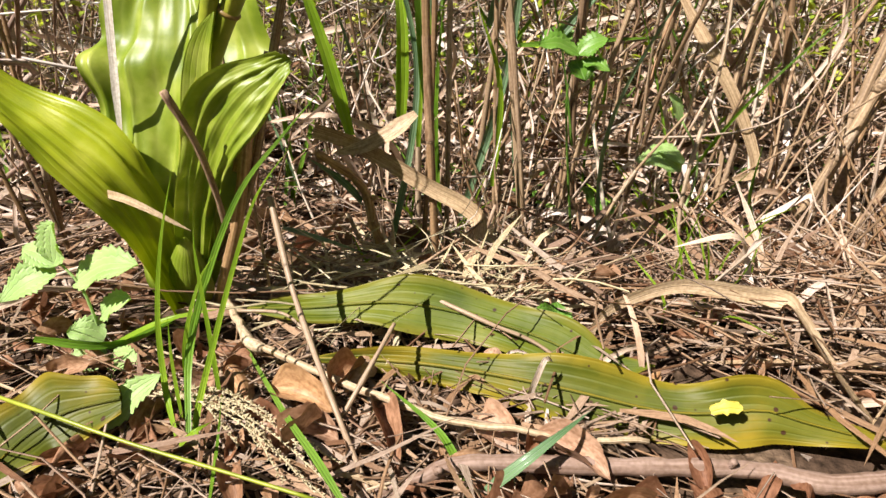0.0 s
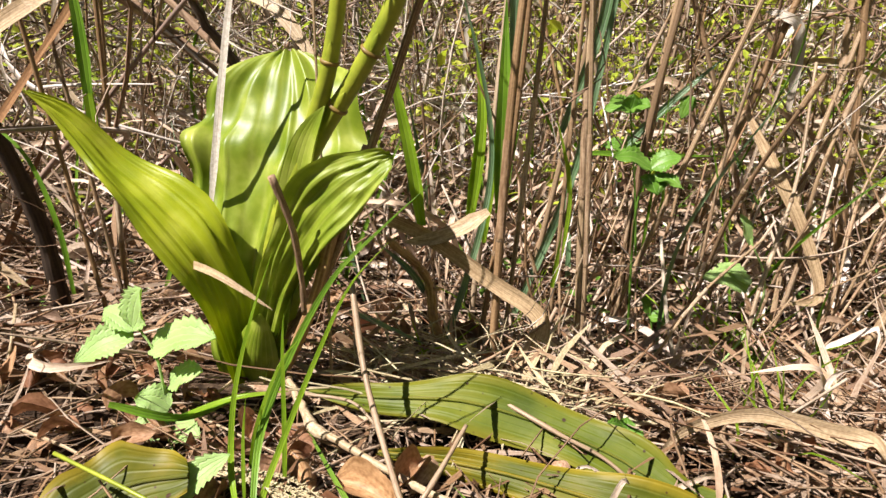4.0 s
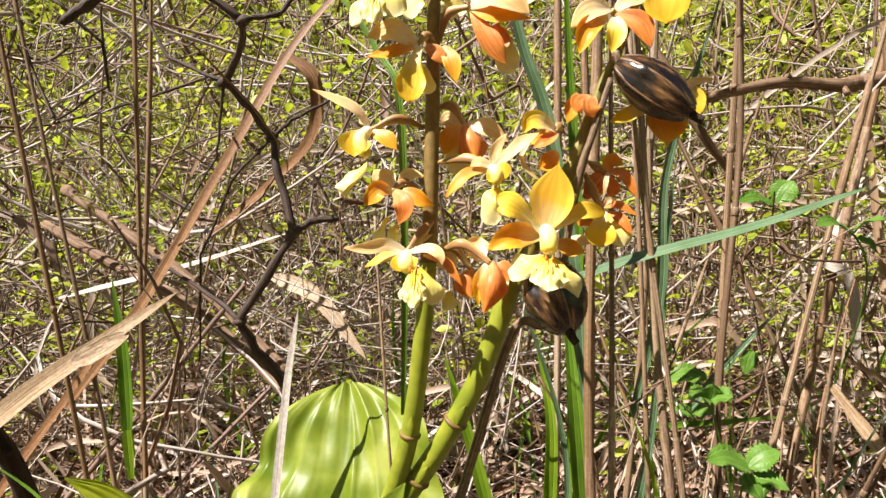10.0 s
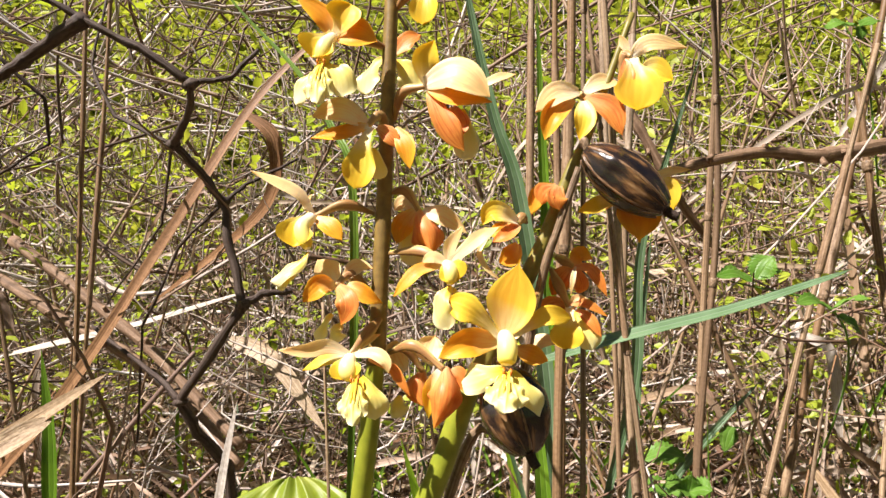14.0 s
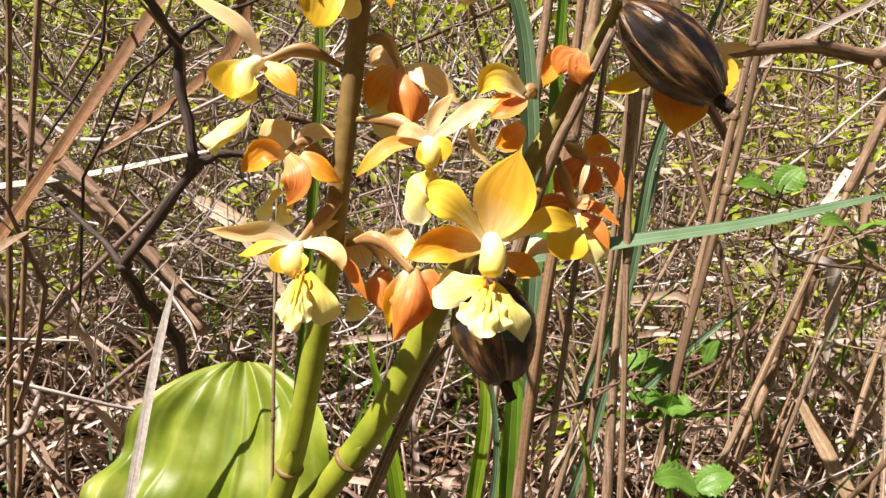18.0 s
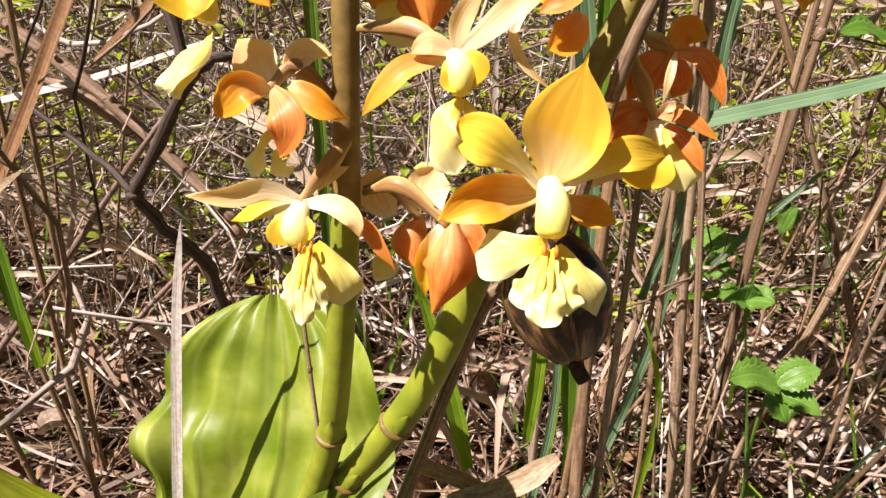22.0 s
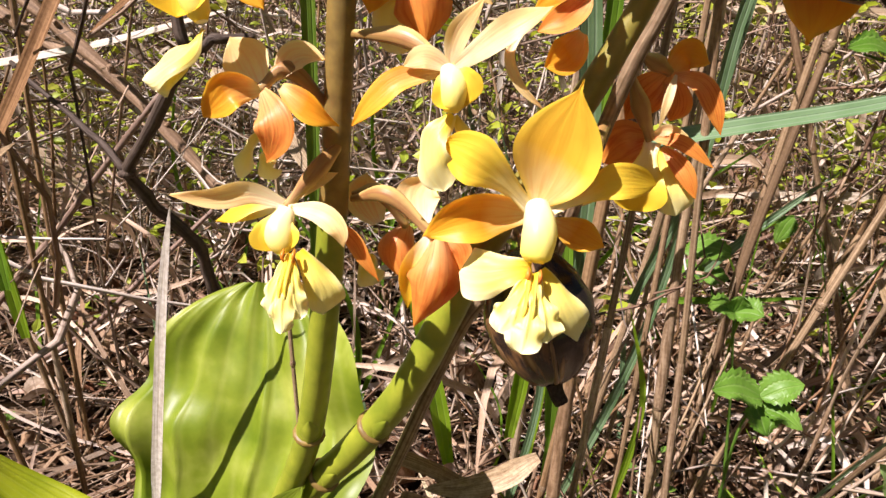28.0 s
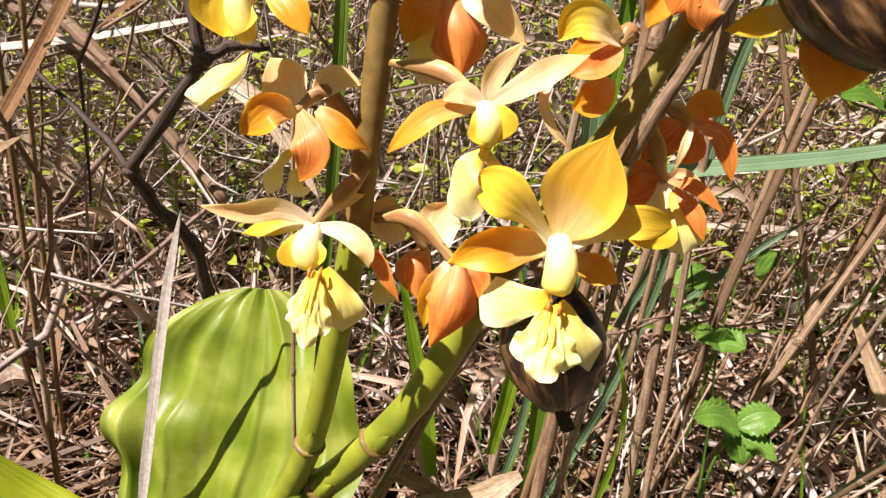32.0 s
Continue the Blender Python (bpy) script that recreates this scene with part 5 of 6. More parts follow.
herb("bramble_shoot", (0.2493, 0.6, 0.1703), [(0.2493, 0.6, 0.1703), (0.2595, 0.55, 0.27), (0.2259, 0.5, 0.3238), (0.158, 0.49, 0.3425)], [((0.1721, 0.49, 0.3423), (0.1454, 0.48, 0.3451), 0.016), ((0.1739, 0.49, 0.3441), (0.185, 0.49, 0.3584), 0.018), ((0.1758, 0.49, 0.3459), (0.19, 0.49, 0.3493), 0.012), ((0.2259, 0.5, 0.3238), (0.1928, 0.48, 0.3285), 0.014), ((0.226, 0.5, 0.3256), (0.2386, 0.48, 0.3309), 0.012), ((0.2293, 0.5, 0.3201), (0.243, 0.5, 0.3091), 0.012)], "light green bramble sprig reaching over dry stems")
herb("bramble_shoot", (0.1611, 0.6, 0.1608), [(0.1611, 0.6, 0.1608), (0.1571, 0.6, 0.1741), (0.1506, 0.6, 0.1785)], [((0.1506, 0.6, 0.1785), (0.1284, 0.6, 0.1828), 0.018), ((0.1506, 0.6, 0.1785), (0.1684, 0.6, 0.1808), 0.016), ((0.1506, 0.6, 0.1785), (0.1489, 0.6, 0.1962), 0.012)], "small bramble leaves low behind the orchid")
herb("bramble_shoot", (0.3106, 0.62, 0.5129), [(0.3344, 0.62, 0.4253), (0.3296, 0.62, 0.5222), (0.313, 0.62, 0.5669)], [((0.31, 0.6, 0.5555), (0.2851, 0.6, 0.5539), 0.02), ((0.3144, 0.6, 0.5554), (0.3317, 0.6, 0.5596), 0.016), ((0.3122, 0.6, 0.5555), (0.3139, 0.6, 0.5435), 0.014)], "green bramble leaves on an arching cane")
herb("small_weed", (0.1027, 0.3131, 0.055), [(0.1027, 0.3131, 0.055), (0.1006, 0.2971, 0.075), (0.1017, 0.2968, 0.08)], [((0.1012, 0.2941, 0.08), (0.0889, 0.2857, 0.085), 0.010), ((0.1012, 0.2941, 0.08), (0.1067, 0.2859, 0.08), 0.010), ((0.1012, 0.2941, 0.08), (0.1018, 0.2994, 0.085), 0.008)], "tiny light green weed behind the yellowing leaf")

# tan dead leaves caught on a twig
tl = thing("dry_leaf_sprig", (-0.4626, 0.55, 0.0932), "sprig of tan dry round leaves caught among stems", "dead leaves")
part("twig", tube(B(), [(-0.4626, 0.55, 0.0932), (-0.4649, 0.55, 0.1628), (-0.4839, 0.55, 0.2376)], 0.001, 0.0006, 5, 10), M_twig, tl)
for a, b, w in (((-0.4672, 0.55, 0.12), (-0.48, 0.54, 0.1011), 0.02), ((-0.4675, 0.55, 0.1145), (-0.4415, 0.54, 0.1059), 0.02), ((-0.4679, 0.55, 0.1625), (-0.4801, 0.54, 0.149), 0.022), ((-0.4652, 0.55, 0.1575), (-0.4515, 0.54, 0.1391), 0.02), ((-0.4649, 0.55, 0.1628), (-0.424, 0.54, 0.1781), 0.02), ((-0.4697, 0.55, 0.1831), (-0.4786, 0.54, 0.1724), 0.02), ((-0.4796, 0.55, 0.2129), (-0.4418, 0.54, 0.2212), 0.024), ((-0.4848, 0.55, 0.2225), (-0.4937, 0.54, 0.2064), 0.024), ((-0.4813, 0.55, 0.2328), (-0.4461, 0.54, 0.2451), 0.02), ((-0.4868, 0.55, 0.2373), (-0.4821, 0.54, 0.2517), 0.02), ((-0.4649, 0.55, 0.1628), (-0.4159, 0.54, 0.1688), 0.02)):
    a, b = Vector(a), Vector(b)
    part("leaf", blade(B(), [a, a.lerp(b, 0.5) + Vector((0, -0.003, 0.002)), b], w, (0.1, -0.9, 0.4), LEAF, 0.3, 0.0004, 10, 6), M_leaf_tan, tl)

# pale seed head on the ground
sh = thing("grass_seed_head", (-0.0747, 0.2507, 0.07), "cream dry grass seed head lying on the litter", "seed head")
a = Vector((-0.0738, 0.2426, 0.076))
for e in ((0.014, 0.1809, 0.077), (0.0092, 0.1795, 0.077), (0.002, 0.1849, 0.077), (0.0086, 0.1981, 0.077), (-0.0032, 0.2034, 0.077), (-0.0108, 0.2142, 0.077), (-0.0227, 0.2065, 0.077), (-0.0091, 0.1896, 0.077), (-0.0305, 0.2081, 0.077)):
    e = Vector(e)
    st = [a + Vector((rng.gauss(0, 0.003), rng.gauss(0, 0.002), 0)), a.lerp(e, 0.45) + Vector((rng.gauss(0.004, 0.002), rng.gauss(0.004, 0.002), 0.004)), e]
    bm = tube(B(), st, 0.00045, 0.00025, 4, 12)
    run = (e - a).normalized()
    for q in spline(st, 46)[6:]:
        for _ in range(2):
            d = (run * rng.uniform(0.3, 1.0) + Vector((rng.gauss(0, 0.4), rng.gauss(0, 0.4), rng.gauss(0.2, 0.4)))).normalized()
            tube(bm, [q, q + d * 0.001, q + d * rng.uniform(0.0014, 0.0024)], 0, 0, 4, 4, profile=lambda u: 0.0001 + 0.00032 * math.sin(math.pi * u))
    part("panicle_branch", bm, M_seedhead, sh)


def curled(a, b, w, cup, label="curled brown dead leaf lying on the litter"):
    a, b = Vector(a), Vector(b)
    single("dead_leaf", blade(B(), [a, a.lerp(b, 0.35) + Vector((0, 0, 0.003)), a.lerp(b, 0.7) + Vector((0, 0, 0.003)), b], w * 0.9, (rng.gauss(0, 0.25), -0.35, 0.9), LEAF, cup * 1.5, 0.0005, 22, 14, w * 0.09, 2.2, seed=rng.random() * 6), M_leaf_curl, label, "dead leaf", "curled dead leaves")


curled((0.0174, 0.2391, 0.072), (0.0296, 0.202, 0.07), 0.011, 1.2)
curled((0.0597, 0.2302, 0.07), (0.0732, 0.2149, 0.066), 0.017, 0.5)
curled((-0.0273, 0.2434, 0.075), (0.0008, 0.2319, 0.072), 0.016, 0.9)
curled((-0.0536, 0.2648, 0.075), (-0.0352, 0.236, 0.072), 0.013, -0.8)
curled((-0.0008, 0.243, 0.075), (0.0084, 0.2638, 0.072), 0.012, 1.1)
curled((0.1315, 0.2617, 0.066), (0.1343, 0.2454, 0.066), 0.016, 0.6)
curled((0.1321, 0.3791, 0.055), (0.1325, 0.3452, 0.05), 0.014, 1.0)
curled((-0.0557, 0.256, 0.075), (-0.0528, 0.2315, 0.07), 0.014, 0.7)
curled((-0.0587, 0.2117, 0.07), (-0.0651, 0.1972, 0.07), 0.013, -0.9)
curled((-0.0138, 0.2241, 0.07), (0.0053, 0.2173, 0.07), 0.013, 0.8)
for _ in range(8):
    a = Vector((rng.uniform(-0.2, 0.3), rng.uniform(0.16, 0.36), 0))
    a.z = ground_z(a.x, a.y) + 0.004
    b = a + Vector((rng.gauss(0, 0.02), rng.gauss(0, 0.02), 0.004))
    curled(a, b, rng.uniform(0.008, 0.015), rng.choice((1, -1)) * rng.uniform(0.3, 1.3))


# ---- fallen yellowing orchid leaves ----
def fallen(pts, w, label, wave=0.002, mat=M_orchid_old_shaded, foot=0.1):
    bm = blade(B(), pts, w, (0, -0.75, 0.7), lambda u: max(0.03, (foot + (1 - foot) * min(1, u / 0.35) ** 0.9) * (1 - max(0, (u - 0.6) / 0.4) ** 2.2) * (1 + 0.08 * math.sin(u * 19))), 0.12, 0.0009, 70, 28, wave, 3.1, 0.00022, 5)
    th = thing("yellowing_leaf", min((v.co for v in bm.verts), key=lambda c: c.z).copy(), label, "leaf", "yellowing leaves on the litter")
    part("leaf_blade", bm, mat, th)
    part("midrib", tube(B(), [q + Vector((0, -0.0004, 0.0006)) for q in spline(pts, 12)[:-1]], 0.0010, 0.0005, 6, 24, 0, False), mat, th, "pale raised midrib")
    return th


fallen([(-0.0581, 0.315, 0.0738), (-0.0183, 0.3, 0.0828), (0.0194, 0.295, 0.088), (0.0552, 0.288, 0.0850), (0.0916, 0.275, 0.0790), (0.1154, 0.262, 0.0735), (0.1388, 0.257, 0.0757)], 0.027, "drooping olive-green orchid leaf with brown spots lying low", 0.0028, M_orchid_green_shaded)
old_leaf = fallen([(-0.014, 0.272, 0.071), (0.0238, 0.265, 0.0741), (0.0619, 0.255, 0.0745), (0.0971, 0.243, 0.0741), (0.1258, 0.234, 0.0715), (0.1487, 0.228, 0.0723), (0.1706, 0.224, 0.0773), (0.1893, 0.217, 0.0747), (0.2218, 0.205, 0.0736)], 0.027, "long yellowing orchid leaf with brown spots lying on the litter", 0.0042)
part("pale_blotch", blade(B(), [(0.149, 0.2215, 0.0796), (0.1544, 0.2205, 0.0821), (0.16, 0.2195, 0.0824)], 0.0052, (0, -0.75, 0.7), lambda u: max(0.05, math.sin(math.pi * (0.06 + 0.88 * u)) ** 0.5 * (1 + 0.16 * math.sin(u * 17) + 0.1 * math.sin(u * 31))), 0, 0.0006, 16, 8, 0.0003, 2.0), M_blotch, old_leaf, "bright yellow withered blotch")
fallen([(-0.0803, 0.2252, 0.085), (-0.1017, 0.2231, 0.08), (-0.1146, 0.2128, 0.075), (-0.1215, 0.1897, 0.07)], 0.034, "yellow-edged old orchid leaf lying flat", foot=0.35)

# ---- the orchid ----
orchid = thing("orchid", (-0.097, 0.334, 0.066), "yellow and orange ground orchid in bloom with broad pleated green leaves", "orchid")
OL = "broad pleated light green leaf"
part("leaf", blade(B(), [(-0.1, 0.338, 0.066), (-0.098, 0.337, 0.115), (-0.0915, 0.350, 0.172), (-0.089, 0.366, 0.208), (-0.092, 0.389, 0.2455)], 0.098, (-0.1, -1, 0.45), lambda u: (0.30 + 0.70 * min(1, max(0, (u - 0.05) / 0.52)) ** 0.9) * max(0.0, 1 - max(0, (u - 0.60) / 0.41) ** 2.6) ** 0.6 * (1 + 0.03 * math.sin(u * 31)) + 0.02, 0.12, 0.0009, 64, 80, 0.0058, 3.6, 0.0027, 5), M_orchid_pale, orchid, OL + ", upright and cupped")
part("leaf", blade(B(), [(-0.100, 0.332, 0.066), (-0.1065, 0.322, 0.118), (-0.118, 0.316, 0.147), (-0.139, 0.320, 0.167), (-0.161, 0.324, 0.184), (-0.181, 0.322, 0.206), (-0.199, 0.318, 0.2185)], 0.039, (0.62, -0.55, 0.55), lambda u: (0.42 + 0.58 * math.sin(1.57 * min(1, u / 0.40))) * max(0.0, 1 - max(0, (u - 0.42) / 0.58)) ** 0.95 * (1 + 0.05 * math.sin(u * 14)) + 0.012, 0.45, 0.0009, 48, 26, 0.0030, 2.2, 0.0014, 5), M_orchid, orchid, OL + " arching aside")
part("leaf", blade(B(), [(-0.092, 0.33, 0.066), (-0.0768, 0.316, 0.126), (-0.0632, 0.301, 0.1555), (-0.0503, 0.293, 0.1761), (-0.0378, 0.291, 0.1897), (-0.0266, 0.294, 0.1972), (-0.0167, 0.296, 0.2036)], 0.031, (-0.2, -1, 0.15), lambda u: (0.38 + 0.62 * math.sin(1.571 * min(1, u / 0.58)) ** 1.4) * (1 - 0.78 * max(0, (u - 0.58) / 0.42) ** 1.3) * (1 if u < 0.97 else 0.5) + 0.02, 0.22, 0.0009, 56, 32, 0.0036, 2.2, 0.0012, 4), M_orchid_pale, orchid, OL + " curling over at its tip")
part("leaf_sheath", blade(B(), [(-0.092, 0.328, 0.066), (-0.089, 0.316, 0.09), (-0.082, 0.31, 0.118)], 0.024, (0, -1, 0.2), LEAF, -0.5, 0.0009, 14, 8), M_orchid_pale, orchid, "short pale sheath at the foot")
part("leaf", blade(B(), [(-0.075, 0.325, 0.10), (-0.066, 0.318, 0.16), (-0.058, 0.312, 0.20), (-0.05, 0.309, 0.222)], 0.022, (-0.5, -0.8, 0.3), LEAF, 0.6, 0.0009, 20, 8), M_orchid_pale, orchid, "small green leaf clasping the flower stalks")

LS = [(-0.096, 0.336, 0.066), (-0.078, 0.323, 0.15), (-0.06, 0.317, 0.205), (-0.048, 0.309, 0.241), (-0.041, 0.302, 0.285), (-0.0385, 0.30, 0.31)]
RS = [(-0.094, 0.335, 0.066), (-0.077, 0.322, 0.16), (-0.056, 0.319, 0.205), (-0.036, 0.311, 0.236), (-0.02, 0.304, 0.265), (-0.006, 0.301, 0.303)]
part("flower_stalk", tube(B(), LS, 0.0046, 0.0032, 12, 40, 0.03), M_scape, orchid, "smooth green flower stalk")
part("flower_stalk", tube(B(), RS, 0.0048, 0.0040, 12, 40, 0.03), M_scape, orchid, "smooth green flower stalk")
LT = [(-0.0385, 0.30, 0.309), (-0.0377, 0.3, 0.325), (-0.0359, 0.3, 0.3728), (-0.0342, 0.3, 0.4342), (-0.0331, 0.3, 0.4593)]
RT = [(-0.006, 0.301, 0.302), (0.0115, 0.303, 0.3348), (0.0203, 0.304, 0.3536), (0.0288, 0.303, 0.3755), (0.0367, 0.303, 0.3926), (0.0516, 0.303, 0.4329)]
part("flower_axis", tube(B(), LT, 0.0033, 0.0022, 12, 40, 0.05), M_scape_top, orchid, "olive-brown downy flowering axis")
part("flower_axis", tube(B(), RT, 0.0036, 0.0011, 12, 40, 0.05), M_axis_olive, orchid, "olive-brown downy flowering axis")
for c, k, r in ((spline(LS, 40), 24, 0.0041), (spline(RS, 40), 27, 0.0046), (spline(RS, 40), 20, 0.0048)):
    t = (c[k + 1] - c[k]).normalized()
    part("stalk_joint", tube(B(), [c[k] - t * 0.0009, c[k], c[k] + t * 0.0009], 0, 0, 14, 6, 0.15, profile=lambda u: r * (1.0 + 0.09 * math.sin(math.pi * u))), M_scape_top, orchid, "thin brown joint ring")
    part("stalk_scale", blade(B(), [c[k] + Vector((0.001, -r * 0.98, 0)), c[k] + t * 0.004 + Vector((0.001, -r * 1.06, 0)), c[k] + t * 0.009 + Vector((0, -r * 1.02, 0))], 0.005, (0.2, -1, 0), LEAF, -0.5, 0.0003, 8, 6), M_scape, orchid, "small dry-edged stalk scale")
KIND = {"d": ("sepal", M_sepal_gold, DORSAL), "o": ("sepal", M_sepal, DORSAL), "b": ("sepal", M_sepal_red, LANCE), "s": ("sepal", M_sepal, LANCE), "r": ("sepal", M_sepal_red, LANCE), "p": ("petal", M_petal, CLAW), "y": ("petal", M_petal, LANCE), "k": ("petal", M_pale, LANCE), "c": ("petal", M_pale, LANCE), "w": ("lip_lobe", M_lip, WING), "l": ("lip_lobe", M_lip, FAN)}
TO_EYE = Vector((0, -1, 0.15)).normalized()


def bloom(origin, bend, centre, organs, column=None, frill=None, name="flower"):
    """One flower on its arched ovary; organs: kind, width in millimetres and the points of its middle line from base to tip."""
    o, c = Vector(origin), Vector(centre)
    f = part(name, tube(B(), [o, Vector(bend), c], 0, 0, 10, 20, 0.08, profile=lambda u: 0.0008 + 0.0010 * math.sin(math.pi * min(1, u * 1.1)) ** 2 + 0.0003 * u, ridge=(3, 0.10)), M_ovary, orchid)
    for kind, w, *pts in organs:
        nm, m, shp = KIND[kind]
        w *= 0.001 if kind in "dowlb" else 0.00116
        cup = {"b": -1.0, "d": 0.22, "o": 0.3, "w": rng.uniform(-0.35, 0.1), "l": 0.1}.get(kind, rng.uniform(0.1, 0.55))
        fine = w > 0.006
        lean = Vector((-0.45, 0, 0.2)) if pts[-1][0] < pts[0][0] else Vector((0.2, 0, 0.1))
        bm = blade(B(), pts, w, TO_EYE + (lean if kind == "w" else Vector((0, 0, 0.1))) + Vector((rng.gauss(0, 0.12), 0, rng.gauss(0, 0.12))), shp, cup, 0.0004, 28 if fine else 20, 16 if fine else 10, w * (0.10 if kind in "wl" else 0.035 if kind in "dob" else 0.06), rng.uniform(0.8, 1.7) if kind not in "wl" else 1.6, w * (0.006 if kind in "dob" else 0.010), 5, rng.gauss(0, 0.35) if w < 0.0075 and kind not in "wldo" else 0.0, rng.random() * 6)
        part(nm, bm, m, f)
    if column:
        p, q, e, (r0, r1, r2) = column
        prof = lambda u: 0.001 * (r0 + (r1 - r0) * math.sin(1.571 * min(1, u / 0.55)) if u < 0.55 else r1 + (r2 - r1) * ((u - 0.55) / 0.45) ** 2) * (1 if u < 0.9 else 1 - 3.5 * (u - 0.9))
        part("column", tube(B(), [p, q, e], 0, 0, 14, 20, 0.03, profile=prof), M_column, f, "cream column with a blunt cap")
    if frill:
        q, e, w = Vector(frill[0]), Vector(frill[1]), frill[2] * 0.001
        across = (e - q).cross(Vector((0, 1, 0))).normalized()
        for k in (-1, 0, 1):
            s = across * k * w * 0.34
            end = e + s + Vector((0, -0.0012 + 0.0012 * abs(k), 0)) + (q - e) * 0.16 * abs(k)
            part("lip_midlobe", blade(B(), [q, q.lerp(end, 0.5) + Vector((0, -0.0026, 0)) + s * 0.1, end], w * 0.60, TO_EYE + Vector((k * 0.25, 0, 0.3)), FAN, -0.25, 0.0004, 36, 32, w * 0.11, 2.6, w * 0.018, 3, seed=k * 2.1 + w * 900), M_lip, f, "frilled pale yellow lip lobe")
        for k in (-0.8, 0.6):
            s = across * k * w * 0.07
            part("lip_ridge", tube(B(), [q + s + Vector((0, -0.0006, 0)), q.lerp(e, 0.3) + s * 1.1 + Vector((0, -0.0034, 0)), q.lerp(e, 0.45) + s * 1.3 + Vector((0, -0.0032, 0)), q.lerp(e, 0.58) + s * 1.5 + Vector((0, -0.0016, 0))], 0.00045, 0.0003, 7, 16, 0.35), M_crest, f, "bright yellow ridge on the lip")
        for k in (-1, 1):
            s = across * k * 0.0011
            part("callus", tube(B(), [q + s + Vector((0, -0.001, 0.0015)), q + s + Vector((0, -0.0022, 0.0005)), q + s + Vector((0, -0.0016, -0.001))], 0, 0, 6, 6, 0.4, profile=lambda u: 0.00015 + 0.00028 * math.sin(math.pi * u)), M_red, f, "orange-red spot at the throat")
    return f


# front flower
bloom((0.0182, 0.3, 0.3358), (0.012, 0.29, 0.3264), (0.0049, 0.286, 0.3196), [("d", 15.5, (0.0049, 0.286, 0.3196), (0.0065, 0.283, 0.3278), (0.0081, 0.281, 0.3357), (0.0095, 0.279, 0.344)),
       ("p", 5.7, (0.0076, 0.285, 0.3193), (0.0129, 0.283, 0.3235), (0.0184, 0.283, 0.3264), (0.026, 0.287, 0.3253)),
       ("p", 8.0, (0.0035, 0.285, 0.3194), (-0.0022, 0.282, 0.3251), (-0.0074, 0.28, 0.3289), (-0.0131, 0.282, 0.3309)),
       ("s", 7.9, (0.0032, 0.286, 0.3179), (-0.0036, 0.283, 0.3182), (-0.0095, 0.281, 0.317), (-0.016, 0.281, 0.3131)),
       ("s", 5.6, (0.0084, 0.289, 0.3158), (0.0139, 0.289, 0.3136), (0.0188, 0.288, 0.3118)),
       ("w", 11.4, (0.0048, 0.28, 0.3093), (-0.0003, 0.278, 0.3089), (-0.0047, 0.279, 0.3074), (-0.0086, 0.283, 0.3057)),
       ("w", 9.1, (0.0064, 0.279, 0.3094), (0.0101, 0.276, 0.3057), (0.0129, 0.276, 0.3013), (0.015, 0.278, 0.2956))], column=((0.0047, 0.284, 0.3203), (0.0054, 0.279, 0.3168), (0.0049, 0.277, 0.3117), (2.1, 3.2, 2.6)), frill=((0.0051, 0.277, 0.3094), (0.0038, 0.267, 0.2992), 12.5))
# lowest flower of the straight stalk
bloom((-0.0359, 0.299, 0.3259), (-0.0405, 0.294, 0.3201), (-0.0457, 0.291, 0.313), [("k", 4.5, (-0.0457, 0.291, 0.3134), (-0.0524, 0.289, 0.316), (-0.0592, 0.287, 0.3149), (-0.0681, 0.286, 0.3149)),
       ("y", 3.9, (-0.0476, 0.292, 0.3126), (-0.0538, 0.291, 0.3114), (-0.0617, 0.292, 0.3078)),
       ("k", 3.9, (-0.0449, 0.29, 0.313), (-0.0376, 0.286, 0.3141), (-0.0331, 0.284, 0.3119), (-0.0319, 0.284, 0.308)),
       ("r", 3.1, (-0.0393, 0.29, 0.3118), (-0.0315, 0.287, 0.3096), (-0.028, 0.286, 0.3054), (-0.0251, 0.286, 0.3005)),
       ("c", 2.8, (-0.0453, 0.294, 0.3136), (-0.0414, 0.295, 0.3173), (-0.0363, 0.296, 0.3197)),
       ("p", 8.6, (-0.0457, 0.29, 0.3131), (-0.0457, 0.285, 0.3103), (-0.0448, 0.284, 0.3059)),
       ("w", 10.0, (-0.0407, 0.283, 0.3066), (-0.0368, 0.281, 0.3025), (-0.0351, 0.281, 0.2982), (-0.0354, 0.282, 0.2941)),
       ("w", 3.9, (-0.043, 0.283, 0.3057), (-0.0449, 0.281, 0.3007), (-0.0468, 0.281, 0.2964))], column=((-0.045, 0.289, 0.3129), (-0.0452, 0.285, 0.3093), (-0.0431, 0.284, 0.3059), (1.55, 3.09, 1.77)), frill=((-0.0419, 0.282, 0.3063), (-0.041, 0.274, 0.2938), 8.7))
# its neighbours, half closed
bloom((-0.0342, 0.3, 0.313), (-0.0249, 0.296, 0.3157), (-0.0147, 0.293, 0.3083), [("b", 11.9, (-0.014, 0.293, 0.3093), (-0.0136, 0.287, 0.3041), (-0.0145, 0.285, 0.2982), (-0.0176, 0.287, 0.2904)),
       ("y", 4.4, (-0.0165, 0.293, 0.3083), (-0.0195, 0.291, 0.3012), (-0.0195, 0.29, 0.293)),
       ("r", 4.8, (-0.0125, 0.294, 0.3082), (-0.0094, 0.293, 0.3063), (-0.0081, 0.292, 0.3014)),
       ("k", 8.9, (-0.0177, 0.298, 0.3093), (-0.0195, 0.301, 0.3141), (-0.0182, 0.303, 0.3187))], name="drooping_flower")
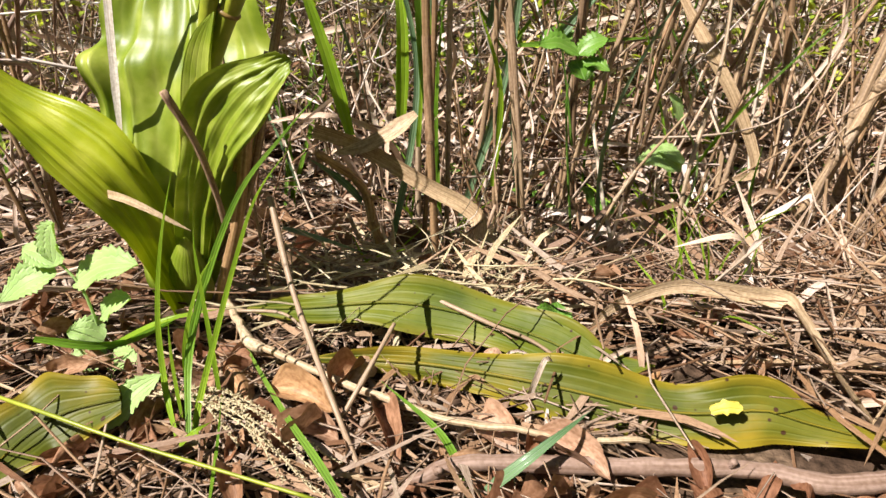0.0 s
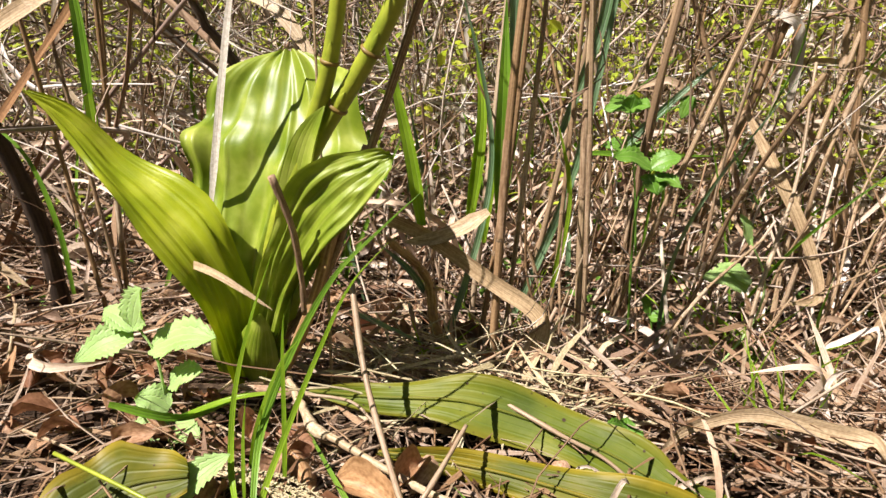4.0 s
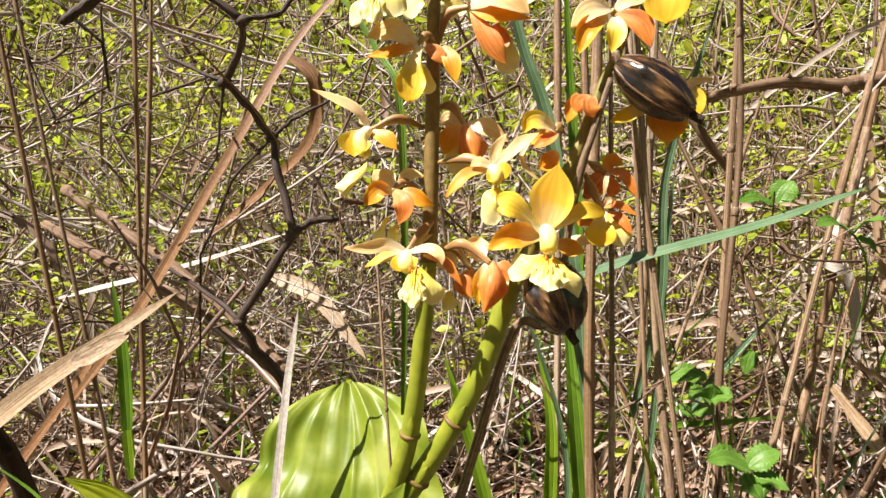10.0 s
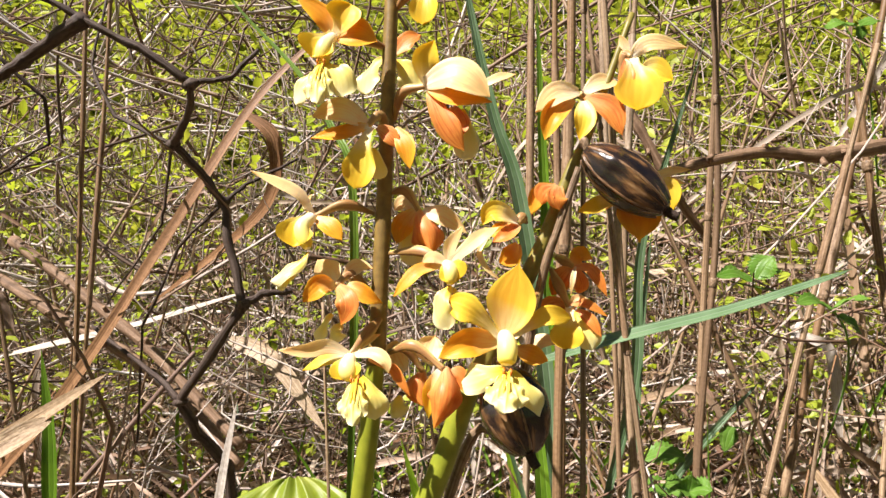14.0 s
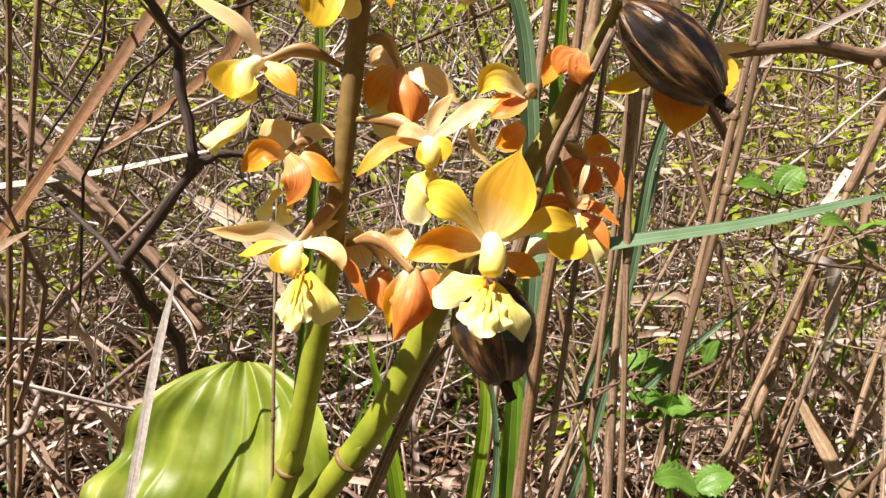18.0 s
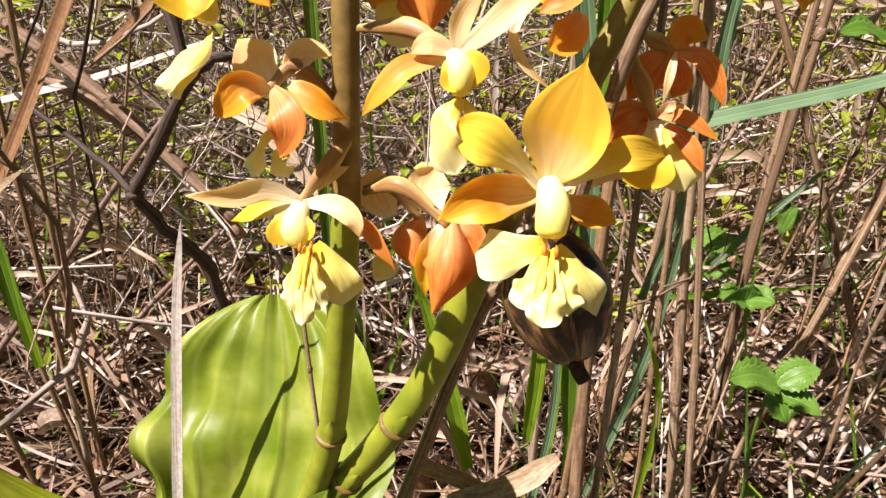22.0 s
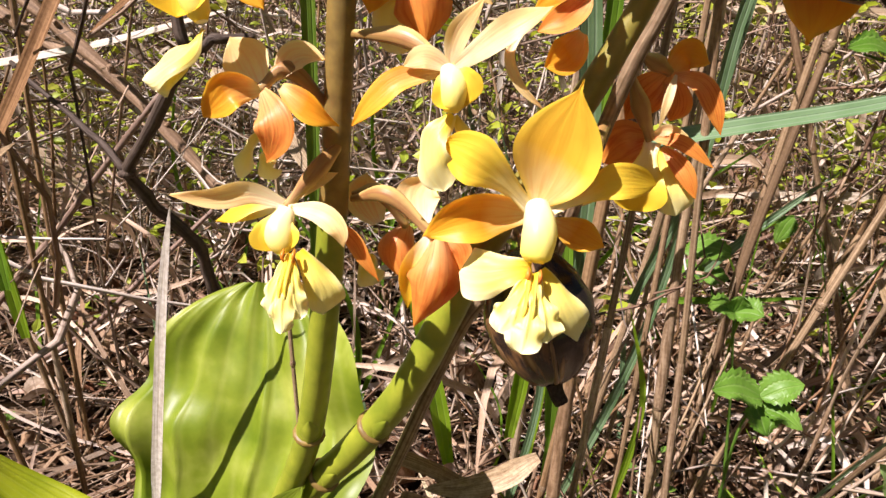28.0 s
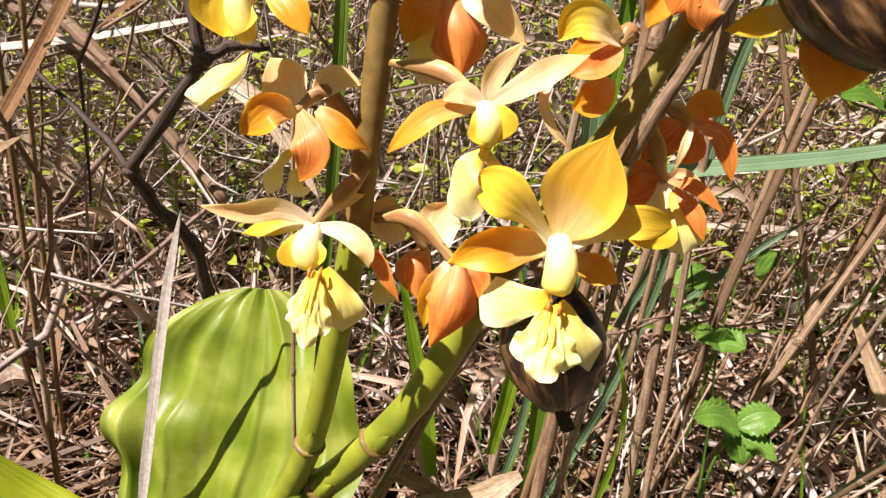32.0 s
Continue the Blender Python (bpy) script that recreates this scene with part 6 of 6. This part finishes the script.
bloom((-0.0346, 0.302, 0.3133), (-0.0283, 0.302, 0.3143), (-0.0226, 0.304, 0.3063), [("b", 10.1, (-0.0226, 0.304, 0.3069), (-0.024, 0.3, 0.3014), (-0.0223, 0.299, 0.2954)),
       ("k", 8.4, (-0.0292, 0.305, 0.3062), (-0.0326, 0.307, 0.3114), (-0.0325, 0.307, 0.3171)),
       ("l", 7.5, (-0.031, 0.306, 0.2978), (-0.0311, 0.305, 0.294), (-0.0297, 0.304, 0.2908))], name="drooping_flower")
# flowers of the straight stalk, going up
bloom((-0.0341, 0.299, 0.3472), (-0.0226, 0.294, 0.3474), (-0.014, 0.289, 0.3434), [("s", 4.4, (-0.0144, 0.288, 0.3428), (-0.0219, 0.285, 0.3409), (-0.0262, 0.284, 0.3372), (-0.0304, 0.284, 0.3321)),
       ("c", 3.8, (-0.0136, 0.288, 0.3432), (-0.0178, 0.286, 0.345), (-0.0215, 0.285, 0.3432)),
       ("c", 3.6, (-0.0136, 0.289, 0.3434), (-0.0124, 0.288, 0.3491), (-0.0082, 0.287, 0.3553)),
       ("c", 4.4, (-0.0128, 0.288, 0.3432), (-0.0068, 0.285, 0.3481), (-0.0019, 0.284, 0.3517), (0.0035, 0.285, 0.3547)),
       ("p", 8.1, (-0.0139, 0.288, 0.3431), (-0.012, 0.284, 0.3409), (-0.0102, 0.283, 0.3372)),
       ("w", 9.3, (-0.0125, 0.284, 0.3359), (-0.0151, 0.282, 0.3318), (-0.0151, 0.281, 0.3271), (-0.0126, 0.282, 0.3222)),
       ("w", 5.1, (-0.0118, 0.285, 0.3354), (-0.0092, 0.284, 0.3311), (-0.0085, 0.284, 0.3268))], column=((-0.0139, 0.287, 0.3432), (-0.0122, 0.284, 0.3404), (-0.0125, 0.283, 0.3361), (1.25, 2.5, 1.56)))
bloom((-0.039, 0.3, 0.3322), (-0.0466, 0.297, 0.3396), (-0.051, 0.293, 0.336), [("s", 6.3, (-0.051, 0.293, 0.336), (-0.0549, 0.289, 0.336), (-0.0574, 0.288, 0.3338), (-0.061, 0.289, 0.3305)),
       ("r", 6.6, (-0.0502, 0.292, 0.3357), (-0.0466, 0.287, 0.3323), (-0.0458, 0.286, 0.3282), (-0.048, 0.287, 0.3231)),
       ("k", 8.2, (-0.0515, 0.295, 0.3362), (-0.0548, 0.297, 0.3405), (-0.0588, 0.298, 0.345)),
       ("k", 5.2, (-0.0489, 0.296, 0.338), (-0.0449, 0.298, 0.3422), (-0.0397, 0.299, 0.3419)),
       ("s", 5.1, (-0.0474, 0.295, 0.3365), (-0.0416, 0.293, 0.3335), (-0.0352, 0.293, 0.33)),
       ("w", 5.9, (-0.0533, 0.297, 0.3265), (-0.0563, 0.296, 0.3217), (-0.058, 0.296, 0.3168)),
       ("w", 7.0, (-0.0498, 0.296, 0.3236), (-0.0514, 0.295, 0.3204), (-0.0508, 0.296, 0.317))])
bloom((-0.0396, 0.3, 0.3612), (-0.0491, 0.296, 0.3639), (-0.0594, 0.295, 0.3595), [("c", 3.8, (-0.0594, 0.295, 0.3595), (-0.0638, 0.292, 0.3667), (-0.0714, 0.291, 0.371), (-0.0806, 0.291, 0.3749)),
       ("s", 5.7, (-0.0584, 0.294, 0.359), (-0.0528, 0.291, 0.3555), (-0.0485, 0.29, 0.3509)),
       ("c", 3.1, (-0.0605, 0.296, 0.3604), (-0.0622, 0.297, 0.3641), (-0.0609, 0.297, 0.3675)),
       ("p", 10.6, (-0.0599, 0.294, 0.3594), (-0.0634, 0.29, 0.3549), (-0.0642, 0.288, 0.3485)),
       ("w", 7.4, (-0.0597, 0.289, 0.3467), (-0.062, 0.287, 0.3434), (-0.0668, 0.286, 0.3398), (-0.0709, 0.286, 0.3369)),
       ("w", 6.3, (-0.0609, 0.29, 0.3454), (-0.0659, 0.288, 0.3388), (-0.0696, 0.288, 0.3347))], column=((-0.0593, 0.293, 0.3596), (-0.0621, 0.29, 0.3549), (-0.0595, 0.288, 0.3481), (1.51, 2.83, 1.7)))
bloom((-0.0341, 0.3, 0.3684), (-0.0284, 0.302, 0.3691), (-0.0241, 0.304, 0.3625), [("b", 12.0, (-0.024, 0.303, 0.3628), (-0.0216, 0.298, 0.3566), (-0.02, 0.297, 0.3516), (-0.0192, 0.297, 0.3468)),
       ("k", 5.9, (-0.0228, 0.303, 0.3622), (-0.0153, 0.3, 0.3603), (-0.0073, 0.299, 0.3543)),
       ("s", 6.8, (-0.0255, 0.304, 0.3629), (-0.0302, 0.305, 0.3574), (-0.0322, 0.305, 0.351)),
       ("w", 11.7, (-0.0251, 0.306, 0.3575), (-0.0271, 0.306, 0.3514), (-0.0256, 0.306, 0.3434)),
       ("k", 6.1, (-0.0257, 0.306, 0.3636), (-0.03, 0.308, 0.3656), (-0.0335, 0.308, 0.3635))])
bloom((-0.0343, 0.3, 0.3889), (-0.0372, 0.295, 0.3945), (-0.0405, 0.292, 0.3904), [("k", 7.9, (-0.0405, 0.292, 0.3904), (-0.047, 0.288, 0.3936), (-0.0525, 0.287, 0.3941), (-0.0585, 0.287, 0.3921)),
       ("s", 5.7, (-0.0408, 0.291, 0.3897), (-0.0478, 0.288, 0.3866), (-0.059, 0.287, 0.3846)),
       ("p", 9.7, (-0.0398, 0.291, 0.3893), (-0.0415, 0.287, 0.3817), (-0.0425, 0.286, 0.374), (-0.0443, 0.287, 0.3678)),
       ("s", 5.7, (-0.0314, 0.293, 0.3894), (-0.0275, 0.29, 0.3827), (-0.026, 0.29, 0.3747)),
       ("r", 5.0, (-0.0378, 0.294, 0.3901), (-0.0332, 0.292, 0.3868), (-0.0303, 0.292, 0.3825)),
       ("w", 6.8, (-0.0389, 0.292, 0.3825), (-0.0372, 0.291, 0.3769), (-0.0365, 0.292, 0.3717))])
bloom((-0.0329, 0.3, 0.3939), (-0.0295, 0.296, 0.4028), (-0.0206, 0.292, 0.4038), [("y", 8.4, (-0.0206, 0.292, 0.4038), (-0.0212, 0.29, 0.411), (-0.0181, 0.289, 0.4184)),
       ("k", 11.4, (-0.0213, 0.291, 0.4039), (-0.0128, 0.286, 0.4059), (-0.0063, 0.284, 0.4027), (0.0003, 0.285, 0.3973)),
       ("s", 6.7, (-0.0201, 0.291, 0.4019), (-0.011, 0.287, 0.3981), (0.0011, 0.287, 0.3961)),
       ("r", 7.4, (-0.0197, 0.291, 0.4015), (-0.0156, 0.286, 0.3916), (-0.0119, 0.285, 0.3851), (-0.0078, 0.286, 0.3797)),
       ("r", 6.8, (-0.012, 0.29, 0.3957), (-0.0101, 0.289, 0.3896), (-0.0109, 0.289, 0.3846)),
       ("c", 3.4, (-0.0025, 0.291, 0.4032), (0.0032, 0.291, 0.4055), (0.0096, 0.291, 0.4071)),
       ("w", 9.9, (-0.0093, 0.294, 0.3959), (-0.0068, 0.293, 0.3867), (-0.0087, 0.293, 0.3786))])
bloom((-0.0341, 0.3, 0.4196), (-0.043, 0.296, 0.4222), (-0.0527, 0.292, 0.4215), [("s", 6.6, (-0.0527, 0.292, 0.4215), (-0.0566, 0.29, 0.4279), (-0.0655, 0.289, 0.4352)),
       ("p", 10.7, (-0.0524, 0.291, 0.4215), (-0.0491, 0.288, 0.4256), (-0.0469, 0.288, 0.4315)),
       ("s", 9.6, (-0.0519, 0.292, 0.4211), (-0.0446, 0.289, 0.4208), (-0.0373, 0.289, 0.4183)),
       ("p", 11.0, (-0.0528, 0.291, 0.4215), (-0.0561, 0.287, 0.4171), (-0.0588, 0.286, 0.412)),
       ("w", 12.3, (-0.0552, 0.287, 0.4104), (-0.0495, 0.284, 0.4053), (-0.0479, 0.284, 0.3977)),
       ("w", 9.0, (-0.056, 0.287, 0.41), (-0.0603, 0.285, 0.4034), (-0.0636, 0.285, 0.3956))], column=((-0.0526, 0.29, 0.421), (-0.0547, 0.287, 0.4157), (-0.0553, 0.286, 0.41), (1.52, 3.04, 1.71)), frill=((-0.0553, 0.286, 0.4096), (-0.0546, 0.278, 0.3932), 9.4))
bloom((-0.0341, 0.303, 0.4197), (-0.0359, 0.31, 0.4219), (-0.0367, 0.313, 0.4218), [("w", 11.9, (-0.0384, 0.313, 0.4219), (-0.0436, 0.312, 0.4159), (-0.045, 0.312, 0.4077)),
       ("w", 12.7, (-0.035, 0.313, 0.4218), (-0.0289, 0.312, 0.4156), (-0.028, 0.312, 0.4074)),
       ("r", 7.3, (-0.0343, 0.314, 0.4235), (-0.0301, 0.315, 0.4289), (-0.0248, 0.316, 0.4321))])
bloom((-0.0328, 0.3, 0.4341), (-0.0279, 0.297, 0.4388), (-0.0216, 0.294, 0.4412), [("p", 8.9, (-0.0216, 0.294, 0.4412), (-0.0213, 0.29, 0.4321), (-0.022, 0.29, 0.4244)),
       ("y", 6.6, (-0.022, 0.294, 0.4412), (-0.015, 0.291, 0.4403), (-0.0121, 0.291, 0.4374)),
       ("s", 7.9, (-0.0225, 0.295, 0.4422), (-0.0249, 0.293, 0.4479), (-0.0244, 0.293, 0.454))])
# flowers of the leaning stalk
bloom((0.0219, 0.306, 0.3426), (0.0255, 0.31, 0.336), (0.0291, 0.311, 0.329), [("r", 9.6, (0.0292, 0.313, 0.3289), (0.0238, 0.312, 0.3271), (0.02, 0.313, 0.3227)),
       ("p", 10.0, (0.0294, 0.311, 0.3285), (0.0276, 0.306, 0.3211), (0.0262, 0.306, 0.3143)),
       ("w", 9.3, (0.0311, 0.31, 0.3275), (0.0346, 0.306, 0.3204), (0.0362, 0.306, 0.3139)),
       ("r", 2.8, (0.0296, 0.31, 0.3296), (0.0345, 0.305, 0.3299), (0.0412, 0.304, 0.3256)),
       ("r", 3.5, (0.0318, 0.31, 0.3279), (0.0357, 0.305, 0.3242), (0.039, 0.304, 0.3187)),
       ("c", 2.1, (0.0292, 0.311, 0.3297), (0.0314, 0.308, 0.332), (0.0358, 0.307, 0.3312)),
       ("k", 5.1, (0.0253, 0.312, 0.3163), (0.0187, 0.313, 0.3162), (0.0126, 0.314, 0.3103))])
bloom((0.0233, 0.305, 0.3468), (0.027, 0.309, 0.3452), (0.0304, 0.311, 0.3434), [("s", 6.0, (0.0304, 0.311, 0.3434), (0.0329, 0.308, 0.3471), (0.0372, 0.308, 0.3459)),
       ("r", 3.8, (0.031, 0.31, 0.343), (0.0353, 0.305, 0.3422), (0.0386, 0.304, 0.338), (0.0411, 0.304, 0.3324)),
       ("c", 1.7, (0.0313, 0.309, 0.343), (0.0296, 0.305, 0.3386), (0.0287, 0.304, 0.3328)),
       ("r", 7.2, (0.0304, 0.312, 0.3432), (0.0264, 0.312, 0.3383), (0.0231, 0.312, 0.3328)),
       ("r", 5.7, (0.0306, 0.313, 0.3432), (0.0327, 0.311, 0.3375), (0.0324, 0.311, 0.3334))])
bloom((0.0134, 0.302, 0.3581), (0.0115, 0.298, 0.3591), (0.0101, 0.296, 0.3571), [("y", 6.4, (0.01, 0.296, 0.3575), (0.0048, 0.292, 0.3601), (0.0006, 0.291, 0.3599), (-0.0019, 0.292, 0.3562)),
       ("r", 4.6, (0.0103, 0.296, 0.3565), (0.0063, 0.291, 0.3527), (0.0015, 0.291, 0.3502)),
       ("s", 5.7, (0.009, 0.297, 0.3567), (0.0044, 0.296, 0.3545), (0.0004, 0.296, 0.3529)),
       ("s", 6.3, (0.0102, 0.299, 0.3503), (0.0076, 0.298, 0.3461), (0.0038, 0.298, 0.3437)),
       ("c", 1.7, (0.0, 0.29, 0.3519), (-0.0031, 0.287, 0.3466), (-0.0007, 0.286, 0.3412), (0.0042, 0.287, 0.3371))])
bloom((0.0371, 0.302, 0.3937), (0.0352, 0.302, 0.4008), (0.0322, 0.3, 0.403), [("k", 7.4, (0.0318, 0.3, 0.4034), (0.0236, 0.296, 0.4018), (0.0163, 0.295, 0.3952)),
       ("s", 6.9, (0.0298, 0.299, 0.4007), (0.0224, 0.295, 0.3938), (0.0193, 0.295, 0.3854)),
       ("y", 6.6, (0.0331, 0.299, 0.3998), (0.0331, 0.296, 0.393), (0.0312, 0.296, 0.3855)),
       ("r", 7.0, (0.0341, 0.3, 0.4018), (0.0419, 0.297, 0.3961), (0.0457, 0.296, 0.387)),
       ("k", 6.0, (0.0341, 0.302, 0.404), (0.0397, 0.302, 0.4072), (0.0467, 0.302, 0.4071))])
bloom((0.0468, 0.302, 0.4108), (0.0485, 0.302, 0.4173), (0.0503, 0.3, 0.416), [("k", 5.4, (0.0503, 0.3, 0.416), (0.0558, 0.297, 0.4196), (0.0684, 0.297, 0.4177)),
       ("p", 13.8, (0.0501, 0.299, 0.4148), (0.0508, 0.295, 0.4052), (0.0505, 0.295, 0.3952)),
       ("y", 8.9, (0.0532, 0.299, 0.4096), (0.0575, 0.297, 0.4092), (0.0631, 0.297, 0.4063)),
       ("r", 4.6, (0.0485, 0.299, 0.4149), (0.0472, 0.296, 0.4066), (0.0452, 0.296, 0.3983)),
       ("c", 2.8, (0.0498, 0.301, 0.4173), (0.048, 0.301, 0.421), (0.0465, 0.301, 0.4243))])
bloom((0.0388, 0.303, 0.3708), (0.0451, 0.305, 0.3681), (0.0511, 0.306, 0.3642), [("o", 16.3, (0.0503, 0.304, 0.3669), (0.0508, 0.302, 0.3617), (0.0516, 0.301, 0.3566), (0.0519, 0.301, 0.3508)),
       ("c", 2.8, (0.0552, 0.306, 0.3722), (0.0632, 0.306, 0.3762), (0.0714, 0.306, 0.3772)),
       ("c", 2.4, (0.0552, 0.306, 0.3712), (0.0624, 0.307, 0.3738), (0.0702, 0.307, 0.3721)),
       ("y", 6.0, (0.0575, 0.307, 0.3734), (0.064, 0.306, 0.3702), (0.0652, 0.306, 0.3627)),
       ("y", 5.2, (0.0473, 0.306, 0.3673), (0.0393, 0.306, 0.3649), (0.0318, 0.306, 0.3621))])
bloom((0.0269, 0.302, 0.3677), (0.0247, 0.3, 0.3684), (0.0235, 0.298, 0.369), [("r", 6.5, (0.0235, 0.298, 0.37), (0.0192, 0.294, 0.3674), (0.0178, 0.294, 0.3632)),
       ("r", 6.4, (0.0241, 0.298, 0.37), (0.0228, 0.293, 0.3653), (0.0237, 0.293, 0.3611)),
       ("s", 5.8, (0.0236, 0.299, 0.3698), (0.0177, 0.298, 0.3671), (0.0148, 0.298, 0.3603))], name="flower_bud")

# ---- old fruiting stalk with pods ----
old = thing("old_fruit_stalk", (-0.0734, 0.33, 0.1052), "dry brown speckled stalk of last year with two dark seed pods", "fruit stalk")
part("stalk", tube(B(), [(-0.0764, 0.33, 0.0972), (-0.0537, 0.33, 0.1355), (-0.0259, 0.325, 0.2209), (-0.0059, 0.318, 0.2808), (0.0078, 0.312, 0.2865), (0.0181, 0.298, 0.338), (0.0235, 0.295, 0.3555), (0.0305, 0.295, 0.3758)], 0.0025, 0.0011, 10, 50, 0.15), M_oldstalk, old, "speckled dry brown stalk")


def pod(top, tip, r, stem_from):
    a, b, s = Vector(top), Vector(tip), Vector(stem_from)
    d = (b - a).normalized()
    prof = lambda u: r * (0.10 + 0.90 * math.sin(math.pi * min(1, 0.02 + u * 0.96)) ** 0.62)
    body = part("pod", tube(B(), [a, a.lerp(b, 0.5), b], 0, 0, 48, 30, 0.04, profile=prof, ridge=(6, 0.055)), M_pod, old, "dark ribbed glossy seed pod")
    side = d.cross(Vector((0, 1, 0))).normalized()
    up = d.cross(side)
    for k in range(6):
        ang = k * math.pi / 3 + 0.35
        n = side * math.cos(ang) + up * math.sin(ang)
        part("rib", tube(B(), [a.lerp(b, u) + n * (prof(u) * 1.0) for u in (0.03, 0.12, 0.25, 0.4, 0.55, 0.7, 0.85, 0.97)], 0.0006, 0.0006, 6, 20, 0.4), M_podrib, body, "brown raised rib")
    part("withered_tip", tube(B(), [b - d * 0.001, b + d * 0.002, b + d * 0.0045 + side * 0.0006], 0.0019, 0.0013, 8, 10, 0.6), M_burnt, body)
    part("pod_stem", tube(B(), [s, s.lerp(a, 0.5) + Vector((0, -0.001, 0.003)), a + d * 0.001], 0.0012, 0.0012, 8, 10, 0.2), M_oldstalk, body)


pod((0.0331, 0.296, 0.382), (0.0576, 0.29, 0.3605), 0.0085, (0.0323, 0.298, 0.3833))
pod((0.0033, 0.291, 0.3091), (0.0122, 0.281, 0.2844), 0.0111, (0.002, 0.299, 0.3083))


# ---- single straws and leaf scraps that can be told apart on the ground ----
ground = bpy.data.objects["ground"]
shapes = []
for k in range(14):
    l = rng.uniform(0.03, 0.11)
    bm = B()
    if k % 2:
        blade(bm, [(-l / 2, 0, 0), (0, rng.gauss(0, 0.004), rng.uniform(0.001, 0.005)), (l / 2, 0, 0)], rng.uniform(0.0012, 0.0038), (0, 0.2, 1), STRAP, 0.35, 0, 8, 3)
    else:
        tube(bm, [(-l / 2, 0, 0), (0, rng.gauss(0, 0.004), rng.uniform(0.001, 0.004)), (l / 2, 0, 0)], rng.uniform(0.0005, 0.0011), 0.0005, 5, 5)
    me = bpy.data.meshes.new("straw")
    bm.to_mesh(me)
    bm.free()
    me.materials.append(M_blade_dry if k % 3 else M_reed)
    me.polygons.foreach_set("use_smooth", [True] * len(me.polygons))
    shapes.append(me)
for k in range(330):
    x, y = rng.uniform(-0.3, 0.45), 0.12 + 0.55 * rng.random() ** 0.75
    if taken(x, y, 0.03):
        continue
    ob = new("straw", shapes[k % len(shapes)])
    ob.parent = ground
    ob.matrix_basis = pose(x, y, ground_z(x, y) + (rng.uniform(0.001, 0.003) if y < 0.32 else rng.uniform(0.003, 0.012)), rng.gauss(0, 10), rng.gauss(0, 3 if y < 0.32 else 8), rng.uniform(0, 360))
